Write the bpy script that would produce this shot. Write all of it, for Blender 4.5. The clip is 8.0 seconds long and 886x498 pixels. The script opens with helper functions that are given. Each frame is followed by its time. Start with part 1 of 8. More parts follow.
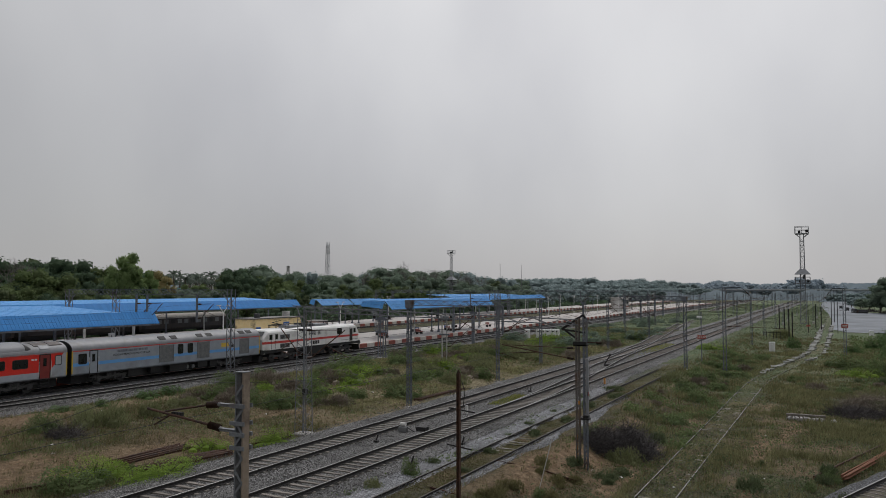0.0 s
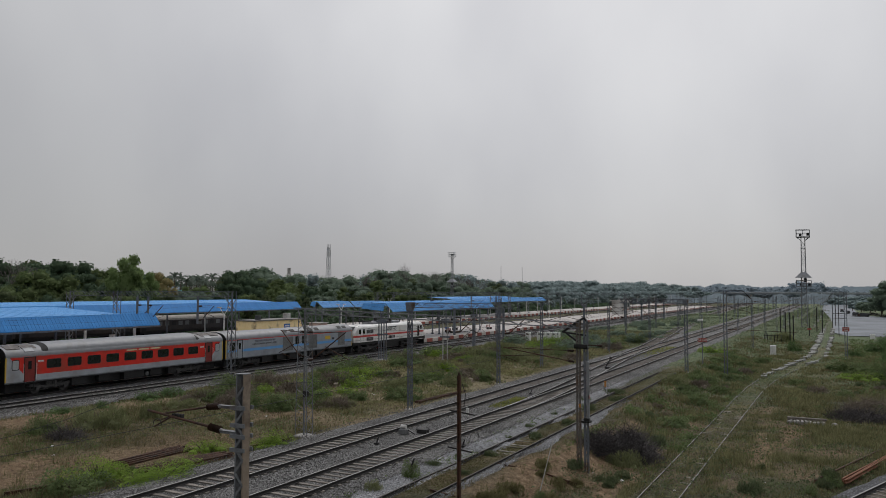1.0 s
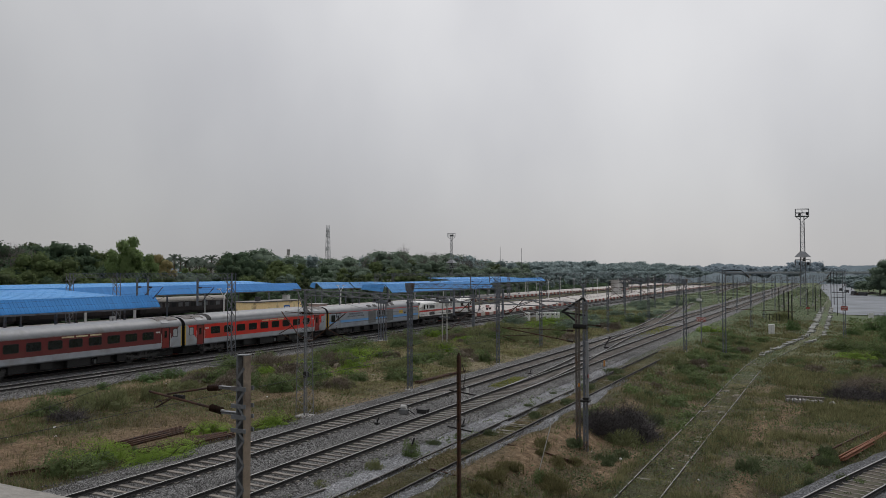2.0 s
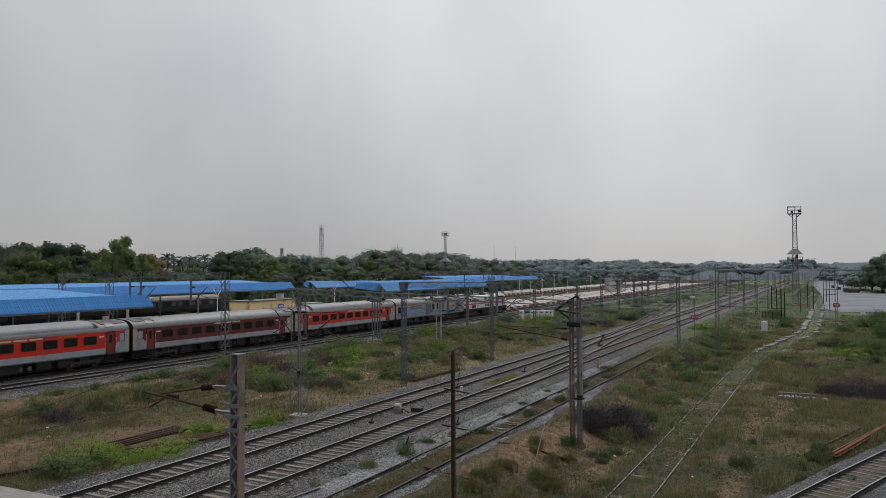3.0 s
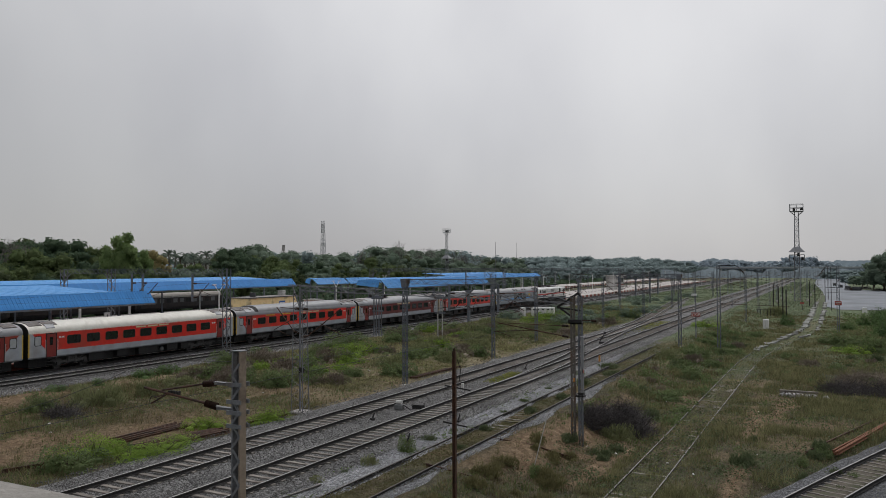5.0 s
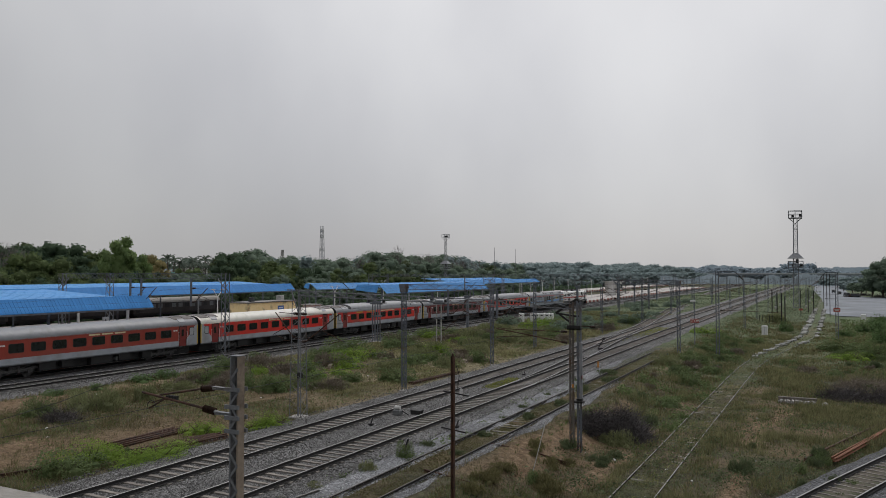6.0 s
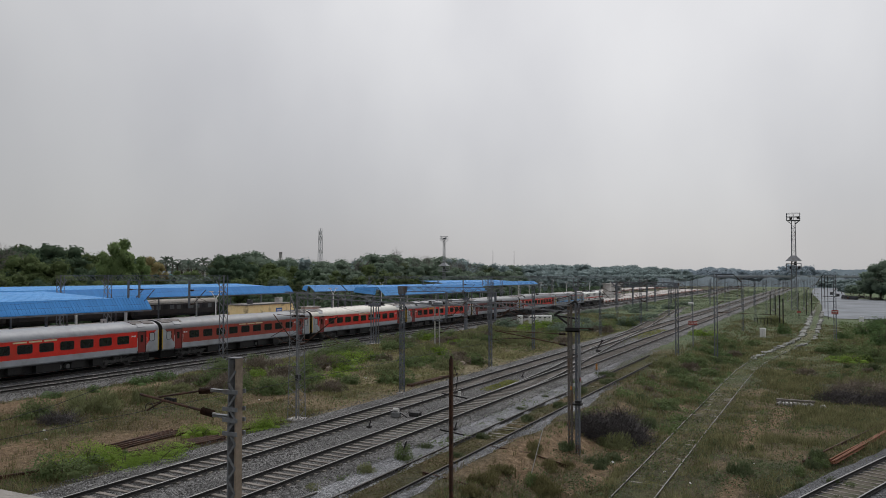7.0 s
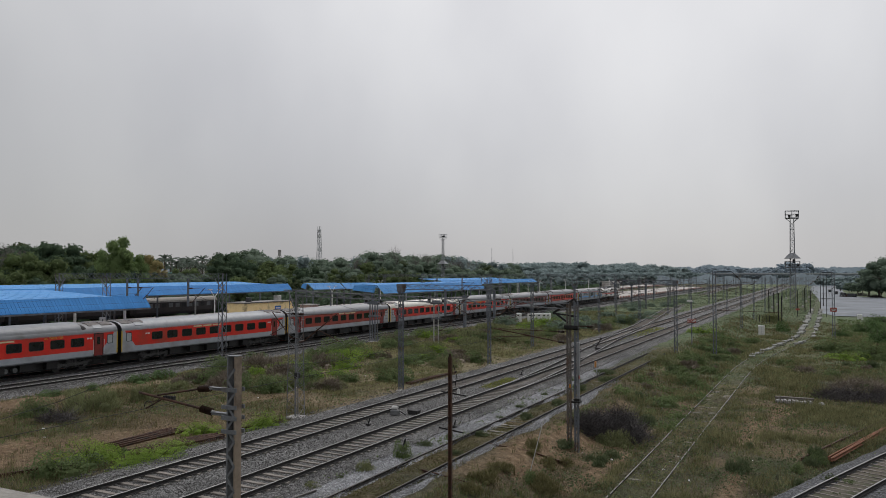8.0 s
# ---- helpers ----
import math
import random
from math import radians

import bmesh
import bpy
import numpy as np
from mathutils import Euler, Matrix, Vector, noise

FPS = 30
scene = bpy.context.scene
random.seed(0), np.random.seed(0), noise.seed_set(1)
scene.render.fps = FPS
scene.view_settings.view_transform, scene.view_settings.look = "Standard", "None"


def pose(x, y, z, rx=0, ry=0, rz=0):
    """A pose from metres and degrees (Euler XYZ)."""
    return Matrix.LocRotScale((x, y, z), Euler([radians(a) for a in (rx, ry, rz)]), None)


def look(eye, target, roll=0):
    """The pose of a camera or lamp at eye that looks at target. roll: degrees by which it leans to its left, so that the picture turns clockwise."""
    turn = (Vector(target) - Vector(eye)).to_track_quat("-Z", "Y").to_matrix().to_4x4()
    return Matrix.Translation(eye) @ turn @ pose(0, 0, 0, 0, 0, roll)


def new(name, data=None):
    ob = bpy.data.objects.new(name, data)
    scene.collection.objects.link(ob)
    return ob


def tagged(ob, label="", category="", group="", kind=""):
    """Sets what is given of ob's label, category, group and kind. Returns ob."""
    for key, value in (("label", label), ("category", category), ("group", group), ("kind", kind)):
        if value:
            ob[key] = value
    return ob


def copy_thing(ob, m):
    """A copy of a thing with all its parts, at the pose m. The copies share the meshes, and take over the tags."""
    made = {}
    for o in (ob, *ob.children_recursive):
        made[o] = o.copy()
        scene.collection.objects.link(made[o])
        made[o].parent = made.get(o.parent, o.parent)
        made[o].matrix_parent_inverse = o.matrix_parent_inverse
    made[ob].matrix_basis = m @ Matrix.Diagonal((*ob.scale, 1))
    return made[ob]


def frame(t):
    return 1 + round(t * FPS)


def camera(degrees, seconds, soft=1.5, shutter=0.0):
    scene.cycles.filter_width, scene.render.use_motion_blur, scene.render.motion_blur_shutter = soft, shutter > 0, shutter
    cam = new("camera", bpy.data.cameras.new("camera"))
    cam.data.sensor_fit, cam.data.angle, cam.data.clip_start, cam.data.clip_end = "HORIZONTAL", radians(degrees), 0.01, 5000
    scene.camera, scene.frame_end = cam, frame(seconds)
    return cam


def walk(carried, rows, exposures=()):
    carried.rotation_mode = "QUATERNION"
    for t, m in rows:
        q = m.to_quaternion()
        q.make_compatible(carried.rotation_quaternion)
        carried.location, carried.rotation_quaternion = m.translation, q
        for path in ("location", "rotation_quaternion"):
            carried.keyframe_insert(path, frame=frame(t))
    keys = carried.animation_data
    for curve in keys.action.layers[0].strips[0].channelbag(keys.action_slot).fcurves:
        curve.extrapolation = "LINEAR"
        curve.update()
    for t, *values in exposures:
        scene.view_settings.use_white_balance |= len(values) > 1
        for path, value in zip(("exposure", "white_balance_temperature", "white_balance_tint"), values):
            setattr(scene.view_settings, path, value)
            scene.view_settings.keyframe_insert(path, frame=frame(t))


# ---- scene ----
cam = camera(60.4, 8.0, soft=0.55)

# The camera stands on a footbridge over the yard: x = right of the tracks' direction, y = along them, z up from rail level.
EYE = Vector((0.0, 0.0, 8.44))


def aim(t, yaw, pitch, roll):
    y, p = radians(yaw), radians(pitch)
    way = Vector((-math.sin(y) * math.cos(p), math.cos(y) * math.cos(p), math.sin(p)))
    return t, look(EYE, EYE + 100 * way, roll)


walk(cam, [aim(*row) for row in (
    (0.0, 27.281, 2.958, 0.008), (0.5, 27.286, 3.012, 0.069), (1.0, 27.351, 3.137, 0.144), (1.5, 27.268, 3.461, 0.223),
    (1.6, 27.28, 3.30, 0.17), (1.7, 27.28, 2.95, 0.11), (1.8, 27.28, 2.60, 0.04), (1.9, 27.29, 1.83, -0.04),
    (2.0, 27.293, 1.688, -0.09), (2.1, 27.28, 1.68, -0.11), (2.2, 27.24, 1.78, -0.14), (3.3, 26.76, 1.52, -0.29),
    (3.5, 26.779, 1.626, -0.293), (4.0, 26.788, 1.638, -0.277), (4.2, 26.82, 1.44, -0.25), (4.5, 26.903, 1.338, -0.215),
    (4.7, 26.95, 1.26, -0.19), (5.8, 26.87, 1.76, -0.01), (6.0, 26.863, 1.756, 0.018), (6.5, 26.78, 1.897, -0.009),
    (7.0, 26.743, 1.919, 0.048), (7.5, 26.68, 1.742, 0.021), (8.0, 26.66, 1.76, 0.0))],
    ((0.0, -0.12), (1.5, -0.10), (2.2, -0.04), (3.5, -0.03), (6.1, -0.03), (6.8, 0.03), (8.0, 0.03)))

# ---- world and sun: a bright haze over the whole sky, the sun veiled ahead ----
SUN_EL, SUN_AZ = 48.0, 13.0     # degrees above the horizon, and to the left of the tracks
world = bpy.data.worlds.new("overcast_sky")
scene.world = world
world.use_nodes = True


def sky_nodes():
    nt = world.node_tree
    n, l = nt.nodes, nt.links
    n.clear()
    out, bg = n.new("ShaderNodeOutputWorld"), n.new("ShaderNodeBackground")
    sky = n.new("ShaderNodeTexSky")
    sky.sky_type, sky.sun_disc = "NISHITA", False
    sky.sun_elevation, sky.sun_rotation = radians(SUN_EL), radians(-SUN_AZ)
    sky.air_density, sky.dust_density = 1.0, 2.0
    dim = n.new("ShaderNodeVectorMath")
    dim.operation = "SCALE"
    dim.inputs["Scale"].default_value = 0.09
    tc, mp = n.new("ShaderNodeTexCoord"), n.new("ShaderNodeMapping")
    mp.inputs["Scale"].default_value = (1.15, 1.15, 0.75)
    big, small = n.new("ShaderNodeTexNoise"), n.new("ShaderNodeTexNoise")
    big.inputs["Scale"].default_value, big.inputs["Detail"].default_value = 1.5, 2
    big.inputs["Distortion"].default_value = 0.6
    small.inputs["Scale"].default_value, small.inputs["Detail"].default_value = 6.0, 4
    small.inputs["Roughness"].default_value = 0.45
    mixn = n.new("ShaderNodeMath")
    mixn.operation = "MULTIPLY_ADD"
    mixn.inputs[1].default_value = 0.30
    ramp = n.new("ShaderNodeValToRGB")
    ramp.color_ramp.interpolation = "EASE"
    e = ramp.color_ramp.elements
    e[0].position, e[0].color = 0.40, (0.549, 0.551, 0.58, 1)
    e[1].position, e[1].color = 0.88, (0.735, 0.735, 0.748, 1)
    # the veil glows more towards the hidden sun
    sunv = Vector((-math.sin(radians(SUN_AZ)) * math.cos(radians(SUN_EL)), math.cos(radians(SUN_AZ)) * math.cos(radians(SUN_EL)), math.sin(radians(SUN_EL))))
    dot = n.new("ShaderNodeVectorMath")
    dot.operation = "DOT_PRODUCT"
    dot.inputs[1].default_value = sunv
    glow = n.new("ShaderNodeMapRange")
    glow.interpolation_type = "SMOOTHSTEP"
    for k, v in (("From Min", 0.50), ("From Max", 1.0), ("To Min", 0.60), ("To Max", 1.20)):
        glow.inputs[k].default_value = v
    times = n.new("ShaderNodeVectorMath")
    times.operation = "SCALE"
    split, over, lift = n.new("ShaderNodeSeparateXYZ"), n.new("ShaderNodeMapRange"), n.new("ShaderNodeVectorMath")
    over.interpolation_type, lift.operation = "SMOOTHSTEP", "SCALE"
    for k, v in (("From Min", 0.36), ("From Max", 0.95), ("To Min", 1.0), ("To Max", 2.05)):
        over.inputs[k].default_value = v
    mix = n.new("ShaderNodeMix")
    mix.data_type = "RGBA"
    mix.inputs["Factor"].default_value = 0.93
    l.new(sky.outputs[0], dim.inputs[0])
    l.new(tc.outputs["Generated"], mp.inputs["Vector"])
    l.new(mp.outputs[0], big.inputs["Vector"])
    l.new(mp.outputs[0], small.inputs["Vector"])
    l.new(small.outputs["Fac"], mixn.inputs[0])
    l.new(big.outputs["Fac"], mixn.inputs[2])
    l.new(mixn.outputs[0], ramp.inputs[0])
    l.new(tc.outputs["Generated"], dot.inputs[0])
    l.new(dot.outputs["Value"], glow.inputs["Value"])
    l.new(ramp.outputs[0], times.inputs[0])
    l.new(glow.outputs[0], times.inputs["Scale"])
    l.new(dim.outputs[0], mix.inputs["A"])
    l.new(tc.outputs["Generated"], split.inputs[0])
    l.new(split.outputs["Z"], over.inputs["Value"])
    l.new(times.outputs[0], lift.inputs[0])
    l.new(over.outputs[0], lift.inputs["Scale"])
    l.new(lift.outputs[0], mix.inputs["B"])
    l.new(mix.outputs["Result"], bg.inputs["Color"])
    l.new(bg.outputs[0], out.inputs["Surface"])


sky_nodes()
sun = new("sun", bpy.data.lights.new("sun", "SUN"))
sun.data.energy, sun.data.angle, sun.data.color = 0.75, radians(20), (1.0, 0.97, 0.93)
sun.matrix_world = look((-60, 180, 200), (-60 + math.sin(radians(SUN_AZ)) * 100, 180 - math.cos(radians(SUN_AZ)) * 100, 200 - math.tan(radians(SUN_EL)) * 100))

# ---- materials ----


def mat(name, a, b, scale=3.0, rough=0.7, metal=0.0, bump=0.0, bump_scale=40.0, stain=None, stain_scale=0.6, stain_at=0.55, island=0.0, piece=0.0, spec=0.5, coords="Object"):
    """Two tones by fine noise, a third by broad stains, relief, and a little change from piece to piece."""
    m = bpy.data.materials.new(name)
    m.use_nodes = True
    n, l = m.node_tree.nodes, m.node_tree.links
    p = n["Principled BSDF"]
    p.inputs["Roughness"].default_value, p.inputs["Metallic"].default_value = rough, metal
    p.inputs["Specular IOR Level"].default_value = spec
    tc = n.new("ShaderNodeTexCoord")
    tx = n.new("ShaderNodeTexNoise")
    tx.inputs["Scale"].default_value, tx.inputs["Detail"].default_value = scale, 6
    tx.inputs["Roughness"].default_value = 0.65
    l.new(tc.outputs[coords], tx.inputs["Vector"])
    r = n.new("ShaderNodeValToRGB")
    r.color_ramp.elements[0].position, r.color_ramp.elements[1].position = 0.34, 0.66
    r.color_ramp.elements[0].color, r.color_ramp.elements[1].color = (*a, 1), (*b, 1)
    l.new(tx.outputs["Fac"], r.inputs[0])
    col = r.outputs[0]
    if stain:
        s = n.new("ShaderNodeTexNoise")
        s.inputs["Scale"].default_value, s.inputs["Detail"].default_value = stain_scale, 5
        s.inputs["Roughness"].default_value = 0.6
        l.new(tc.outputs[coords], s.inputs["Vector"])
        f = n.new("ShaderNodeMapRange")
        f.inputs["From Min"].default_value, f.inputs["From Max"].default_value = stain_at - 0.06, stain_at + 0.1
        l.new(s.outputs["Fac"], f.inputs["Value"])
        x = n.new("ShaderNodeMix")
        x.data_type = "RGBA"
        x.inputs["B"].default_value = (*stain, 1)
        l.new(f.outputs[0], x.inputs["Factor"])
        l.new(col, x.inputs["A"])
        col = x.outputs["Result"]
    for amount, node, socket in ((island, "ShaderNodeNewGeometry", "Random Per Island"), (piece, "ShaderNodeObjectInfo", "Random")):
        if amount:
            g = n.new(node)
            v = n.new("ShaderNodeMapRange")
            v.inputs["To Min"].default_value, v.inputs["To Max"].default_value = 1 - amount, 1 + amount
            l.new(g.outputs[socket], v.inputs["Value"])
            h = n.new("ShaderNodeHueSaturation")
            l.new(v.outputs[0], h.inputs["Value"])
            l.new(col, h.inputs["Color"])
            col = h.outputs[0]
    l.new(col, p.inputs["Base Color"])
    if bump:
        t2, bp = n.new("ShaderNodeTexNoise"), n.new("ShaderNodeBump")
        t2.inputs["Scale"].default_value, t2.inputs["Detail"].default_value = bump_scale, 5
        l.new(tc.outputs[coords], t2.inputs["Vector"])
        bp.inputs["Strength"].default_value, bp.inputs["Distance"].default_value = bump, 0.05
        l.new(t2.outputs["Fac"], bp.inputs["Height"])
        l.new(bp.outputs[0], p.inputs["Normal"])
    return m


def leaf_mat(name, a, b, spread=0.24):
    m = mat(name, a, b, 0.8, 0.8, 0.0, 0.6, 2.2, island=spread, spec=0.08)
    p = m.node_tree.nodes["Principled BSDF"]
    n, l = m.node_tree.nodes, m.node_tree.links
    through_leaf, both = n.new("ShaderNodeBsdfTranslucent"), n.new("ShaderNodeMixShader")
    both.inputs[0].default_value = 0.38
    l.new(p.inputs["Base Color"].links[0].from_socket, through_leaf.inputs["Color"])
    l.new(p.outputs[0], both.inputs[1])
    l.new(through_leaf.outputs[0], both.inputs[2])
    l.new(both.outputs[0], n["Material Output"].inputs["Surface"])
    return m


STEEL = mat("galvanised_steel", (0.13, 0.14, 0.155), (0.21, 0.22, 0.235), 9, 0.6, 0.25, 0.1, 60, (0.12, 0.085, 0.065), 1.3, 0.6)
TAN_STEEL = mat("tan_stained_steel", (0.235, 0.185, 0.14), (0.32, 0.26, 0.205), 5, 0.6, 0.1, 0.1, 60, (0.14, 0.105, 0.08), 1.5, 0.58)
BLUESTEEL = mat("weathered_mast_steel", (0.10, 0.115, 0.14), (0.17, 0.185, 0.21), 7, 0.6, 0.2, 0.1, 60, (0.10, 0.07, 0.055), 1.1, 0.58)
DARKSTEEL = mat("dark_sooty_steel", (0.012, 0.012, 0.013), (0.032, 0.031, 0.03), 8, 0.65, 0.3, 0.15, 50)
RUST = mat("rusted_steel", (0.045, 0.022, 0.014), (0.10, 0.045, 0.025), 14, 0.85, 0.1, 0.3, 60, (0.03, 0.018, 0.014), 2.5, 0.55)
RUST_STEEL = mat("rust_streaked_mast_steel", (0.095, 0.085, 0.078), (0.16, 0.145, 0.13), 7, 0.7, 0.1, 0.1, 60, (0.13, 0.075, 0.045), 0.9, 0.55)
ORANGE_RUST = mat("fresh_orange_rust", (0.13, 0.05, 0.025), (0.235, 0.09, 0.041), 9, 0.85, 0.1, 0.2, 60, (0.14, 0.055, 0.03), 1.5, 0.58)
RAILHEAD = mat("polished_rail_head", (0.17, 0.168, 0.168), (0.27, 0.268, 0.268), 5, 0.38, 0.9)
RAILSIDE = mat("rail_web", (0.010, 0.009, 0.009), (0.026, 0.023, 0.022), 10, 0.8, 0.1, 0.2, 60)
OLDRAIL = mat("dull_rail_head", (0.10, 0.095, 0.088), (0.17, 0.16, 0.15), 6, 0.5, 0.5)
DULLRAIL = mat("rusty_unused_rail_head", (0.06, 0.052, 0.046), (0.11, 0.096, 0.085), 6, 0.7, 0.2)
SLEEPER = mat("concrete_sleeper", (0.13, 0.115, 0.1), (0.245, 0.222, 0.196), 5, 0.9, 0, 0.3, 40, (0.12, 0.10, 0.085), 1.0, 0.56, piece=0.22)
SLEEPER_J = mat("concrete_sleeper_far", (0.13, 0.115, 0.1), (0.245, 0.222, 0.196), 5, 0.9, 0, 0.3, 40, (0.12, 0.10, 0.085), 1.0, 0.56, island=0.22)
OLD_SLEEPER = mat("buried_old_sleeper", (0.18, 0.168, 0.148), (0.30, 0.28, 0.25), 4, 0.95, 0, 0.4, 30, (0.08, 0.075, 0.035), 1.2, 0.5, island=0.3)
CONCRETE = mat("weathered_concrete", (0.30, 0.295, 0.28), (0.42, 0.41, 0.39), 3, 0.9, 0, 0.2, 30, (0.20, 0.19, 0.175), 0.5, 0.56)
PAVE = mat("platform_paving", (0.34, 0.315, 0.297), (0.45, 0.42, 0.395), 1.2, 0.85, 0, 0.1, 20, (0.30, 0.27, 0.25), 0.25, 0.57)
WHITEPAINT = mat("white_coping_paint", (0.46, 0.42, 0.38), (0.60, 0.56, 0.51), 2, 0.8, 0, 0.1, 20, (0.28, 0.24, 0.21), 0.9, 0.58, piece=0.12)
REDPAINT = mat("red_coping_paint", (0.22, 0.055, 0.04), (0.32, 0.09, 0.065), 2, 0.8, 0, 0.1, 20, (0.16, 0.07, 0.055), 0.9, 0.58, piece=0.15)
# the blue roof sheet with distance haze mixed into its colour
BLUE_HAZED = mat("hazed_blue_roof_sheet", (0.062, 0.225, 0.50), (0.09, 0.285, 0.585), 0.8, 0.6, 0.0, 0.03, 20, (0.10, 0.28, 0.57), 0.35, 0.6, piece=0.08, spec=0.15)
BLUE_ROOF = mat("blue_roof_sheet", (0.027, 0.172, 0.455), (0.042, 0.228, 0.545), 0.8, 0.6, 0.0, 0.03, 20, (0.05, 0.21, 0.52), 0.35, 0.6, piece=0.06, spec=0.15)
BLUE_PALE = mat("pale_blue_sheet", (0.08, 0.275, 0.585), (0.115, 0.335, 0.665), 0.7, 0.6, 0.0, 0.03, 20, (0.11, 0.36, 0.70), 0.3, 0.6, piece=0.05, spec=0.15)
YELLOW_WALL = mat("stained_yellow_plaster", (0.78, 0.60, 0.30), (0.87, 0.71, 0.40), 1.4, 0.9, 0, 0.15, 20, (0.22, 0.17, 0.10), 0.7, 0.57)
WHITE_WALL = mat("whitewashed_plaster", (0.48, 0.47, 0.45), (0.60, 0.59, 0.57), 1.0, 0.9, 0, 0.1, 20, (0.32, 0.31, 0.29), 0.4, 0.58)
DARK = mat("dark_interior", (0.012, 0.012, 0.013), (0.028, 0.027, 0.026), 2, 0.8)
WHITE = mat("white_enamel", (0.60, 0.60, 0.59), (0.70, 0.70, 0.69), 3, 0.5, 0, 0, 40, (0.46, 0.44, 0.41), 1.5, 0.62)
RED_SIGN = mat("red_sign_enamel", (0.26, 0.05, 0.04), (0.35, 0.08, 0.06), 4, 0.6, 0, 0, 40, (0.24, 0.05, 0.04), 3, 0.6)
BLUE_SIGN = mat("blue_sign_enamel", (0.02, 0.09, 0.32), (0.03, 0.13, 0.42), 3, 0.5)
ORANGE = mat("faded_orange_paint", (0.42, 0.17, 0.03), (0.52, 0.23, 0.05), 6, 0.7, 0, 0.1, 40, (0.22, 0.10, 0.04), 2, 0.55)
CERAMIC = mat("brown_insulator", (0.03, 0.018, 0.014), (0.06, 0.035, 0.025), 6, 0.25)
BARK = mat("bark", (0.07, 0.055, 0.042), (0.13, 0.105, 0.08), 4, 0.95, 0, 0.5, 12)
LEAF_A = leaf_mat("deep_green_leaves", (0.055, 0.088, 0.056), (0.112, 0.158, 0.092))
LEAF_B = leaf_mat("mid_green_leaves", (0.098, 0.138, 0.058), (0.178, 0.225, 0.098))
LEAF_C = leaf_mat("olive_leaves", (0.066, 0.09, 0.046), (0.165, 0.195, 0.105))
LEAF_E = leaf_mat("pale_yellow_green_leaves", (0.15, 0.215, 0.09), (0.235, 0.315, 0.13))
# the next three hold distance haze in the leaf colour, more with range
LEAF_HAZED = leaf_mat("hazed_grey_green_leaves", (0.14, 0.19, 0.14), (0.215, 0.27, 0.2), 0.1)
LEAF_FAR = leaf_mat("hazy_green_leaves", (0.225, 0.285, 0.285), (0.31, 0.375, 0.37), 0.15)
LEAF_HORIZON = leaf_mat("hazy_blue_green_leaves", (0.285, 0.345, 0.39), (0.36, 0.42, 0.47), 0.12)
# grass green paled to hold the haze far down the yard
LEAF_HAZED_GRASS = leaf_mat("hazed_green_grass", (0.135, 0.178, 0.112), (0.215, 0.262, 0.165))
LEAF_D = leaf_mat("bright_creeper_leaves", (0.135, 0.215, 0.036), (0.25, 0.35, 0.068), 0.25)
LEAF_PALM = leaf_mat("palm_fronds", (0.1, 0.125, 0.105), (0.155, 0.185, 0.145), 0.3)
TWIG = mat("dead_grey_twigs", (0.018, 0.015, 0.016), (0.105, 0.094, 0.092), 6, 0.95, island=0.4)
BARE_TWIG = mat("bare_grey_branches", (0.11, 0.098, 0.092), (0.19, 0.172, 0.162), 3, 0.95, island=0.25)
GRASS_DRY = leaf_mat("dry_grass", (0.12, 0.098, 0.056), (0.29, 0.24, 0.145), 0.35)
GRASS_GREEN = leaf_mat("green_grass", (0.062, 0.102, 0.036), (0.185, 0.24, 0.09), 0.35)
GLASS_DARK = mat("tinted_coach_glass", (0.012, 0.014, 0.015), (0.022, 0.025, 0.026), 2, 0.08, 0, spec=0.6)
RUBBER = mat("black_gangway_rubber", (0.012, 0.012, 0.013), (0.025, 0.025, 0.026), 5, 0.8, 0, 0.3, 20)
COACH_RED = mat("bright_red_coach_paint", (0.60, 0.022, 0.014), (0.70, 0.034, 0.022), 1.3, 0.35, 0, 0, 40, (0.40, 0.048, 0.03), 0.4, 0.58)
COACH_MAROON = mat("dusty_maroon_coach_paint", (0.115, 0.016, 0.017), (0.15, 0.022, 0.022), 1.3, 0.45, 0, 0, 40, (0.13, 0.032, 0.028), 0.5, 0.57)
COACH_RUSSET = mat("faded_russet_coach_paint", (0.27, 0.036, 0.022), (0.34, 0.05, 0.031), 1.3, 0.45, 0, 0, 40, (0.27, 0.055, 0.036), 0.5, 0.57)
COACH_GREY = mat("light_grey_coach_paint", (0.315, 0.34, 0.378), (0.39, 0.414, 0.452), 1.2, 0.4, 0, 0, 40, (0.28, 0.28, 0.285), 0.5, 0.6)
GEN_GREY = mat("grey_van_paint", (0.255, 0.285, 0.325), (0.315, 0.345, 0.385), 1.2, 0.4, 0, 0, 40, (0.22, 0.235, 0.255), 0.5, 0.6)
ROOF_GREY = mat("grey_coach_roof", (0.18, 0.187, 0.20), (0.225, 0.232, 0.245), 1.5, 0.5, 0, 0, 40, (0.16, 0.158, 0.156), 0.5, 0.6)
ROOF_CREAM = mat("cream_coach_roof", (0.58, 0.56, 0.50), (0.68, 0.66, 0.60), 1.5, 0.55, 0, 0, 40, (0.46, 0.43, 0.38), 0.5, 0.62)
ROOF_LIGHT = mat("pale_coach_roof", (0.245, 0.256, 0.275), (0.31, 0.322, 0.342), 1.5, 0.5, 0, 0, 40, (0.215, 0.222, 0.235), 0.5, 0.62)
ROOF_PANEL = mat("brown_roof_hatch", (0.06, 0.052, 0.048), (0.17, 0.15, 0.14), 3, 0.7, 0, 0.1, 20)
YELLOW = mat("yellow_edge_paint", (0.55, 0.36, 0.04), (0.64, 0.43, 0.06), 3, 0.6)
CREAM_BOARD = mat("cream_name_board", (0.60, 0.50, 0.30), (0.70, 0.60, 0.38), 5, 0.6)
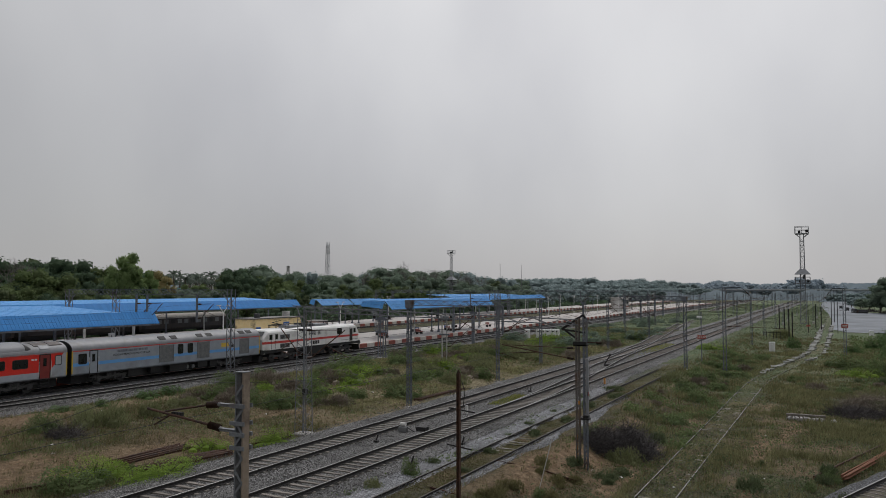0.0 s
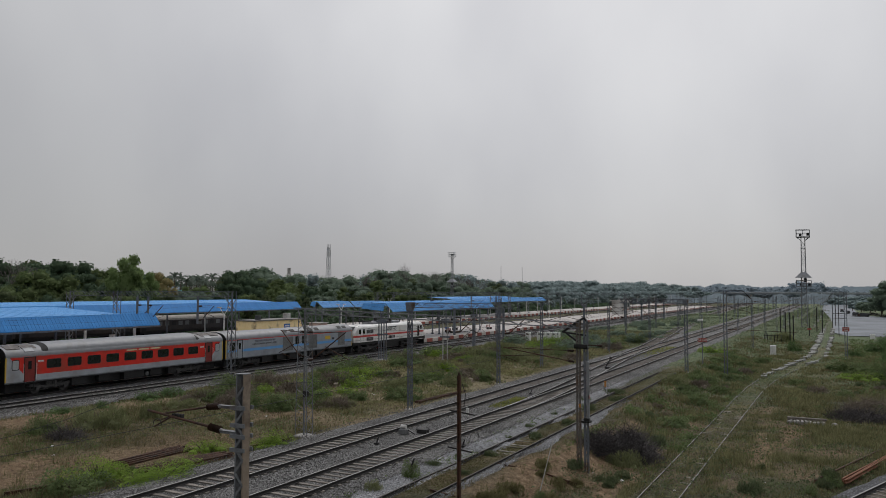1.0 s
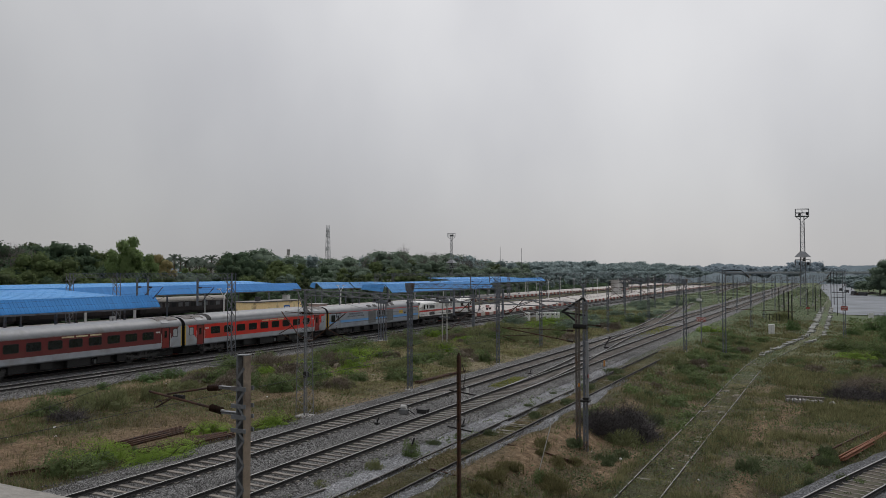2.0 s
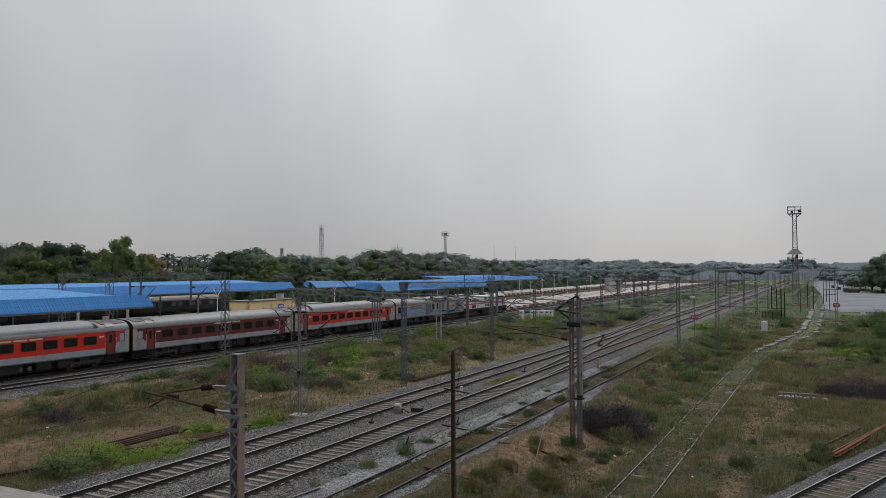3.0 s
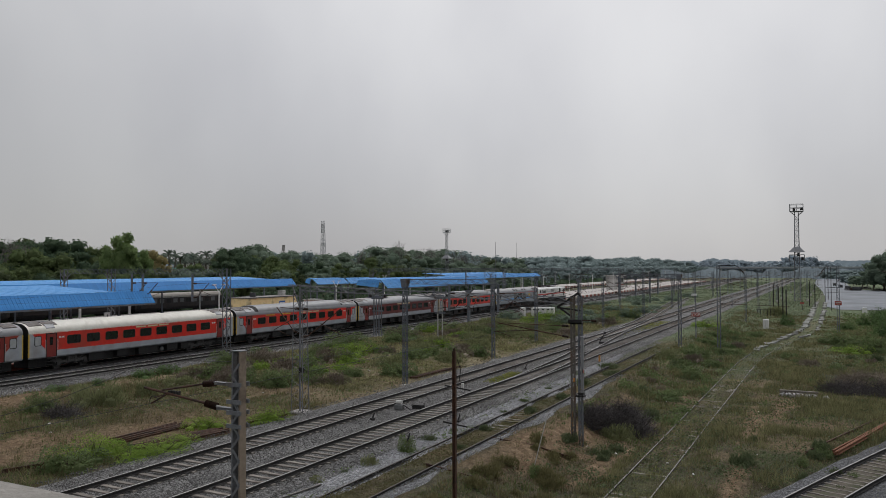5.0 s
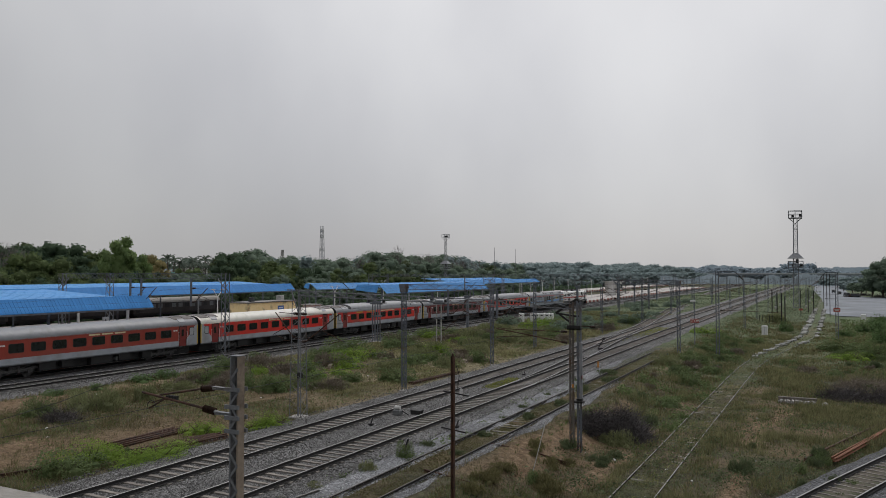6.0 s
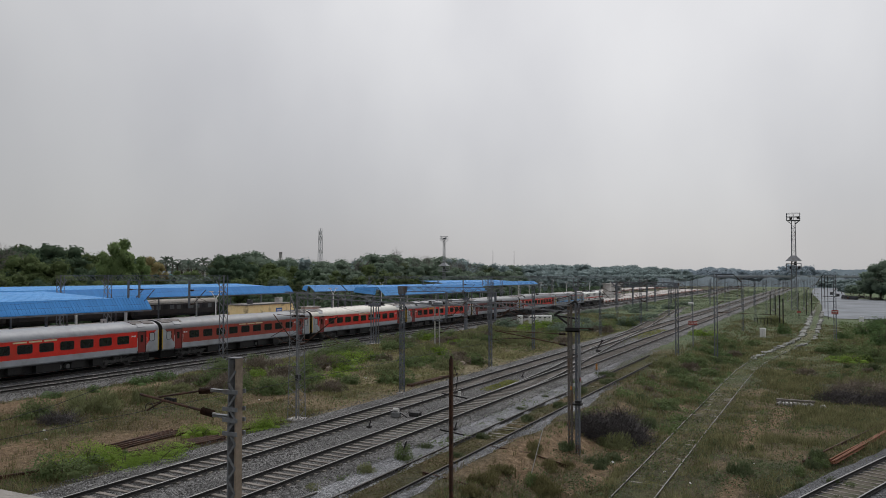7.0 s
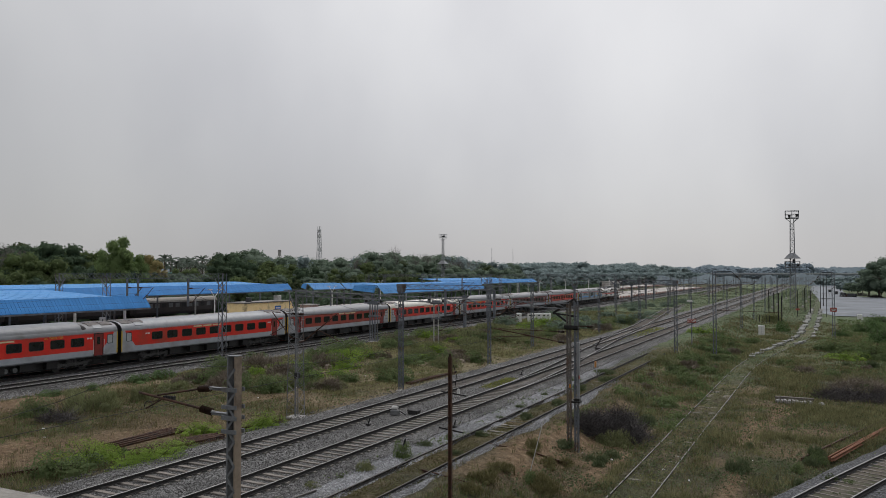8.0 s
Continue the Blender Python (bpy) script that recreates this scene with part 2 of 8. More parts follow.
BAND_BLUE = mat("sky_blue_band", (0.10, 0.30, 0.62), (0.13, 0.35, 0.68), 2, 0.45)
BAND_RED = mat("red_band", (0.45, 0.035, 0.03), (0.53, 0.05, 0.04), 2, 0.45)
LOCO_WHITE = mat("white_locomotive_paint", (0.66, 0.655, 0.64), (0.76, 0.755, 0.74), 1.2, 0.4, 0, 0, 40, (0.45, 0.43, 0.40), 0.6, 0.6)
LOUVRE = mat("grey_louvre", (0.10, 0.105, 0.105), (0.16, 0.165, 0.165), 3, 0.6)
LAMP_GLASS = mat("lamp_glass", (0.35, 0.35, 0.34), (0.45, 0.45, 0.44), 3, 0.15)
DOOR_RED = mat("dark_red_door_paint", (0.17, 0.02, 0.017), (0.22, 0.027, 0.022), 2, 0.45)
DARK_SLEEPER = mat("oily_sleeper", (0.09, 0.086, 0.084), (0.18, 0.172, 0.165), 5, 0.9, 0, 0.3, 40, island=0.25)
OLD_COACH = mat("dark_maroon_old_coach", (0.018, 0.014, 0.014), (0.036, 0.028, 0.026), 1.3, 0.6, 0, 0, 40, (0.04, 0.03, 0.028), 0.5, 0.55)
BEIGE_ROOF = mat("dusty_beige_roof", (0.24, 0.22, 0.19), (0.32, 0.295, 0.26), 1.5, 0.75, 0, 0, 40, (0.25, 0.225, 0.195), 0.5, 0.6)
TARP = mat("dark_tarpaulin", (0.03, 0.032, 0.036), (0.06, 0.062, 0.066), 3, 0.7)

# ---- mesh building ----


class Shape:
    """Collects faces for one mesh."""

    def __init__(self):
        self.v, self.f, self.m = [], [], []

    def face(self, pts, mi=0):
        k = len(self.v)
        self.v += [tuple(p) for p in pts]
        self.f.append(tuple(range(k, k + len(pts))))
        self.m.append(mi)
        return self

    def solid(self, pts, faces, mi=0):
        k = len(self.v)
        self.v += [tuple(p) for p in pts]
        self.f += [tuple(k + i for i in f) for f in faces]
        self.m += [mi] * len(faces)
        return self

    def box(self, x0, x1, y0, y1, z0, z1, mi=0, c=0.0):
        """A box; with c its upper edges are chamfered."""
        if c:
            p = [(x0, y0, z0), (x1, y0, z0), (x1, y1, z0), (x0, y1, z0), (x0, y0, z1 - c), (x1, y0, z1 - c), (x1, y1, z1 - c), (x0, y1, z1 - c),
                 (x0 + c, y0 + c, z1), (x1 - c, y0 + c, z1), (x1 - c, y1 - c, z1), (x0 + c, y1 - c, z1)]
            return self.solid(p, [(3, 2, 1, 0), (0, 1, 5, 4), (1, 2, 6, 5), (2, 3, 7, 6), (3, 0, 4, 7), (4, 5, 9, 8), (5, 6, 10, 9), (6, 7, 11, 10), (7, 4, 8, 11), (8, 9, 10, 11)], mi)
        p = [(x0, y0, z0), (x1, y0, z0), (x1, y1, z0), (x0, y1, z0), (x0, y0, z1), (x1, y0, z1), (x1, y1, z1), (x0, y1, z1)]
        return self.solid(p, [(3, 2, 1, 0), (0, 1, 5, 4), (1, 2, 6, 5), (2, 3, 7, 6), (3, 0, 4, 7), (4, 5, 6, 7)], mi)

    def bar(self, p, q, w, h=None, mi=0):
        """A square bar from p to q."""
        p, q, h = Vector(p), Vector(q), h or w
        d = (q - p).normalized()
        a = d.cross(Vector((0, 0, 1)))
        a = a.normalized() if a.length > 1e-4 else Vector((1, 0, 0))
        b = a.cross(d)
        pts = [e + a * (sx * w / 2) + b * (sy * h / 2) for e in (p, q) for sx, sy in ((-1, -1), (1, -1), (1, 1), (-1, 1))]
        return self.solid(pts, [(0, 1, 2, 3), (7, 6, 5, 4), (4, 5, 1, 0), (5, 6, 2, 1), (6, 7, 3, 2), (7, 4, 0, 3)], mi)

    def tube(self, p, q, r, n=8, r2=None, mi=0):
        p, q, r2 = Vector(p), Vector(q), r if r2 is None else r2
        d = (q - p).normalized()
        a = d.cross(Vector((0, 0, 1)))
        a = a.normalized() if a.length > 1e-4 else Vector((1, 0, 0))
        b = d.cross(a)
        pts = [e + (a * math.cos(2 * math.pi * i / n) + b * math.sin(2 * math.pi * i / n)) * rr for e, rr in ((p, r), (q, r2)) for i in range(n)]
        fs = [(i, (i + 1) % n, n + (i + 1) % n, n + i) for i in range(n)] + [tuple(range(n - 1, -1, -1)), tuple(range(n, 2 * n))]
        return self.solid(pts, fs, mi)

    def loft(self, rings, mi=0, cap=True, closed=True):
        n = len(rings[0])
        pts = [p for r in rings for p in r]
        fs = [(k * n + i, k * n + (i + 1) % n, (k + 1) * n + (i + 1) % n, (k + 1) * n + i) for k in range(len(rings) - 1) for i in range(n if closed else n - 1)]
        if cap:
            fs += [tuple(range(n - 1, -1, -1)), tuple(range((len(rings) - 1) * n, len(rings) * n))]
        return self.solid(pts, fs, mi)

    def data(self, name, mats, smooth=False):
        me = bpy.data.meshes.new(name)
        me.from_pydata(self.v, [], self.f)
        for m in mats:
            me.materials.append(m)
        me.polygons.foreach_set("material_index", self.m)
        if smooth:
            me.polygons.foreach_set("use_smooth", [True] * len(self.f))
        me.update()
        return me


def part(name, shape, mats, parent=None, label="", at=None, smooth=False, kind=""):
    """One mesh object, under a thing where one is given."""
    mats = mats if isinstance(mats, (list, tuple)) else [mats]
    data = shape.data(name, mats, smooth) if isinstance(shape, Shape) else shape
    ob = new(name, data)
    ob.parent = parent
    if at is not None:
        ob.matrix_basis = at if isinstance(at, Matrix) else Matrix.Translation(at)
    return tagged(ob, label, kind=kind)


def thing(name, label, category, at=None, group="", kind=""):
    ob = new(name)
    ob.empty_display_size = 0.3
    if at is not None:
        ob.matrix_basis = at if isinstance(at, Matrix) else Matrix.Translation(at)
    return tagged(ob, label, category, group, kind)


def words(text, size, material, parent, at, name="lettering", align="CENTER"):
    c = bpy.data.curves.new(name, "FONT")
    c.body, c.size, c.align_x, c.extrude = text, size, align, 0.003
    c.materials.append(material)
    ob = new(name, c)
    ob.parent, ob.matrix_basis = parent, at
    return ob

# ---- ground ----
T1, T2, T3 = -25.1, -20.85, -16.38       # track centres, near yard
TRAIN_X, LOOP_X = -59.05, -54.35          # the train's line and the loop beside it
PF = 0.45                                 # platform height over the rails


OLD_LINE = [(-7.72, 16.0, -1.25), (-7.70, 32.0, -1.25), (-7.68, 42.3, -1.25), (-7.67, 51.4, -1.25), (-7.62, 62.8, -1.25), (-7.60, 73.1, -1.25), (-7.50, 83.0, -1.25), (-7.10, 91.0, -1.25), (-6.10, 101.0, -1.25), (-4.88, 110.2, -1.25), (-3.72, 119.2, -1.25), (-3.02, 126.2, -1.25), (-2.62, 135.0, -1.25), (-2.42, 154.2, -1.25), (-2.20, 217.0, -1.25), (-2.28, 296.9, -1.25)]
SPUR = [(-3.81, 26.4, -1.12), (-1.57, 32.7, -1.12), (0.67, 39.0, -1.12), (2.91, 45.0, -1.12), (5.15, 50.8, -1.12), (7.84, 57.6, -1.12)]
LOW, LOWK = -1.35, 1.12      # level of the low ground on the right, and the reach of things that stand on it


def fbm(x, y, s, k=3):
    return sum(noise.noise(Vector((x / s * 2 ** i, y / s * 2 ** i, 3.7 * i + s))) / 2 ** i for i in range(k))


def seg_near(x, y, a, b):
    ax, ay, bx, by = *a, *b
    t = max(0, min(1, ((x - ax) * (bx - ax) + (y - ay) * (by - ay)) / ((bx - ax) ** 2 + (by - ay) ** 2)))
    return math.hypot(x - ax - t * (bx - ax), y - ay - t * (by - ay))


# worn paths and bare places: two ends and a half width
PATHS = (((-49.6, 24), (-48.9, 38), 2.0), ((-48.9, 38), (-47.4, 49), 1.6), ((-47.4, 49), (-45.2, 56), 0.8), ((-45, 52), (-40, 70), 0.8), ((-36, 12), (-37, 26), 1.6), ((-33.5, 14), (-34, 22), 1.0), ((-13.8, 36), (-12.9, 44), 1.6), ((-13.2, 44), (-13.0, 55), 0.6),
         ((-10.4, 33), (-10.1, 47), 0.7), ((-4.7, 45), (-2.5, 62), 0.4), ((-4.0, 34), (-5.2, 70), 0.35), ((-2.8, 64), (2.8, 67), 1.0), ((-36, 40), (-31, 62), 0.7),
         ((-13.5, 70), (-13.2, 86), 0.3), ((-5.2, 94), (-1.6, 168), 1.0), ((-13.4, 31), (-11.8, 38), 0.7))


def bare(x, y):
    b = 0.0
    for p, q, w in PATHS:
        d = seg_near(x, y, p, q) + 0.8 * fbm(x, y, 2.2, 2)
        b = max(b, 1 - max(0, d - w * 0.5) / (w * 0.9))
    if x < -28.5:                           # the strip between the lines is worn and dry near the bridge
        b = max(b, min(0.85, 0.4 + 1.1 * fbm(x, y, 6.0, 3)) * max(0.0, min(1.0, (104 - y) / 34)))
    elif abs(x - T3) < 1.3:
        b = max(b, 0.2 + 0.9 * fbm(x, y, 3.0, 3))
    elif x > -14.5:
        b = max(b, min(0.65, 0.15 + 1.0 * fbm(x + 30, y, 5.0, 3)))
    return max(0.0, min(1.0, b))


def straw(x, y):
    """How far the turf is dried to pale straw: the strip between the lines."""
    s = 0.0
    if -53 < x < -27:
        s = min(1.0, max(0.0, (y - 34) / 22)) * min(1.0, max(0.2, 0.75 + 0.9 * fbm(x, y + 50, 9.0, 2)))
    return s * min(1.0, max(0.0, (130 - y) / 30))


def meadow(x, y):
    """How far the open ground down the yard is green meadow, its colour lightened for haze."""
    if x < -52 or y < 62 or x < -27 and y < 96:
        return 0.0
    return min(1.0, (y - (90 if x < -27 else 62)) / 40) * min(1.0, max(0.2, 0.8 + 0.8 * fbm(x, y + 50, 12.0, 2)))


def ground_z(x, y):
    z = -0.42 + 0.10 * fbm(x, y, 9) + 0.05 * fbm(x, y, 2.1, 2)
    if -52 < x < -28:                       # the strip between the lines lies a little higher in its middle
        z += 0.35 * math.sin((x + 52) / 24 * math.pi) * min(1, max(0, (y - 45) / 20))
    if x < -51:
        z -= 0.15
    if x > -14.4 and abs(x - float(np.interp(y, [p[1] for p in OLD_LINE], [p[0] for p in OLD_LINE]))) < 1.5:
        z = -0.43 + 0.03 * fbm(x, y, 2.0, 2)
    if x > -14.4:                           # the old sidings lie lower
        u = max(0.0, min(1.0, (x + 14.4) / 3.2))
        z -= 0.9 * u * u * (3 - 2 * u)
        if 20 < y < 62:                     # a shallow cutting for the spur
            d = abs(x - float(np.interp(y, [p[1] for p in SPUR], [p[0] for p in SPUR])))
            z -= 0.3 * max(0.0, min(1.0, (3.4 - d) / 1.0))
    return z


def ground_mat():
    m = bpy.data.materials.new("weedy_ground")
    m.use_nodes = True
    n, l = m.node_tree.nodes, m.node_tree.links
    p = n["Principled BSDF"]
    p.inputs["Roughness"].default_value, p.inputs["Specular IOR Level"].default_value = 0.95, 0.2
    tc = n.new("ShaderNodeTexCoord")

    def tex(scale, detail=6, rough=0.65):
        t = n.new("ShaderNodeTexNoise")
        t.inputs["Scale"].default_value, t.inputs["Detail"].default_value, t.inputs["Roughness"].default_value = scale, detail, rough
        l.new(tc.outputs["Object"], t.inputs["Vector"])
        return t.outputs["Fac"]

    def ramp(src, stops):
        r = n.new("ShaderNodeValToRGB")
        e = r.color_ramp.elements
        while len(e) < len(stops):
            e.new(0.5)
        for i, (pos, c) in enumerate(stops):
            e[i].position, e[i].color = pos, (*c, 1)
        l.new(src, r.inputs[0])
        return r.outputs[0]

    def mix(fac, a, b):
        x = n.new("ShaderNodeMix")
        x.data_type = "RGBA"
        l.new(fac, x.inputs["Factor"])
        l.new(a, x.inputs["A"])
        l.new(b, x.inputs["B"])
        return x.outputs["Result"]

    turf = ramp(tex(1.6), [(0.3, (0.042, 0.039, 0.025)), (0.5, (0.088, 0.081, 0.050)), (0.7, (0.158, 0.143, 0.09))])
    green = ramp(tex(2.1), [(0.3, (0.040, 0.047, 0.022)), (0.7, (0.098, 0.104, 0.048))])
    soil = ramp(tex(2.6), [(0.3, (0.115, 0.075, 0.042)), (0.5, (0.205, 0.14, 0.083)), (0.7, (0.33, 0.24, 0.155))])
    f = n.new("ShaderNodeMapRange")
    f.inputs["From Min"].default_value, f.inputs["From Max"].default_value = 0.44, 0.62
    l.new(tex(0.16, 5), f.inputs["Value"])
    base = mix(f.outputs[0], turf, green)
    att = n.new("ShaderNodeAttribute")
    att.attribute_name = "bare"
    base = mix(att.outputs["Fac"], base, soil)
    dry = ramp(tex(1.9), [(0.3, (0.132, 0.114, 0.068)), (0.5, (0.238, 0.205, 0.124)), (0.7, (0.36, 0.312, 0.2))])
    att = n.new("ShaderNodeAttribute")
    att.attribute_name = "straw"
    base = mix(att.outputs["Fac"], base, dry)
    # meadow greens, raised in tone to carry the distance haze
    meadow = ramp(tex(1.7), [(0.3, (0.076, 0.106, 0.056)), (0.5, (0.128, 0.166, 0.09)), (0.7, (0.185, 0.218, 0.128))])
    att = n.new("ShaderNodeAttribute")
    att.attribute_name = "meadow"
    base = mix(att.outputs["Fac"], base, meadow)
    hs, mr = n.new("ShaderNodeHueSaturation"), n.new("ShaderNodeMapRange")
    for k, v in (("From Min", 0.36), ("From Max", 0.66), ("To Min", 0.38), ("To Max", 1.6)):
        mr.inputs[k].default_value = v
    l.new(tex(7.0, 10, 0.85), mr.inputs["Value"])
    l.new(mr.outputs[0], hs.inputs["Value"])
    l.new(base, hs.inputs["Color"])
    l.new(hs.outputs[0], p.inputs["Base Color"])
    bp = n.new("ShaderNodeBump")
    bp.inputs["Strength"].default_value, bp.inputs["Distance"].default_value = 1.0, 0.2
    l.new(tex(9.0), bp.inputs["Height"])
    l.new(bp.outputs[0], p.inputs["Normal"])
    return m


def steps(*spans):
    out = []
    for a, b, d in spans:
        out += list(np.arange(a, b, d))
    return out + [spans[-1][1]]


def build_ground():
    xs = steps((-4000, -1000, 1000), (-1000, -200, 100), (-200, -60, 10), (-60, 14, 0.8), (14, 60, 4), (60, 300, 40), (300, 4000, 700))
    ys = steps((-400, 0, 50), (0, 14, 3.5), (14, 110, 0.9), (110, 220, 5), (220, 1000, 60), (1000, 4900, 500))
    v = []
    for y in ys:
        for x in xs:
            v.append((x, y, ground_z(x, y) if -210 < x < 100 and y < 300 else -1.45 if -12 < x < 320 and y < 1000 else -0.5))
    nx = len(xs)
    f = [(j * nx + i, j * nx + i + 1, (j + 1) * nx + i + 1, (j + 1) * nx + i) for j in range(len(ys) - 1) for i in range(nx - 1)]
    me = bpy.data.meshes.new("ground")
    me.from_pydata(v, [], f)
    me.materials.append(ground_mat())
    a = me.attributes.new("bare", "FLOAT", "POINT")
    a.data.foreach_set("value", [bare(x, y) if -60 < x < 14 and 10 < y < 160 else 0.0 for x, y, _ in v])
    a = me.attributes.new("straw", "FLOAT", "POINT")
    a.data.foreach_set("value", [straw(x, y) for x, y, _ in v])
    a = me.attributes.new("meadow", "FLOAT", "POINT")
    a.data.foreach_set("value", [meadow(x, y) for x, y, _ in v])
    me.polygons.foreach_set("use_smooth", [True] * len(f))
    tagged(new("ground", me), "rough weedy ground with dry grass and bare soil", "ground", kind="structure")


build_ground()

# ---- tracks ----
GAUGE = 0.87       # half the distance between the rails' centre lines


def ballast_mat(name, a, b, c, green=0.0):
    """Crushed stone: cells of uneven tone with relief."""
    m = bpy.data.materials.new(name)
    m.use_nodes = True
    n, l = m.node_tree.nodes, m.node_tree.links
    p = n["Principled BSDF"]
    p.inputs["Roughness"].default_value = 0.9
    tc = n.new("ShaderNodeTexCoord")
    vo = n.new("ShaderNodeTexVoronoi")
    vo.inputs["Scale"].default_value = 19
    no = n.new("ShaderNodeTexNoise")
    no.inputs["Scale"].default_value, no.inputs["Detail"].default_value = 0.35, 6
    sep = n.new("ShaderNodeSeparateColor")
    ra = n.new("ShaderNodeValToRGB")
    e = ra.color_ramp.elements
    e.new(0.5)
    for i, (pos, col) in enumerate(((0.1, a), (0.5, b), (0.95, c))):
        e[i].position, e[i].color = pos, (*col, 1)
    hs = n.new("ShaderNodeHueSaturation")
    mr = n.new("ShaderNodeMapRange")
    for k, v in (("From Min", 0.3), ("From Max", 0.7), ("To Min", 0.62), ("To Max", 1.3)):
        mr.inputs[k].default_value = v
    bp = n.new("ShaderNodeBump")
    bp.inputs["Strength"].default_value, bp.inputs["Distance"].default_value = 0.7, 0.04
    l.new(tc.outputs["Object"], vo.inputs["Vector"])
    l.new(tc.outputs["Object"], no.inputs["Vector"])
    l.new(vo.outputs["Color"], sep.inputs[0])
    l.new(sep.outputs[0], ra.inputs[0])
    l.new(no.outputs["Fac"], mr.inputs["Value"])
    l.new(mr.outputs[0], hs.inputs["Value"])
    l.new(ra.outputs[0], hs.inputs["Color"])
    l.new(hs.outputs[0], p.inputs["Base Color"])
    l.new(vo.outputs["Distance"], bp.inputs["Height"])
    bp.invert = True
    l.new(bp.outputs[0], p.inputs["Normal"])
    return m


BALLAST = ballast_mat("brown_grey_ballast", (0.026, 0.025, 0.024), (0.085, 0.083, 0.081), (0.215, 0.212, 0.208))
BALLAST_PALE = ballast_mat("pale_blue_grey_ballast", (0.05, 0.052, 0.055), (0.155, 0.158, 0.166), (0.34, 0.345, 0.357))
BALLAST_DARK = ballast_mat("oily_dark_ballast", (0.012, 0.0125, 0.0135), (0.04, 0.041, 0.045), (0.14, 0.144, 0.154))


def ballast(name, path_left, path_right, y0, y1, material, label, top=-0.222, slope=0.75, step=0.8):
    """A bed of stone from one edge line to another, sloping to the ground at both sides."""
    rows = []
    y = y0
    while y <= y1:
        xl, xr = path_left(y), path_right(y)
        xl += 0.22 * fbm(xl, y, 2.5, 2)
        xr += 0.22 * fbm(xr, y, 2.5, 2)
        n = max(4, int((xr - xl) / 0.7))
        row = [(xl - slope, y, min(top - 0.35, -0.62))]
        for i in range(n + 1):
            x = xl + (xr - xl) * i / n
            row.append((x, y, top + 0.035 * fbm(x, y, 1.3, 2)))
        row.append((xr + slope, y, min(top - 0.35, -0.62)))
        rows.append(row)
        y += step if y < 130 else 8
    n = min(len(r) for r in rows)
    s = Shape()
    s.loft([[r[round(i * (len(r) - 1) / (n - 1))] for i in range(n)] for r in rows], 0, cap=False, closed=False)
    s.f = [tuple(reversed(f)) for f in s.f]
    return tagged(part(name, s, material, smooth=True), label, "ballast", kind="structure")


RAIL_OUT = [(-0.075, -0.17), (0.075, -0.17), (0.075, -0.155), (0.012, -0.13), (0.012, -0.045), (0.036, -0.03), (0.036, -0.004), (0.03, 0), (-0.03, 0), (-0.036, -0.004), (-0.036, -0.03), (-0.012, -0.045), (-0.012, -0.13), (-0.075, -0.155)]


def rail_mesh(points, scale=1.0):
    """A flat-bottomed rail along points (x, y, z)."""
    rings = []
    for i, p in enumerate(points):
        a, b = Vector(points[max(0, i - 1)]), Vector(points[min(len(points) - 1, i + 1)])
        d = (b - a).normalized()
        side = Vector((d.y, -d.x, 0))
        rings.append([Vector(p) + side * u * scale + Vector((0, 0, w * scale)) for u, w in RAIL_OUT])
    s = Shape()
    s.loft(rings)
    n = len(RAIL_OUT)
    for k in range(len(points) - 1):
        for i in (6, 7, 8):
            s.m[k * n + i] = 1
    return s


def offset(points, d):
    out = []
    for i, p in enumerate(points):
        a, b = Vector(points[max(0, i - 1)]), Vector(points[min(len(points) - 1, i + 1)])
        w = (b - a).normalized()
        out.append((p[0] + w.y * d, p[1] - w.x * d, p[2]))
    return out


def resample(points, step):
    out, rest = [], 0.0
    for a, b in zip(points, points[1:]):
        a, b = Vector(a), Vector(b)
        length = (b - a).length
        t = rest
        while t < length:
            out.append((a + (b - a) * t / length, (b - a).normalized()))
            t += step
        rest = t - length
    return out


def sleeper_shape():
    s = Shape()
    rings = [[(-w, y, -0.22), (w, y, -0.22), (w * 0.82, y, h), (-w * 0.82, y, h)] for y, w, h in ((-1.37, 0.125, -0.005), (-0.55, 0.125, 0.0), (-0.35, 0.11, -0.012), (0.35, 0.11, -0.012), (0.55, 0.125, 0.0), (1.37, 0.125, -0.005))]
    s.loft(rings)
    return s


SLEEPER_ME = sleeper_shape().data("sleeper", [SLEEPER])


def track(points, label, near=(0, 0), sleepers=True, step=0.62, head=RAILHEAD, sleeper_mat=None, sink=0.0, skip=0.0, sides=(-1, 1), short=1.0, size=1.0, slim=1.0):
    """Rails and sleepers along a line; sleepers inside near (y from, to) are pieces of their own, the others one joined mesh."""
    t = thing("railway_track", label, "railway track", kind="structure")
    for d in sides:
        part("rail", rail_mesh(offset(points, d * GAUGE), size), [RAILSIDE, head], t)
    if sleepers:
        rnd = random.Random(len(points) + int(points[0][0] * 10))
        rest = Shape()
        for p, d in resample(points, step):
            if rnd.random() < skip:
                continue
            a = math.atan2(d.y, d.x) + rnd.uniform(-0.012, 0.012)
            m = Matrix.Translation((p.x + rnd.uniform(-0.03, 0.03), p.y, p.z - 0.168 - sink - (rnd.random() * 0.03 if sink else 0))) @ Matrix.Rotation(a, 4, "Z") @ Matrix.Diagonal((slim, short, 1, 1))
            if near[0] <= p.y <= near[1]:
                part("sleeper", SLEEPER_ME, SLEEPER, t, at=m)
            else:
                k = len(rest.v)
                rest.v += [tuple(m @ Vector(v.co)) for v in SLEEPER_ME.vertices]
                rest.f += [tuple(k + i for i in q.vertices) for q in SLEEPER_ME.polygons]
                rest.m += [0] * len(SLEEPER_ME.polygons)
        if rest.f:
            part("sleeper_run", rest, sleeper_mat or SLEEPER_J, t, kind="stuff")
    return t


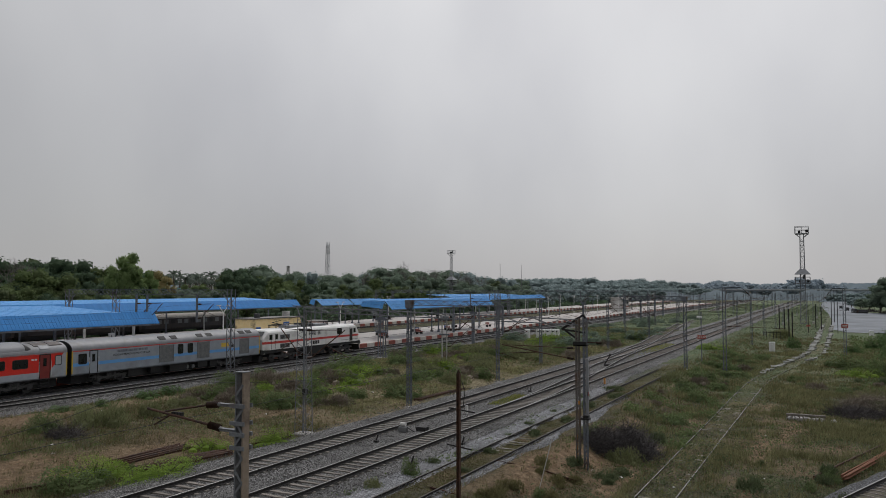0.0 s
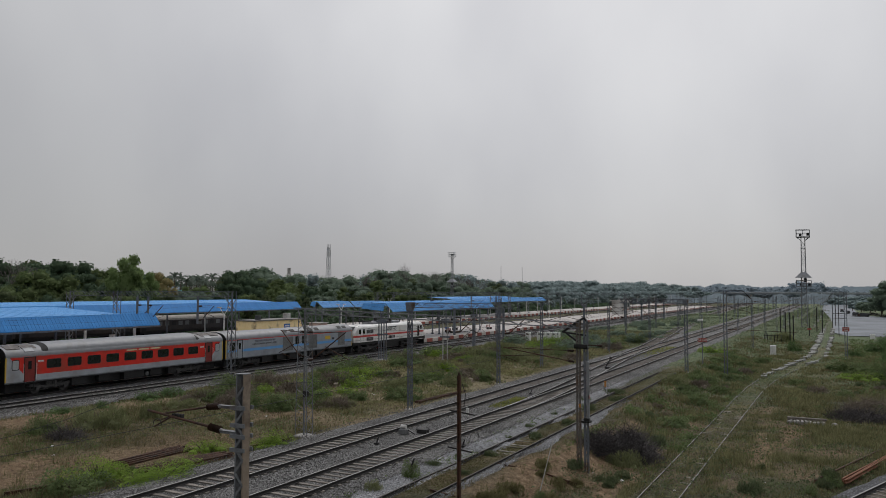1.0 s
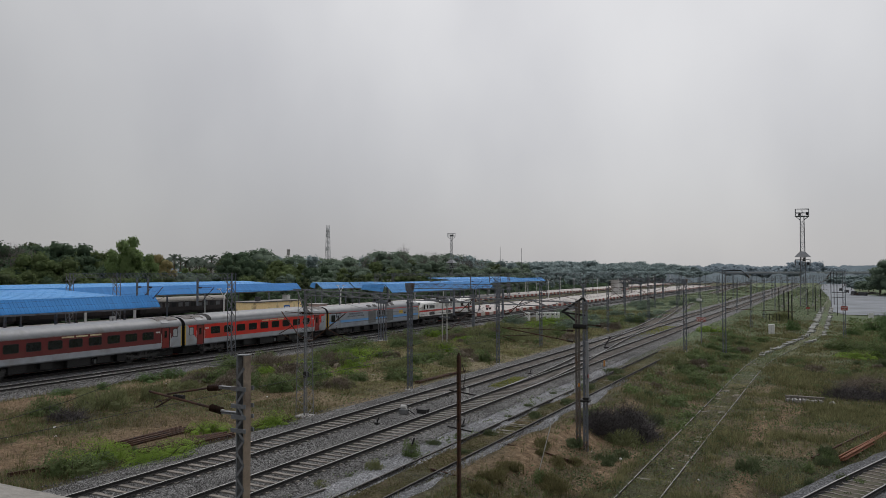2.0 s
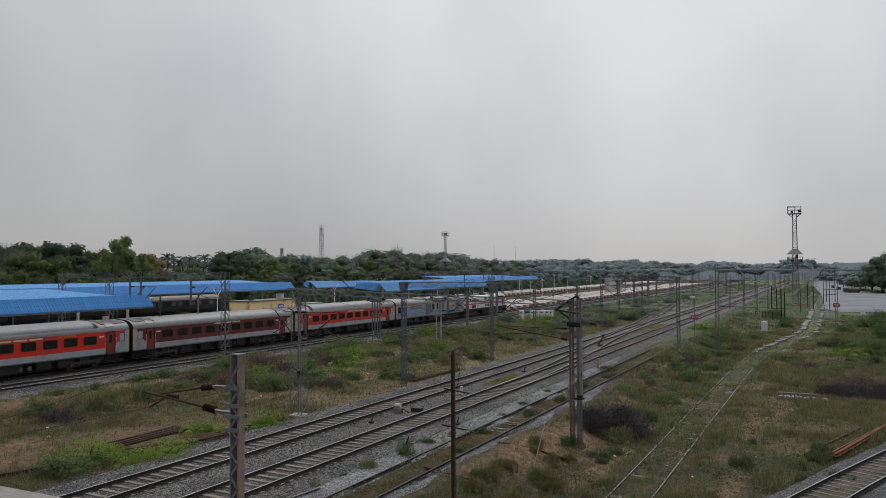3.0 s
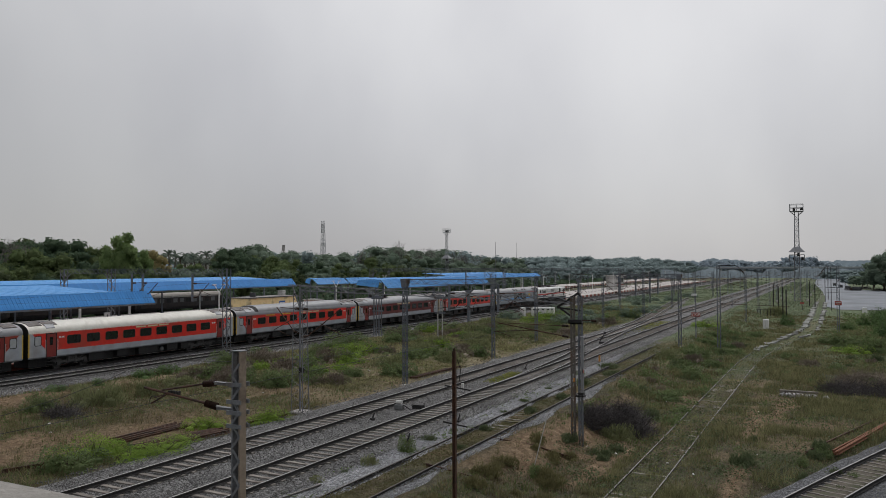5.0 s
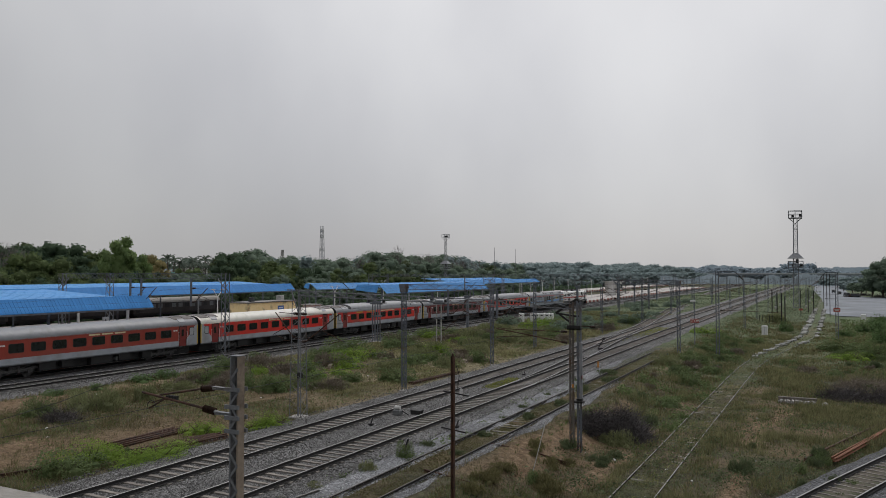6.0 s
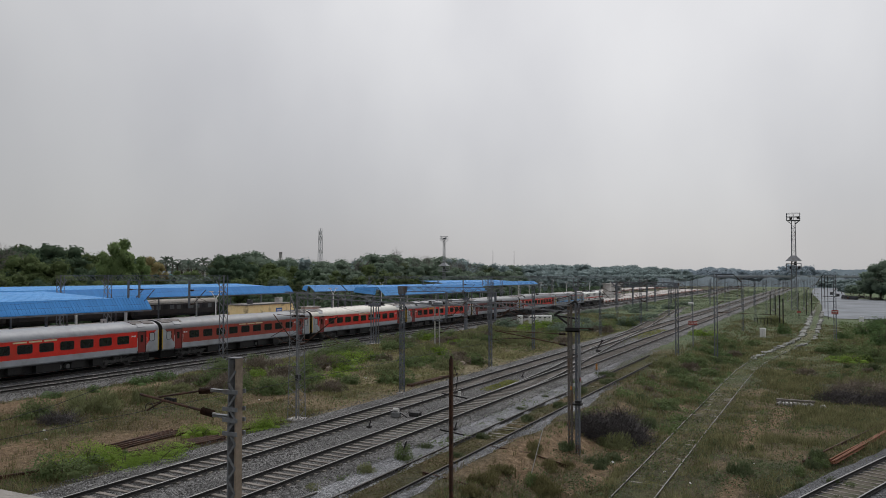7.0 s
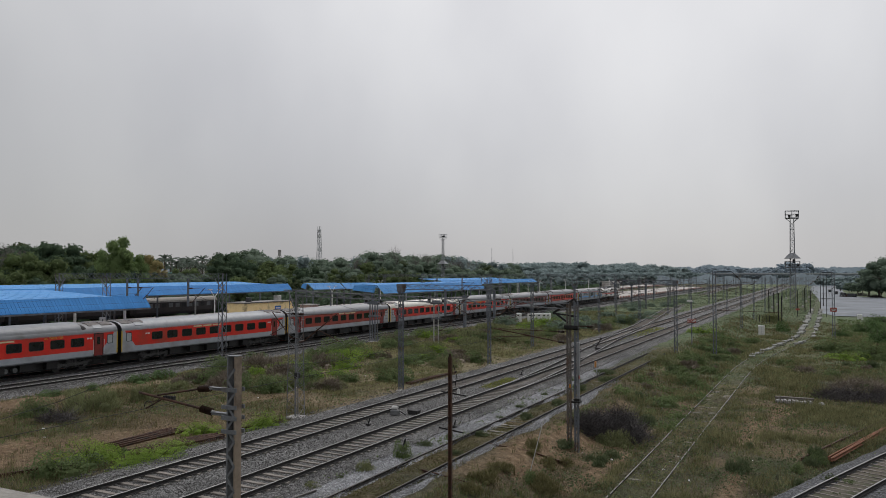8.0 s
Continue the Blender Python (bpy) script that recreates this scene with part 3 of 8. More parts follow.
def straight(x, y0, y1, z=0.0, n=2):
    return [(x, y0 + (y1 - y0) * i / (n - 1), z) for i in range(n)]


def ease(t):
    t = max(0, min(1, t))
    return t * t * (3 - 2 * t)


CROSSOVER = [(T2 + (T1 - T2) * ease((y - 49) / 64), y, 0.004) for y in np.arange(49, 114, 2.5)]

ballast("ballast_yard", lambda y: -28.0, lambda y: -18.9, 10, 500, BALLAST, "brown-grey crushed stone under the two near running lines")
ballast("ballast_strip", lambda y: -18.7, lambda y: -17.3 - 0.35 * fbm(0, y, 5) - 1.2 * ease((y - 54) / 22), 10, 76, BALLAST_PALE, "pale blue-grey crushed stone beside the near line", top=-0.27, slope=0.4)
ballast("ballast_siding", lambda y: -15.45 + 0.3 * fbm(3, y, 5), lambda y: -15.35 + max(0.0, 0.15 + 0.9 * fbm(7, y, 6)), 20, 58, BALLAST_PALE, "pale crushed stone beside the overgrown siding", top=-0.33, slope=0.25)
ballast("ballast_main", lambda y: LOOP_X - 2.0, lambda y: LOOP_X + 2.1, 0, 700, BALLAST, "grey crushed stone under the loop line")
ballast("ballast_train", lambda y: TRAIN_X - 2.6, lambda y: LOOP_X - 2.05, 0, 700, BALLAST_DARK, "dark oily crushed stone under the main line", top=-0.22, slope=0.1)
ballast("ballast_spur", lambda y: np.interp(y, [p[1] for p in SPUR], [p[0] for p in SPUR]) - 1.95, lambda y: np.interp(y, [p[1] for p in SPUR], [p[0] for p in SPUR]) + 2.4, 27, 57, BALLAST_DARK, "dark grey crushed stone under the short spur", top=-1.335, slope=0.4)

SPUR_X = lambda y: float(np.interp(y, [p[1] for p in SPUR], [p[0] for p in SPUR]))
ballast("ballast_spur_middle", lambda y: SPUR_X(y) - 0.72, lambda y: SPUR_X(y) + 0.72, 27, 57, mat("brown_dirt_between_rails", (0.055, 0.047, 0.036), (0.12, 0.10, 0.075), 5, 0.95, 0, 0.5, 30, (0.05, 0.055, 0.025), 0.9, 0.52), "brown dirt between the rails of the spur", top=-1.318, slope=0.05)
track(straight(T1, 8, 600), "broad-gauge running line on concrete sleepers in brown-grey ballast", (18, 110), short=0.76)
track(straight(T2, 8, 600), "broad-gauge running line on concrete sleepers in brown-grey ballast", (14, 100), short=0.76)
track(CROSSOVER, "crossover track joining the two running lines", sleepers=False)
track(straight(T3, 10, 84, -0.2), "overgrown disused siding with sunken sleepers", sleeper_mat=OLD_SLEEPER, sink=0.07, skip=0.55, short=0.62, size=0.85, head=DULLRAIL)
track(OLD_LINE, "disused curving siding half buried in grass", sleeper_mat=OLD_SLEEPER, sink=-0.101, skip=0.25, head=OLDRAIL, short=0.62, size=0.8)
LINK = [(-25.1, 92, 0.004), (-25.4, 104, 0.004), (-26.6, 122, 0), (-29.0, 146, 0), (-32.6, 180, 0), (-37.0, 232, 0), (-42.0, 300, 0), (-46.5, 370, 0), (-50.5, 450, 0), (-53.0, 540, 0)]
ballast("ballast_link", lambda y: np.interp(y, [p[1] for p in LINK], [p[0] for p in LINK]) - 2.0, lambda y: np.interp(y, [p[1] for p in LINK], [p[0] for p in LINK]) + 2.0, 128, 530, BALLAST, "grey crushed stone under the connecting line", top=-0.226)
track(LINK, "connecting track that curves away from the running line")
track(SPUR, "short spur track on pale concrete sleepers", (24, 57), head=RAILHEAD, short=0.62, step=0.66, slim=0.62)
track(straight(TRAIN_X, -40, 700), "main line on which the express train runs", sleeper_mat=DARK_SLEEPER)
track(straight(LOOP_X, -10, 700), "loop line beside the main line in grey ballast", sleeper_mat=DARK_SLEEPER)
track(straight(-80.5, 60, 700, -0.02), "station line between the two platforms")
track(straight(-92.6, 60, 700, -0.02), "station line along the far platform", sleepers=False)
track(straight(-110.0, -10, 700, -0.02), "station line behind the far platform", sleepers=False)

# ---- platforms ----


def platform(name, x0, x1, y0, y1, label):
    """A raised platform; its near edge is painted in red and white blocks."""
    t = thing(name, label, "platform", kind="structure")
    s = Shape().box(x0, x1 - 0.35, y0, y1, -0.7, PF - 0.02)
    part("paving", s, PAVE, t)
    rest = Shape()
    k, y = 0, y0
    block = Shape().box(-0.4, 0.0, 0.004, 1.996, -1.1, 0.0, c=0.02)
    white, red = block.data("coping_block", [WHITEPAINT]), block.data("coping_block", [REDPAINT])
    while y < y1 - 0.1:
        part("coping_block", red if k % 2 else white, None, t, at=(x1, y, PF))
        y += 2.0
        k += 1
    return t


platform("platform_1", -76.0, -60.9, 10, 440, "island platform with red and white painted coping")
platform("platform_2", -108.2, -95.2, 10, 520, "far island platform with red and white painted coping")


def column(parent, x, y, z0, z1, w=0.2):
    s = Shape().box(x - w / 2, x + w / 2, y - w / 2, y + w / 2, z0, z1)
    s.box(x - w, x + w, y - w, y + w, z0, z0 + 0.25, c=0.04)
    part("column", s, BLUESTEEL if int(y) % 5 else WHITE_WALL, parent)


def sheet_run(parent, name, x0, z0, x1, z1, y0, y1, pitch, material, thick=0.05, rib=0.03):
    """Ribbed roof sheets side by side, each its own piece, from one eave line to another."""
    s = Shape()
    n = max(1, round((y1 - y0) / pitch))
    w = (y1 - y0) / n
    for a, c, up in ((0.0, w * 0.78, 0.0), (w * 0.78, w - 0.004, rib)):
        s.solid([(x0, a, z0 - thick), (x1, a, z1 - thick), (x1, c, z1 - thick), (x0, c, z0 - thick), (x0, a, z0 + up), (x1, a, z1 + up), (x1, c, z1 + up), (x0, c, z0 + up)],
                [(3, 2, 1, 0), (0, 1, 5, 4), (1, 2, 6, 5), (2, 3, 7, 6), (3, 0, 4, 7), (4, 5, 6, 7)])
    me = s.data(name, [material])
    for k in range(n):
        part(name, me, None, parent, at=(0, y0 + w * k, 0))


def canopy(x_eave, x_knee, x_back, z_eave, z_knee, z_back, y0, y1, y1_back, label, bay=9.0, front=True):
    """A platform roof: a steep ribbed skirt in front and a pale upper deck behind it."""
    t = thing("platform_canopy", label, "canopy", (0, 0, 0), "canopies over the platforms")
    # canopies farther off take the sheet colour paled for haze
    sheet_run(t, "front_sheet", x_eave, z_eave, x_knee, z_knee, y0, y1, 0.36, BLUE_HAZED if y0 > 100 else BLUE_ROOF)
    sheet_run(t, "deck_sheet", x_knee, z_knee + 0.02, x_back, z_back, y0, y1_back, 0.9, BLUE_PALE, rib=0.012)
    part("eave_gutter", Shape().box(x_eave - 0.05, x_eave + 0.08, y0, y1, z_eave - 0.2, z_eave - 0.06), BLUESTEEL, t)
    y = y1 - 1.2
    while y > y0:
        for x in (x_knee - 1.5, x_back + 1.5) if front else (x_back + 1.5,):
            column(t, x, y, PF, z_knee - 0.15)
        s = Shape().bar((x_eave + 0.0, y, z_eave - 0.14), (x_knee, y, z_knee - 0.16), 0.1, 0.16)
        if y < y1_back:
            s.bar((x_knee, y, z_knee - 0.16), (x_back, y, z_back - 0.14), 0.1, 0.16)
        part("rafter", s, BLUESTEEL, t)
        y -= bay
    return t


canopy(-62.5, -63.4, -74.0, 4.84, 6.02, 6.62, 2, 57, 53, "long blue sheet-metal canopy over the near platform")
canopy(-62.5, -63.8, -68.2, 5.12, 6.4, 6.62, 103.6, 144, 143.4, "blue sheet-metal canopy farther down the near platform")
canopy(-97.0, -98.3, -106.0, 4.75, 6.15, 6.6, 20, 125, 118, "long blue sheet-metal canopy over the far platform", front=False)
canopy(-97.0, -98.6, -99.9, 4.8, 6.0, 6.1, 132.2, 144, 143.4, "short blue sheet-metal canopy over the far platform")
canopy(-97.0, -98.4, -99.6, 4.75, 5.95, 6.0, 144.5, 158, 157, "blue sheet-metal canopy over the far platform beyond a gap")
canopy(-97.0, -98.6, -106.0, 4.9, 6.1, 6.6, 195, 272, 250, "long blue sheet-metal canopy at the far platform's end")


def end_skirt(y, x0, x1, z_top, z0, z1):
    """Ribbed sheets that close a canopy's end towards the bridge."""
    t = thing("canopy_end", "sloping blue sheet-metal skirt closing the canopy's end", "canopy", (0, 0, 0), "canopies over the platforms")
    n = max(1, round((x1 - x0) / 0.5))
    for k in range(n):
        a, b = x0 + (x1 - x0) * k / n, x0 + (x1 - x0) * (k + 1) / n - 0.004
        za, zb = z0 + (z1 - z0) * k / n, z0 + (z1 - z0) * (k + 1) / n
        s = Shape().solid([(a, y, za), (b, y, zb), (b, y + 0.55, z_top), (a, y + 0.55, z_top), (a, y + 0.05, za), (b, y + 0.05, zb), (b, y + 0.6, z_top), (a, y + 0.6, z_top)],
                          [(0, 1, 2, 3), (7, 6, 5, 4), (4, 5, 1, 0), (5, 6, 2, 1), (6, 7, 3, 2), (7, 4, 0, 3)])
        s.bar((b - 0.05, y - 0.012, zb), (b - 0.05, y + 0.538, z_top), 0.07, 0.05)
        part("end_sheet", s, BLUE_HAZED, t)
    part("end_beam", Shape().box(x0, x1, y + 0.62, y + 0.72, z_top - 0.45, z_top - 0.25), BLUESTEEL, t)


end_skirt(102.95, -68.0, -63.9, 6.36, 5.57, 5.2)
end_skirt(131.5, -99.9, -98.7, 5.98, 5.2, 4.9)

# ---- the train ----
COACH_HALF, COACH_W = 11.77, 1.62


def shell(rings_y, profile, mats_by_band, cap=0, diag=True):
    """A coach shell: an arch profile (x, z) swept along y, its bands painted by height."""
    s = Shape()
    full = [(x, z) for x, z in profile] + [(-x, z) for x, z in reversed(profile[:-1])]
    n = len(full)
    bands = list(mats_by_band) + list(reversed(mats_by_band))
    for a, b in zip(rings_y, rings_y[1:]):
        for i in range(n - 1):
            (x0, z0), (x1, z1) = full[i], full[i + 1]
            q = [(x0, a, z0), (x0, b, z0), (x1, b, z1), (x1, a, z1)]
            mi = bands[i]
            end = max(abs(a), abs(b)) > COACH_HALF - 0.2
            mid = abs(max(abs(a), abs(b)) - (COACH_HALF - 0.3)) < 0.01
            if diag and mi == 1 and end:
                mi = 0
            if diag and mi == 1 and mid:      # the red ends in a slanting edge
                lower = [p for p in q]
                outer = a if abs(a) > abs(b) else b
                inner = b if outer == a else a
                zl, zh = min(z0, z1), max(z0, z1)
                s.face([(x0, inner, zl), (x0, outer, zl), (x0, outer, zh)] if outer > inner else [(x0, inner, zl), (x0, outer, zh), (x0, outer, zl)], 0)
                s.face([(x0, inner, zl), (x0, outer, zh), (x0, inner, zh)] if outer > inner else [(x0, inner, zl), (x0, inner, zh), (x0, outer, zh)], 1)
                continue
            s.face(q, mi)
    for y, rev in ((rings_y[0], False), (rings_y[-1], True)):
        pts = [(x, y, z) for x, z in full]
        s.face(pts if not rev else pts[::-1], cap)
    s.face([(full[0][0], rings_y[0], full[0][1]), (full[-1][0], rings_y[0], full[-1][1]), (full[-1][0], rings_y[-1], full[-1][1]), (full[0][0], rings_y[-1], full[0][1])], 0)
    return s


ROOF_ARC = [(1.62 * math.cos(radians(7.5 * k)) ** 0.85 if k < 12 else 0.0, 3.13 + 0.83 * math.sin(radians(7.5 * k)) ** 0.95) for k in range(13)]
PROFILE = [(1.50, 1.06), (1.60, 1.16), (1.62, 1.64)] + ROOF_ARC
COACH_BANDS = (0, 0, 1) + (2,) * 12


def window(parent, side, y, z, w, h, glass=None, frame=None, name="window"):
    """A sealed window: a rounded frame proud of the side and a pane set in it."""
    x = side * COACH_W

    def ring(w, h, r):
        return [(sx * (w / 2 - r) + r * math.cos(a), sz * (h / 2 - r) + r * math.sin(a)) for sx, sz, a0 in ((1, -1, -90), (1, 1, 0), (-1, 1, 90), (-1, -1, 180)) for a in (radians(a0), radians(a0 + 45), radians(a0 + 90))]
    o, i = ring(w + 0.1, h + 0.1, 0.12), ring(w, h, 0.09)
    s = Shape()
    s.loft([[(x, y + u, z + v) for u, v in o], [(x + side * 0.018, y + u, z + v) for u, v in o], [(x + side * 0.018, y + u, z + v) for u, v in i], [(x + side * 0.006, y + u, z + v) for u, v in i]], cap=False)
    ob = part(name, s, frame or DARKSTEEL, parent)
    p = Shape().face([(x + side * 0.008, y + u, z + v) for u, v in (i if side > 0 else i[::-1])])
    p.face([(x + side * 0.002, y + u, z + v) for u, v in (i[::-1] if side > 0 else i)])
    part("pane", p, glass or GLASS_DARK, ob)


FROSTED = mat("frosted_window", (0.33, 0.35, 0.36), (0.42, 0.44, 0.45), 4, 0.35)


def door(parent, side, y, material, z0=1.12, z1=3.02, w=0.86):
    x = side * COACH_W
    s = Shape()
    for y0, y1, za, zb in ((y - w / 2 - 0.07, y - w / 2, z0, z1 + 0.07), (y + w / 2, y + w / 2 + 0.07, z0, z1 + 0.07), (y - w / 2, y + w / 2, z1, z1 + 0.07)):
        s.box(min(x, x + side * 0.03), max(x, x + side * 0.03), y0, y1, za, zb)
    d = part("door", s, DARKSTEEL, parent)
    part("leaf", Shape().box(min(x, x + side * 0.008), max(x, x + side * 0.008), y - w / 2, y + w / 2, z0, z1), material, d)
    xx = x + side * 0.012
    part("pane", Shape().box(min(x, xx), max(x, xx), y - 0.15, y + 0.15, 2.1, 2.75), GLASS_DARK, d)
    for dy in (-w / 2 - 0.12, w / 2 + 0.12):
        s = Shape().tube((x + side * 0.07, y + dy, 1.3), (x + side * 0.07, y + dy, 2.5), 0.018, 6)
        for z in (1.3, 2.5):
            s.tube((x, y + dy, z), (x + side * 0.07, y + dy, z), 0.014, 5)
        part("handrail", s, WHITE, d)
    s = Shape()
    for k, z in enumerate((1.0, 0.74, 0.48)):
        s.box(min(x - side * 0.3, x + side * 0.02), max(x - side * 0.3, x + side * 0.02), y - 0.36, y + 0.36, z - 0.025, z)
    for dy in (-0.38, 0.38):
        s.bar((x - side * 0.03, y + dy, 0.46), (x - side * 0.03, y + dy, 1.1), 0.04)
    part("step_ladder", s, DARKSTEEL, parent)


def wheelset_mesh(r):
    s = Shape().tube((-0.95, 0, 0), (0.95, 0, 0), 0.085, 10)
    for sx in (-1, 1):
        a = sx * 0.80
        prof = [(a, r + 0.028), (a + sx * 0.03, r + 0.025), (a + sx * 0.04, r), (a + sx * 0.135, r - 0.006), (a + sx * 0.135, r - 0.07), (a + sx * 0.08, r - 0.09), (a + sx * 0.075, 0.16), (a + sx * 0.15, 0.14)]
        rings = [[(x, rr * math.cos(2 * math.pi * i / 20), rr * math.sin(2 * math.pi * i / 20)) for i in range(20)] for x, rr in prof]
        s.loft(rings)
    return s


BOGIE = mat("dusty_bogie_steel", (0.035, 0.034, 0.034), (0.10, 0.098, 0.096), 7, 0.65, 0.2, 0.15, 40)
WHEEL_R, LOCO_R = 0.4575, 0.546
WHEELS = []
WHEEL_ME, LOCO_WHEEL_ME = wheelset_mesh(WHEEL_R).data("wheelset", [BOGIE]), wheelset_mesh(LOCO_R).data("wheelset", [BOGIE])


def bogie(parent, y, axles, wheel, r, frame=None):
    s = Shape()
    reach = max(abs(a) for a in axles) + 0.75
    for sx in (-1, 1):
        x = sx * 1.08
        s.loft([[(x - 0.09, yy, z0), (x + 0.09, yy, z0), (x + 0.09, yy, z1), (x - 0.09, yy, z1)] for yy, z0, z1 in
                [(-reach, 0.62, 0.78), (-max(axles) - 0.3, 0.6, 0.82), (-0.75, 0.45, 0.66), (0.75, 0.45, 0.66), (max(axles) + 0.3, 0.6, 0.82), (reach, 0.62, 0.78)]])
        for a in axles:
            s.box(x - 0.13, x + 0.15, a - 0.17, a + 0.17, r - 0.14, r + 0.15, c=0.03)
            for d in (-0.3, 0.3):
                s.tube((x, a + d, r - 0.02), (x, a + d, 0.72), 0.09, 8)
        s.tube((x, -0.35, 0.4), (x, -0.35, 0.95), 0.16, 10).tube((x, 0.35, 0.4), (x, 0.35, 0.95), 0.16, 10)
        s.bar((x + sx * 0.16, -0.8, 0.35), (x + sx * 0.16, 0.8, 0.8), 0.06)
    s.box(-1.1, 1.1, -0.3, 0.3, 0.5, 0.9)
    b = part("bogie", s, frame or BOGIE, parent, at=(0, y, 0))
    for a in axles:
        w = part("wheelset", wheel, None, b, at=(0, a, r))
        WHEELS.append((w, a, r))


def underframe(parent, rnd):
    # the deep lower box is added, a dark fill for the shaded gap underneath
    s = Shape().box(-1.45, 1.45, -11.5, 11.5, 0.98, 1.1).box(-0.9, 0.9, -11.3, 11.3, 0.28, 0.98)
    part("floor_frame_shade_fill", s, DARKSTEEL, parent)
    for y, w, h, d in ((-5.0, 1.5, 0.62, 0.5), (-2.6, 1.1, 0.5, 0.6), (0.4, 2.2, 0.66, 0.55), (3.2, 1.3, 0.55, 0.5), (5.2, 1.0, 0.6, 0.6)):
        y += rnd.uniform(-0.3, 0.3)
        for sx in (-1, 1):
            part("equipment_box", Shape().box(min(sx * 1.4, sx * (1.4 - d)), max(sx * 1.4, sx * (1.4 - d)), y - w / 2, y + w / 2, 1.0 - h, 1.0, c=0.03), DARKSTEEL, parent)
    for dy in (-0.4, 0.4):
        part("air_tank", Shape().tube((1.25, 1.9 + dy, 0.62), (0.3, 1.9 + dy, 0.62), 0.2, 12), LOUVRE, parent, "grey air reservoir")


def ends(parent):
    for sy in (-1, 1):
        y = sy * COACH_HALF
        s = Shape()
        for k in range(3):
            a, b = y + sy * (0.005 + k * 0.075), y + sy * (0.06 + k * 0.075)
            s.box(-0.95, 0.95, min(a, b), max(a, b), 1.15, 3.55)
            a, b = y + sy * (0.06 + k * 0.075), y + sy * (0.08 + k * 0.075)
            s.box(-0.88, 0.88, min(a, b), max(a, b), 1.2, 3.48)
        part("gangway", s, RUBBER, parent)
        for sx in (-1, 1):
            part("yellow_edge", Shape().box(min(sx * 1.628, sx * 1.56), max(sx * 1.628, sx * 1.56), min(y - sy * 0.09, y + sy * 0.006), max(y - sy * 0.09, y + sy * 0.006), 1.2, 3.1), YELLOW, parent, "yellow painted corner strip")
        part("coupler", Shape().tube((0, y, 0.95), (0, y + sy * 0.24, 0.95), 0.14, 8), DARKSTEEL, parent)


def coach(paint, roof, raised, label, seed, boards=0.0, tier=""):
    rnd = random.Random(seed)
    c = thing("passenger_coach", label, "railway coach", group="coaches of the express train")
    ys = [-COACH_HALF, -COACH_HALF + 0.3, -COACH_HALF + 1.6] + [-8, -4, 0, 4, 8] + [COACH_HALF - 1.6, COACH_HALF - 0.3, COACH_HALF]
    part("body", shell(ys, PROFILE, COACH_BANDS, 3), [COACH_GREY, paint, roof, DARKSTEEL], c)
    if raised:
        top = [(1.54 * math.cos(radians(9 * k)) ** 0.8 if k < 10 else 0.0, 3.32 + 0.80 * math.sin(radians(9 * k)) ** 0.9) for k in range(11)]
        full = top + [(-x, z) for x, z in reversed(top[:-1])]
        s = Shape()
        s.loft([[(x, y, z if abs(y) < 8.2 else 3.30 + (z - 3.3) * 0.55) for x, z in full] for y in (-8.9, -8.1, 0, 8.1, 8.9)], 0, closed=False)
        n = len(full) - 1
        for k in (0, 3):
            for i in range(1, n - 1):
                s.m[k * n + i] = 1
        part("raised_roof", s, [roof, DARK], c, "raised roof over the air-conditioned saloon")
    for sy in (-1, 1):
        for y0, y1 in ((9.0, 10.2), (10.35, 11.5)):
            s = Shape().loft([[(-1.25, sy * y, 3.66), (1.25, sy * y, 3.66), (1.25, sy * y, 3.765), (0.7, sy * y, 3.975), (-0.7, sy * y, 3.975), (-1.25, sy * y, 3.765)] for y in (y0, y1)])
            part("roof_hatch", s, ROOF_PANEL, c, "brown roof access panel")
        for y0 in (9.6, 10.9):
            part("hatch_strap", Shape().box(-0.6, 0.65, sy * y0 - 0.09, sy * y0 + 0.09, 3.975, 4.0), ROOF_LIGHT, c)
        part("roof_vent", Shape().loft([[(1.12, sy * y, 3.72), (1.5, sy * y, 3.36), (1.53, sy * y, 3.52), (1.2, sy * y, 3.80)] for y in (9.35, 10.15)]), ROOF_LIGHT, c)
    for side in (1, -1):
        for k in range(9):
            window(c, side, -7.64 + 1.91 * k, 2.42, 1.22, 0.64)
        for sy in (-1, 1):
            window(c, side, sy * 10.95, 2.5, 0.52, 0.72, FROSTED)
            if seed != 16 or sy > 0:
                door(c, side, sy * 9.75, DOOR_RED)
            x = side * COACH_W
            for k in (0, 1):
                y = sy * (8.95 - 0.27 * k)
                part("coach_plate", Shape().box(min(x, x + side * 0.01), max(x, x + side * 0.01), y - 0.11, y + 0.11, 2.62, 2.75), WHITE, c)
        x = side * COACH_W
        for k in range(3):
            y = boards + (k - 1) * 1.35
            part("name_board", Shape().box(min(x, x + side * 0.015), max(x, x + side * 0.015), y - 0.58, y + 0.58, 2.90, 3.03), CREAM_BOARD, c, "cream route board")
        part("gutter", Shape().box(min(x, x + side * 0.03), max(x, x + side * 0.03), -11.6, 11.6, 3.085, 3.115), roof, c)
        if tier and side > 0:
            words(tier, 0.26, YELLOW, c, pose(x + 0.012, 5.4, 2.88, 90, 0, 90))
            for y0, wd in ((-6.2, 1.5), (-3.4, 2.0)):
                part("faded_lettering", bars(y0, wd, 2.9, 0.16, x + 0.006, rnd), YELLOW, c)
    underframe(c, rnd)
    ends(c)
    for y in (-7.45, 7.45):
        bogie(c, y, (-1.28, 1.28), WHEEL_ME, WHEEL_R)
    return c


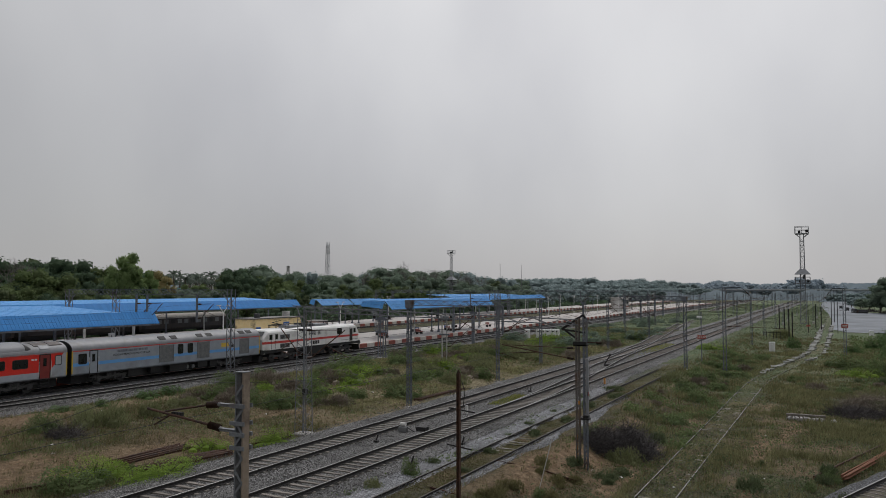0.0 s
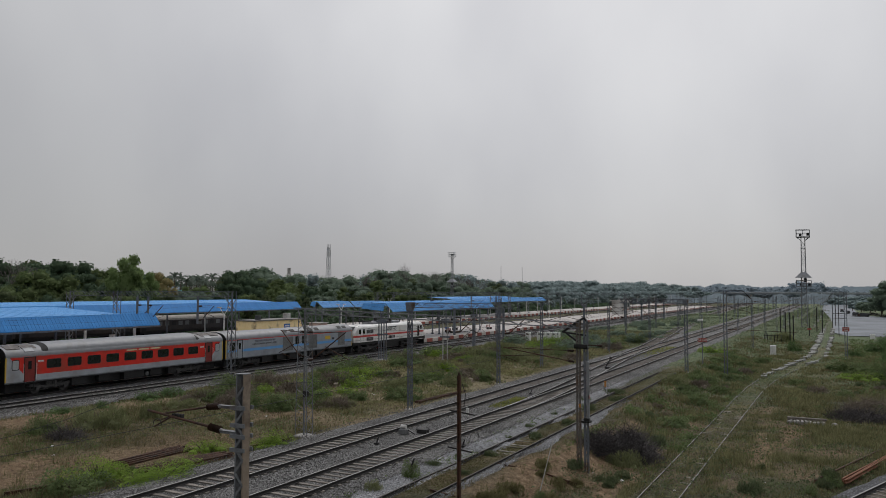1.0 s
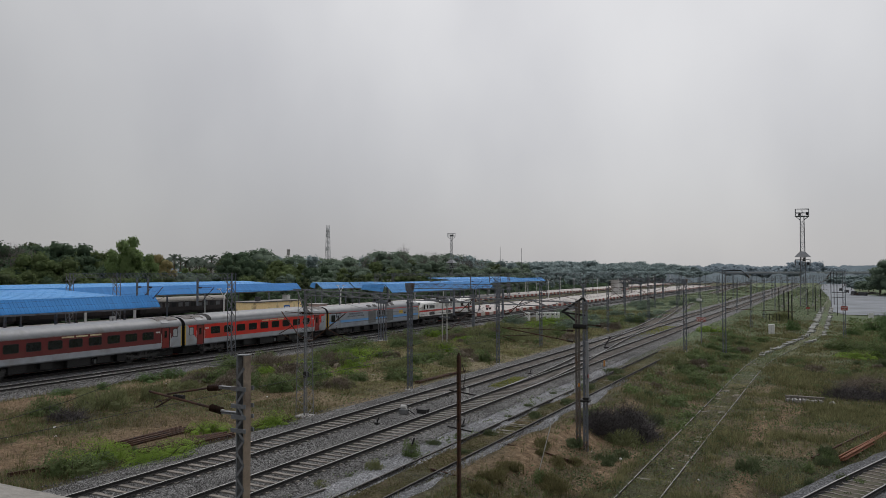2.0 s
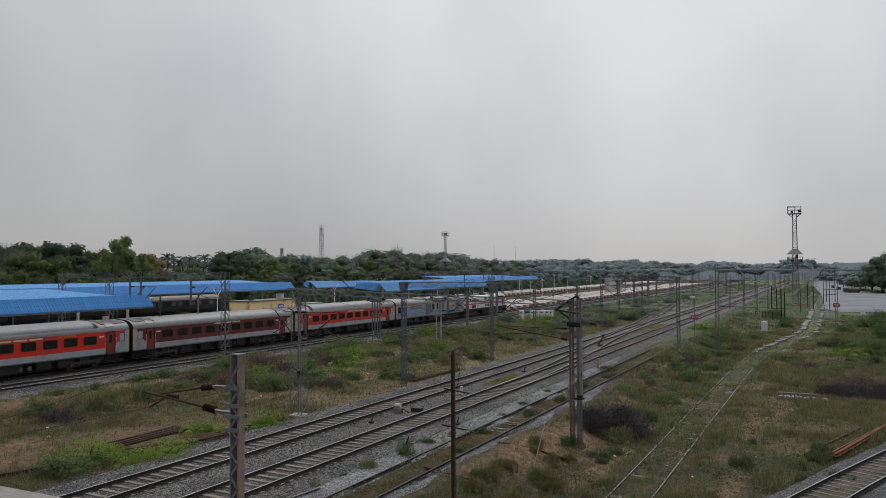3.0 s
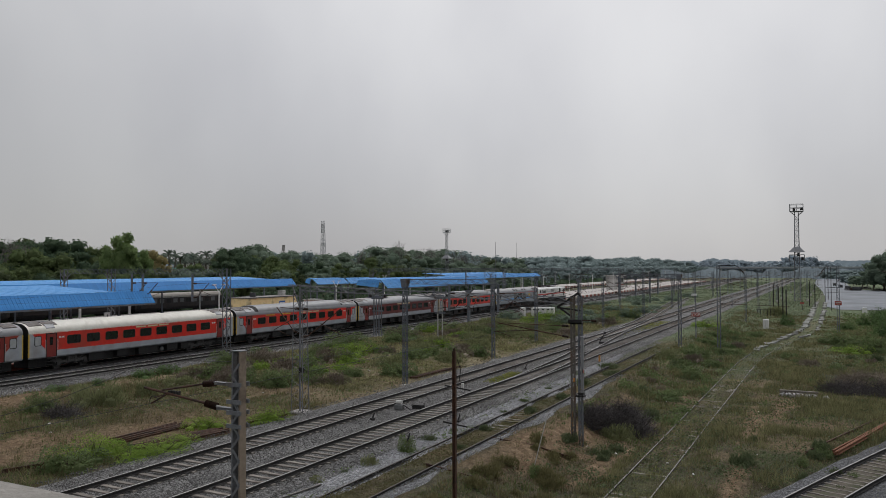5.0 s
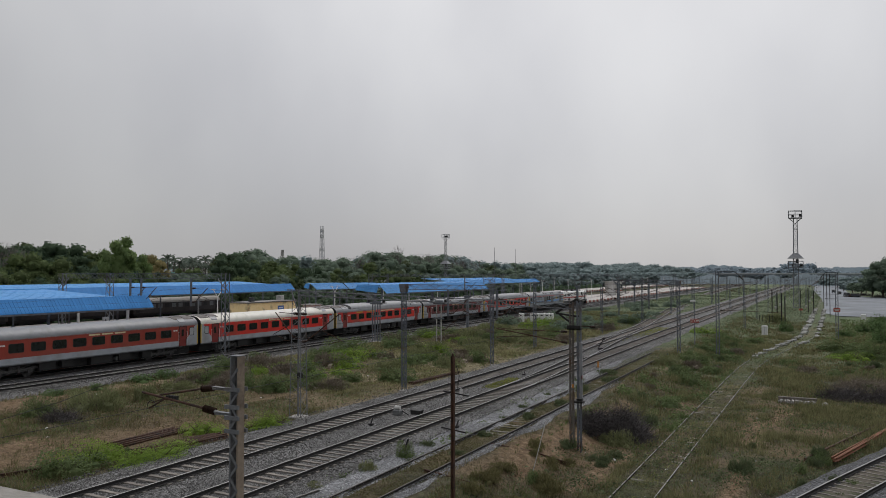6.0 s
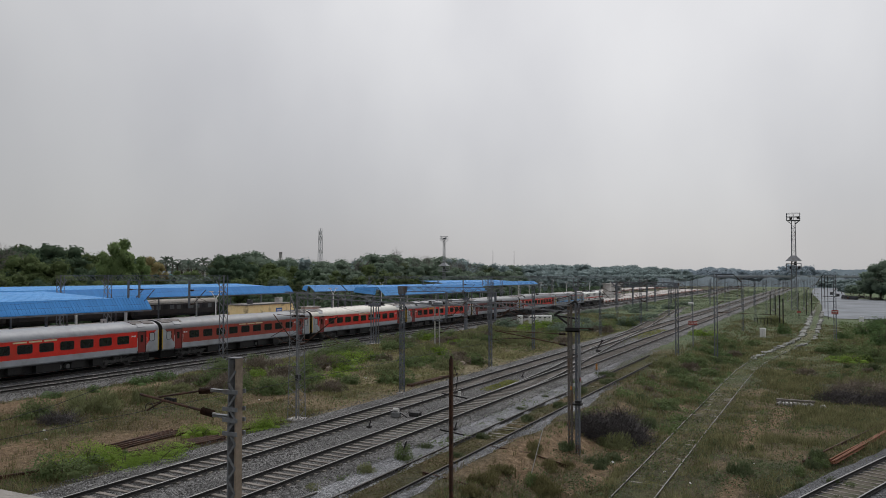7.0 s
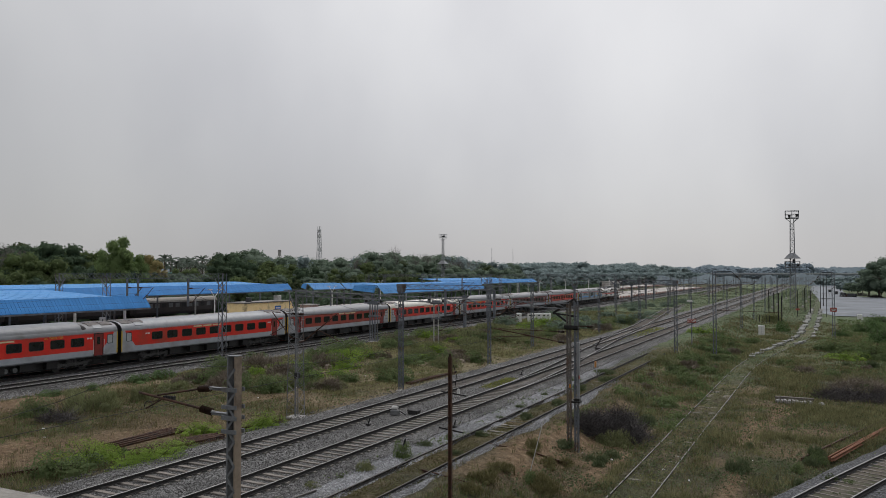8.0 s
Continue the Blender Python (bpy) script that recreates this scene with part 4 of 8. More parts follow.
def bars(y, width, z, h, x, rnd):
    """Writing too small to read, as plain strokes."""
    s = Shape()
    a = y - width / 2
    while a < y + width / 2:
        w = rnd.uniform(0.05, 0.16)
        s.box(x - 0.006, x + 0.006, a, a + w, z, z + h)
        a += w + 0.05
    return s


def generator_van():
    c = thing("generator_van", "grey luggage and generator van with blue and red bands", "railway coach", group="coaches of the express train")
    prof = [(1.50, 1.06), (1.60, 1.16), (1.62, 1.80), (1.62, 2.08), (1.62, 3.04)] + ROOF_ARC
    part("body", shell([-COACH_HALF, -4, 4, COACH_HALF], prof, (0, 0, 1, 0, 2) + (3,) * 12, 4, diag=False), [GEN_GREY, BAND_BLUE, BAND_RED, ROOF_GREY, DARKSTEEL], c)
    for side in (1, -1):
        x = side * COACH_W
        for y0, y1 in ((-2.43, -0.68), (2.42, 4.06), (8.58, 10.0)):
            g = part("louvre_door", Shape().box(min(x, x + side * 0.006), max(x, x + side * 0.006), y0, y1, 1.38, 3.0), LOUVRE, c, "grey slatted engine-room door")
            for y in (y0, y1):
                part("door_post", Shape().box(min(x, x + side * 0.03), max(x, x + side * 0.03), y - 0.03, y + 0.03, 1.38, 3.0), LOUVRE, g)
            s = Shape()
            z = 1.4
            while z < 2.98:
                s.solid([(x, y0, z), (x, y1, z), (x + side * 0.028, y1, z + 0.005), (x + side * 0.028, y0, z + 0.005), (x, y0, z + 0.055), (x, y1, z + 0.055)], [(0, 1, 2, 3), (3, 2, 5, 4), (0, 3, 4), (1, 5, 2)])
                z += 0.062
            part("slats", s, LOUVRE, g)
            part("roof_intake", Shape().loft([[(side * 1.13, y, 3.735), (side * 1.45, y, 3.46), (side * 1.50, y, 3.54), (side * 1.17, y, 3.83)] for y in (y0 + 0.1, y0 + 0.9)]), DARKSTEEL, c)
            part("roof_intake", Shape().loft([[(side * 1.13, y, 3.735), (side * 1.45, y, 3.46), (side * 1.50, y, 3.54), (side * 1.17, y, 3.83)] for y in (y1 - 0.2, y1 + 0.6)]), DARKSTEEL, c)
        for y in (0.2, 1.48):
            window(c, side, y, 2.5, 0.62, 0.86)
        window(c, side, -10.75, 2.4, 0.74, 0.8)
        door(c, side, -9.66, GEN_GREY, w=0.72)
        part("caution_board", Shape().box(min(x, x + side * 0.01), max(x, x + side * 0.01), 5.8, 6.9, 2.3, 2.72), YELLOW, c, "yellow caution panel")
        part("vent", Shape().box(min(x, x + side * 0.02), max(x, x + side * 0.02), 7.3, 7.7, 2.2, 2.45), DARKSTEEL, c)
    words("LUGGAGE BRAKE & GENERATOR CAR", 0.24, DARKSTEEL, c, pose(COACH_W + 0.008, -5.6, 2.42, 90, 0, 90))
    part("faded_lettering", bars(-5.5, 3.4, 2.72, 0.2, COACH_W + 0.004, random.Random(5)), BLUESTEEL, c)
    underframe(c, random.Random(9))
    ends(c)
    for y in (-7.45, 7.45):
        bogie(c, y, (-1.28, 1.28), WHEEL_ME, WHEEL_R)
    return c


def pantograph(parent, y, d):
    """A folded pantograph on four insulators."""
    s = Shape().bar((-0.6, y - 0.9, 4.08), (0.6, y - 0.9, 4.08), 0.07).bar((-0.6, y + 0.9, 4.08), (0.6, y + 0.9, 4.08), 0.07)
    for x in (-0.55, 0.55):
        s.bar((x, y - 0.95, 4.08), (x, y + 0.95, 4.08), 0.07)
    s.tube((0, y - d * 0.8, 4.12), (0, y + d * 0.9, 4.42), 0.045, 6).tube((0, y + d * 0.9, 4.42), (0, y - d * 0.7, 4.62), 0.035, 6)
    s.bar((-0.9, y - d * 0.7, 4.66), (0.9, y - d * 0.7, 4.66), 0.05).bar((-0.9, y - d * 0.45, 4.66), (0.9, y - d * 0.45, 4.66), 0.05)
    p = part("pantograph", s, DARKSTEEL, parent)
    for x in (-0.55, 0.55):
        for dy in (-0.85, 0.85):
            q = Shape()
            for k in range(3):
                q.tube((x, y + dy, 3.78 + 0.09 * k), (x, y + dy, 3.83 + 0.09 * k), 0.09, 8, 0.06)
            part("insulator", q, CERAMIC, p)


def locomotive():
    c = thing("electric_locomotive", "white electric locomotive with a red stripe and dark underframe", "locomotive")
    half = 9.75

    def ring(y, w, z_low, z_top, lean):
        return [(w, y, z_low), (w, y, 2.08), (w, y, 2.34), (w, y, min(z_top - 0.3, 3.35)), (w - 0.16, y - lean * 0.2, z_top - 0.14), (w - 0.55, y - lean * 0.3, z_top), (-w + 0.55, y - lean * 0.3, z_top), (-w + 0.16, y - lean * 0.2, z_top - 0.14), (-w, y, min(z_top - 0.3, 3.35)), (-w, y, 2.34), (-w, y, 2.08), (-w, y, z_low)]
    rings = []
    for y, w, z0, zt in ((-half, 1.32, 1.5, 2.75), (-half + 0.12, 1.40, 1.42, 2.95), (-half + 0.85, 1.52, 1.4, 3.62), (-half + 1.4, 1.53, 1.4, 3.70), (0, 1.53, 1.4, 3.70), (half - 1.4, 1.53, 1.4, 3.70), (half - 0.85, 1.52, 1.4, 3.62), (half - 0.12, 1.40, 1.42, 2.95), (half, 1.32, 1.5, 2.75)):
        rings.append(ring(y, w, z0, zt, 0))
    s = Shape().loft(rings)
    n = 12
    for k in range(len(rings) - 1):
        for i in (1, 9):
            s.m[k * n + i] = 1
        for i in (4, 5, 6):
            s.m[k * n + i] = 0
    part("body", s, [LOCO_WHITE, BAND_RED], c)
    for sy in (-1, 1):
        y = sy * half
        s = Shape()
        for x0, x1 in ((-1.15, -0.06), (0.06, 1.15)):
            a = [(x0, y - sy * 0.17, 2.97), (x1, y - sy * 0.17, 2.97), (x1 * 0.97, y - sy * 0.72, 3.48), (x0 * 0.97, y - sy * 0.72, 3.48)]
            up = Vector((0, sy * 0.03, 0.03))
            s.face([Vector(p) + up for p in (a if sy < 0 else a[::-1])])
        part("windscreen", s, GLASS_DARK, c, "dark raked cab windscreen")
        for x in (-0.9, 0.9):
            part("headlight", Shape().tube((x, y - sy * 0.02, 1.85), (x, y + sy * 0.05, 1.85), 0.11, 12), LAMP_GLASS, c)
        s = Shape().box(-1.4, 1.4, min(y, y + sy * 0.25), max(y, y + sy * 0.25), 0.95, 1.45)
        s.loft([[(-1.35, y + sy * 0.1, 0.18), (1.35, y + sy * 0.1, 0.18), (1.35, y + sy * 0.1, 0.9), (-1.35, y + sy * 0.1, 0.9)], [(-1.2, y + sy * 0.45, 0.16), (1.2, y + sy * 0.45, 0.16), (1.2, y + sy * 0.3, 0.8), (-1.2, y + sy * 0.3, 0.8)]])
        part("buffer_beam", s, DARKSTEEL, c, "black buffer beam and cattle guard")
        for x in (-0.98, 0.98):
            part("buffer", Shape().tube((x, y + sy * 0.25, 1.1), (x, y + sy * 0.62, 1.1), 0.1, 10).tube((x, y + sy * 0.62, 1.1), (x, y + sy * 0.68, 1.1), 0.24, 14), DARKSTEEL, c)
        pantograph(c, sy * 5.6, sy)
    rnd = random.Random(3)
    for side in (1, -1):
        x = side * 1.53

        def plate(name, y0, y1, z0, z1, m, out=0.012, label=""):
            return part(name, Shape().box(min(x - side * 0.02, x + side * out), max(x - side * 0.02, x + side * out), y0, y1, z0, z1), m, c, label)
        for y0, y1 in ((-8.75, -8.25), (-7.75, -7.3), (8.25, 8.75)):
            plate("cab_window", y0, y1, 2.55, 3.15, GLASS_DARK)
        for y in (-8.05, 7.65):
            for dy in (-0.36, 0.33):
                plate("door_edge", y + dy, y + dy + 0.03, 1.45, 3.2, DARKSTEEL)
        # flat dark plate that stands for the shade inside the open door
        plate("cab_door_shade", 7.4, 7.95, 1.5, 3.1, DARKSTEEL, label="dark plate for the shade in the open cab door")
        for y0 in (-6.85, -5.95):
            for z0 in (1.52, 2.55):
                g = plate("grille", y0, y0 + 0.8, z0, z0 + 0.5, LOUVRE, 0.02, "grey louvred grille")
                q = Shape()
                for k in range(5):
                    q.box(min(x + side * 0.02, x + side * 0.04), max(x + side * 0.02, x + side * 0.04), y0 + 0.04, y0 + 0.76, z0 + 0.06 + 0.09 * k, z0 + 0.10 + 0.09 * k)
                part("slats", q, DARKSTEEL, g)
        plate("side_window", 4.5, 5.55, 2.5, 3.3, GLASS_DARK)
        if side > 0:
            s = Shape().box(x, x + 0.01, -1.4, 1.1, 3.18, 3.27)
            a = -1.35
            while a < 1.05:
                if not -0.05 < a < 0.25:
                    s.box(x, x + 0.01, a, a + 0.09, 2.68, 3.18)
                    if rnd.random() < 0.6:
                        s.box(x, x + 0.01, a - 0.14, a, 2.84, 2.93)
                a += rnd.uniform(0.2, 0.3)
            part("operator_lettering", s, DARKSTEEL, c, "dark painted operator name as plain strokes")
            for k in range(5):
                part("number_bar", Shape().box(x, x + 0.01, -1.05 + 0.36 * k, -0.78 + 0.36 * k, 1.58, 2.0), DARKSTEEL, c)
    for y, w, h in ((-3.2, 2.2, 0.3), (-0.6, 1.6, 0.42), (1.9, 2.4, 0.32)):
        part("roof_equipment", Shape().box(-0.85, 0.85, y - w / 2, y + w / 2, 3.68, 3.7 + h, c=0.06), DARKSTEEL if w < 2 else ROOF_GREY, c)
    s = Shape().bar((0.3, -7, 4.2), (0.3, 7, 4.2), 0.05)
    for y in (-3.9, -1.6, 0.5, 3.2, 4.0):
        s.tube((0.3, y, 3.7), (0.3, y, 4.2), 0.08, 8)
    part("roof_busbar", s, DARKSTEEL, c)
    part("underframe", Shape().box(-1.45, 1.45, -9.7, 9.7, 1.05, 1.42).box(-1.42, 1.42, -1.9, 1.9, 0.35, 1.06), DARKSTEEL, c)
    for y in (-5.8, 5.8):
        bogie(c, y, (-1.85, 0.0, 1.85), LOCO_WHEEL_ME, LOCO_R)
    return c


loco = locomotive()
van = generator_van()
COACHES = [coach(*row) for row in (
    (COACH_RED, ROOF_GREY, True, "bright red coach with a raised grey roof behind the van", 11, 1.5, ""),
    (COACH_MAROON, ROOF_GREY, False, "dusty maroon coach with a plain grey roof", 12, 0.6, ""),
    (COACH_RED, ROOF_GREY, True, "bright red coach with a raised grey roof and yellow lettering", 13, 1.2, "AC TWO TIER"),
    (COACH_RED, ROOF_CREAM, False, "bright red coach with a cream roof", 14, 0.8, ""),
    (COACH_RUSSET, ROOF_GREY, False, "faded russet-red coach with a smooth grey roof", 15, 0.9, ""),
    (COACH_RED, ROOF_LIGHT, False, "bright red coach with a pale smooth roof", 16, -1.0, ""),
    (COACH_RED, ROOF_GREY, True, "bright red coach with a raised roof at the train's end", 17, 0.0, "AC THREE TIER"))]

# ---- overhead line structures ----


def lattice_mast(x, y, z0, h, w=0.27, d=0.19, label="grey lattice overhead-line mast in the grass", material=None, step=0.42, leg=0.055, name="line_mast"):
    """Two pairs of angle legs laced with flat bars on all sides, on a concrete foot."""
    material = material or BLUESTEEL
    t = thing(name, label, "mast", (x, y, z0), "overhead line masts")
    for sx in (-1, 1):
        for sy in (-1, 1):
            s = Shape().box(sx * w / 2 - leg / 2, sx * w / 2 + leg / 2, sy * d / 2 - 0.008, sy * d / 2 + 0.008, 0, h).box(sx * w / 2 - 0.008, sx * w / 2 + 0.008, sy * d / 2 - leg / 2, sy * d / 2 + leg / 2, 0, h)
            part("leg", s, material, t)
    s = Shape()
    k, z = 0, 0.3
    while z + step < h:
        for sy in (-1, 1):
            a = -1 if k % 2 else 1
            s.bar((a * w / 2, sy * (d / 2 + 0.01), z), (-a * w / 2, sy * (d / 2 + 0.01), z + step), 0.012, 0.05)
        for sx in (-1, 1):
            a = -1 if k % 2 else 1
            s.bar((sx * (w / 2 + 0.01), a * d / 2, z), (sx * (w / 2 + 0.01), -a * d / 2, z + step), 0.05, 0.012)
        z += step
        k += 1
    part("lacing", s, material, t, kind="stuff")
    part("foot", Shape().box(-w, w, -w, w, -0.5, 0.12, c=0.05), CONCRETE, t)
    return t


def truss(parent, p, q, h=0.5, d=0.4, step=0.9, material=None, name="beam", leg=0.06):
    """A lattice girder from p to q."""
    p, q = Vector(p), Vector(q)
    u = (q - p).normalized()
    side = Vector((u.y, -u.x, 0)) * d / 2
    up = Vector((0, 0, h / 2))
    s = Shape()
    for a in (-1, 1):
        for b in (-1, 1):
            s.bar(p + side * a + up * b, q + side * a + up * b, leg)
    n = max(2, int((q - p).length / step))
    for k in range(n):
        a, b = p + (q - p) * k / n, p + (q - p) * (k + 1) / n
        f = 1 if k % 2 else -1
        for e in (-1, 1):
            s.bar(a + side * e + up * f, b + side * e - up * f, leg * 0.7)
            s.bar(a + side * f + up * e, b - side * f + up * e, leg * 0.6)
    return part(name, s, material or STEEL, parent)


def insulator(parent, p, q, r=0.085, n=7):
    """A ribbed insulator turned in one piece."""
    p, q = Vector(p), Vector(q)
    d = (q - p).normalized()
    a = d.cross(Vector((0, 0, 1)))
    a = a.normalized() if a.length > 1e-4 else Vector((1, 0, 0))
    b = d.cross(a)
    rings = []
    for k in range(n):
        for t, rr in ((k / n, r * 0.5), ((k + 0.12) / n, r), ((k + 0.7) / n, r * 0.62), ((k + 0.75) / n, r * 0.5)):
            rings.append([p + (q - p) * t + (a * math.cos(math.pi * i / 4) + b * math.sin(math.pi * i / 4)) * rr for i in range(8)])
    part("insulator", Shape().loft(rings), CERAMIC, parent)


def cantilever(parent, o, side, reach, z_top, z_low, h_wire):
    """A bracket arm: top stay, raking tube, insulators and a register arm; o is the mast's face in the thing's space."""
    o = Vector(o)
    e = Vector((side, 0, 0))
    a, b = o + Vector((0, 0, z_top)), o + Vector((0, 0, z_low))
    insulator(parent, a + e * 0.12, a + e * 0.5)
    insulator(parent, b + e * 0.12, b + e * 0.5 + Vector((0, 0, 0.06)))
    tip = o + e * reach + Vector((0, 0, z_top + 0.05))
    s = Shape().tube(a, a + e * 0.14, 0.03, 6).tube(b, b + e * 0.14, 0.03, 6)
    s.tube(a + e * 0.5, tip, 0.022, 6).tube(b + e * 0.5 + Vector((0, 0, 0.06)), tip + e * 0.3, 0.032, 6)
    part("bracket_tube", s, RUST, parent)
    r = o + e * (reach * 0.55) + Vector((0, 0, z_low + (z_top - z_low) * 0.5))
    s = Shape().tube(r, o + e * (reach + 0.5) + Vector((0, 0, h_wire + 0.25)), 0.022, 6).tube(o + e * (reach + 0.3) + Vector((0, 0, h_wire + 0.25)), o + e * (reach - 0.5) + Vector((0, 0, h_wire)), 0.016, 6)
    part("register_arm", s, RUST, parent)


GZ = -0.45


def boom_mast(x, y, h, reach, label):
    """A lattice mast with a heavy head from which a lattice boom reaches out over the tracks."""
    m = lattice_mast(x, y, GZ, h, 0.3, 0.22, label, leg=0.07)
    part("head", Shape().loft([[(-0.22, -0.2, h - 0.5), (0.22, -0.2, h - 0.5), (0.22, 0.2, h - 0.5), (-0.22, 0.2, h - 0.5)], [(-0.3, -0.2, h - 0.05), (0.3, -0.2, h - 0.05), (0.3, 0.2, h - 0.05), (-0.3, 0.2, h - 0.05)], [(-0.3, -0.2, h + 0.12), (0.3, -0.2, h + 0.12), (0.3, 0.2, h + 0.12), (-0.3, 0.2, h + 0.12)]]), BLUESTEEL, m)
    truss(m, (0.2 if reach > 0 else -0.2, 0, h - 0.1), (reach, 0, h - 0.1), 0.34 if reach > 0 else 0.44, 0.3, 0.4, BLUESTEEL, "boom", 0.04 if reach > 0 else 0.085)
    for k in (0.45, 0.92):
        x1 = reach * k
        s = Shape().box(x1 - 0.07, x1 + 0.07, -0.07, 0.07, h - 2.2, h - 0.3)
        part("drop_post", s, BLUESTEEL, m)
        cantilever(m, (x1, 0, 0), 1 if reach > 0 else -1, 1.4, h - 0.9, h - 2.0, h - 2.3)
    return m


boom_mast(-28.4, 49.6, 7.9, 8.2, "grey lattice mast carrying a lattice boom over the running lines")
boom_mast(-14.7, 86.0, 7.9, -7.2, "grey lattice mast carrying a lattice boom over the near line")
for x, y, h, reach in ((-28.7, 67.0, 7.2, 3.4), (-30.6, 84.1, 7.6, 4.6), (-29.2, 108.2, 7.0, 3.4), (-29.0, 134.0, 7.4, 3.4)):
    m = lattice_mast(x, y, GZ, h)
    cantilever(m, (0.2, 0, 0), 1, reach, h - 1.0, h - 2.2, h - 2.4)
for x, y, h in ((-12.6, 136.0, 8.4), (-12.8, 164.0, 8.2), (-12.6, 192.0, 8.4)):
    m = lattice_mast(x, y, GZ - 0.75, h, 0.26, 0.18)
    cantilever(m, (-0.2, 0, 0), -1, 4.4, h - 1.0, h - 2.2, h - 2.4)


def bridging_portal():
    """The gantry over the near lines: a pole on splayed lattice legs, a heavier double mast, and a slim lattice beam."""
    t = thing("overhead_gantry", "slim lattice gantry across the near running lines", "gantry", (0, 36.8, 0))
    part("pole", Shape().tube((-29.0, 0.9, GZ), (-29.0, 0.9, 7.3), 0.06, 10), STEEL, t)
    for dx, dy in ((-0.42, -0.3), (0.42, -0.3), (0.3, 0.5)):
        part("leg", Shape().bar((-29.0 + dx, 0.9 + dy, GZ), (-29.0 + dx * 0.75, 0.9 + dy * 0.75, 7.0), 0.045), STEEL, t)
    s = Shape()
    z, k = GZ + 0.2, 0
    while z < 6.9:
        f, g = 1 - 0.25 * (z - GZ) / 7.4, 1 - 0.25 * (z + 0.45 - GZ) / 7.4
        c = [(-0.42, -0.3), (0.42, -0.3), (0.3, 0.5)]
        for i in range(3):
            a, b = c[i], c[(i + 1) % 3]
            if k % 2:
                a, b = b, a
            s.bar((-29 + a[0] * f, 0.9 + a[1] * f, z), (-29 + b[0] * g, 0.9 + b[1] * g, z + 0.45), 0.022)
        z += 0.45
        k += 1
    part("lacing", s, STEEL, t, kind="stuff")
    part("signal_box", Shape().box(-28.95, -28.7, 0.7, 0.95, 2.0, 2.35, c=0.02), DARK, t)
    s = Shape().bar((-29.6, 0.9, 7.35), (-29, 0.9, 5.9), 0.05).bar((-29.9, 0.9, 7.35), (-28.2, 0.9, 7.35), 0.06)
    part("head_stay", s, STEEL, t)
    truss(t, (-29.0, 0.9, 7.15), (-12.5, 3.4, 6.6), 0.28, 0.3, 0.8, STEEL, "beam", 0.045)
    cantilever(t, (-28.9, 0.9, 0), 1, 2.6, 5.9, 4.2, 4.1)
    cantilever(t, (-28.9, 0.9, 0), -1, 1.6, 5.9, 4.4, 4.3)
    bx, by = -12.3, 3.4
    for dx, metal in ((-0.22, RUST_STEEL), (0.2, BLUESTEEL)):
        for ex in (-0.085, 0.085):
            for dy in (-0.09, 0.09):
                part("leg", Shape().box(bx + dx + ex - 0.026, bx + dx + ex + 0.026, by + dy - 0.022, by + dy + 0.022, LOW, 6.85), metal, t)
        s = Shape()
        z, k = LOW + 0.3, 0
        while z < 6.6:
            a = 0.085 if k % 2 else -0.085
            for dy in (-0.12, 0.12):
                s.bar((bx + dx + a, by + dy, z), (bx + dx - a, by + dy, z + 0.3), 0.012, 0.035)
            s.bar((bx + dx - 0.1, by - a, z), (bx + dx - 0.1, by + a, z + 0.3), 0.035, 0.012)
            z += 0.3
            k += 1
        part("lacing", s, metal, t, kind="stuff")
    s = Shape().bar((bx - 1.1, by, 6.2), (bx + 0.1, by, 7.0), 0.11).bar((bx - 1.1, by, 6.2), (bx + 0.2, by, 6.05), 0.09).bar((bx - 0.9, by, 6.15), (bx - 0.25, by, 5.7), 0.1).bar((bx + 0.1, by, 7.0), (bx + 0.3, by, 6.75), 0.1)
    part("head_frame", s, DARKSTEEL, t)
    part("clamp_plate", Shape().box(bx - 0.42, bx + 0.33, by - 0.2, by + 0.2, 5.34, 5.4).box(bx - 0.42, bx + 0.33, by - 0.2, by - 0.17, 5.34, 5.57), DARKSTEEL, t)
    cantilever(t, (bx - 0.35, by, 0), -1, 4.0, 5.2, 4.6, 4.5)
    insulator(t, (bx + 0.82, by, 5.53), (bx + 1.1, by, 5.52), 0.08)
    part("anchor_rod", Shape().tube((bx + 0.3, by, 5.54), (bx + 0.84, by, 5.53), 0.03, 6), RUST, t)
    part("orange_pole", Shape().tube((bx - 0.33, by + 0.02, LOW + 0.06), (bx - 0.33, by + 0.02, 0.68), 0.045, 8), ORANGE, t, "orange painted guard pole")
    part("red_marker", Shape().box(bx + 0.33, bx + 0.41, by - 0.20, by - 0.12, 2.7, 2.9), RED_SIGN, t)
    part("counterweight", Shape().box(bx + 0.0, bx + 0.46, by - 0.3, by + 0.1, 1.42, 1.52).box(bx + 0.12, bx + 0.4, by - 0.25, by + 0.05, 1.52, 1.66), DARKSTEEL, t)
    part("weight_guide", Shape().box(bx + 0.27, bx + 0.40, by - 0.2, by - 0.06, 1.66, 4.68, c=0.02), ROOF_GREY, t, "pale grey counterweight guide")
    part("number_tag", Shape().box(bx - 0.17, bx - 0.07, by - 0.17, by - 0.14, 2.2, 2.4), ORANGE, t, "small yellow tag")
    part("foot", Shape().box(-29.5, -28.5, 0.45, 1.5, -0.8, -0.32, c=0.06), CONCRETE, t)
    part("foot", Shape().box(bx - 0.5, bx + 0.5, by - 0.45, by + 0.5, LOW - 0.4, LOW + 0.06, c=0.06), CONCRETE, t)


bridging_portal()


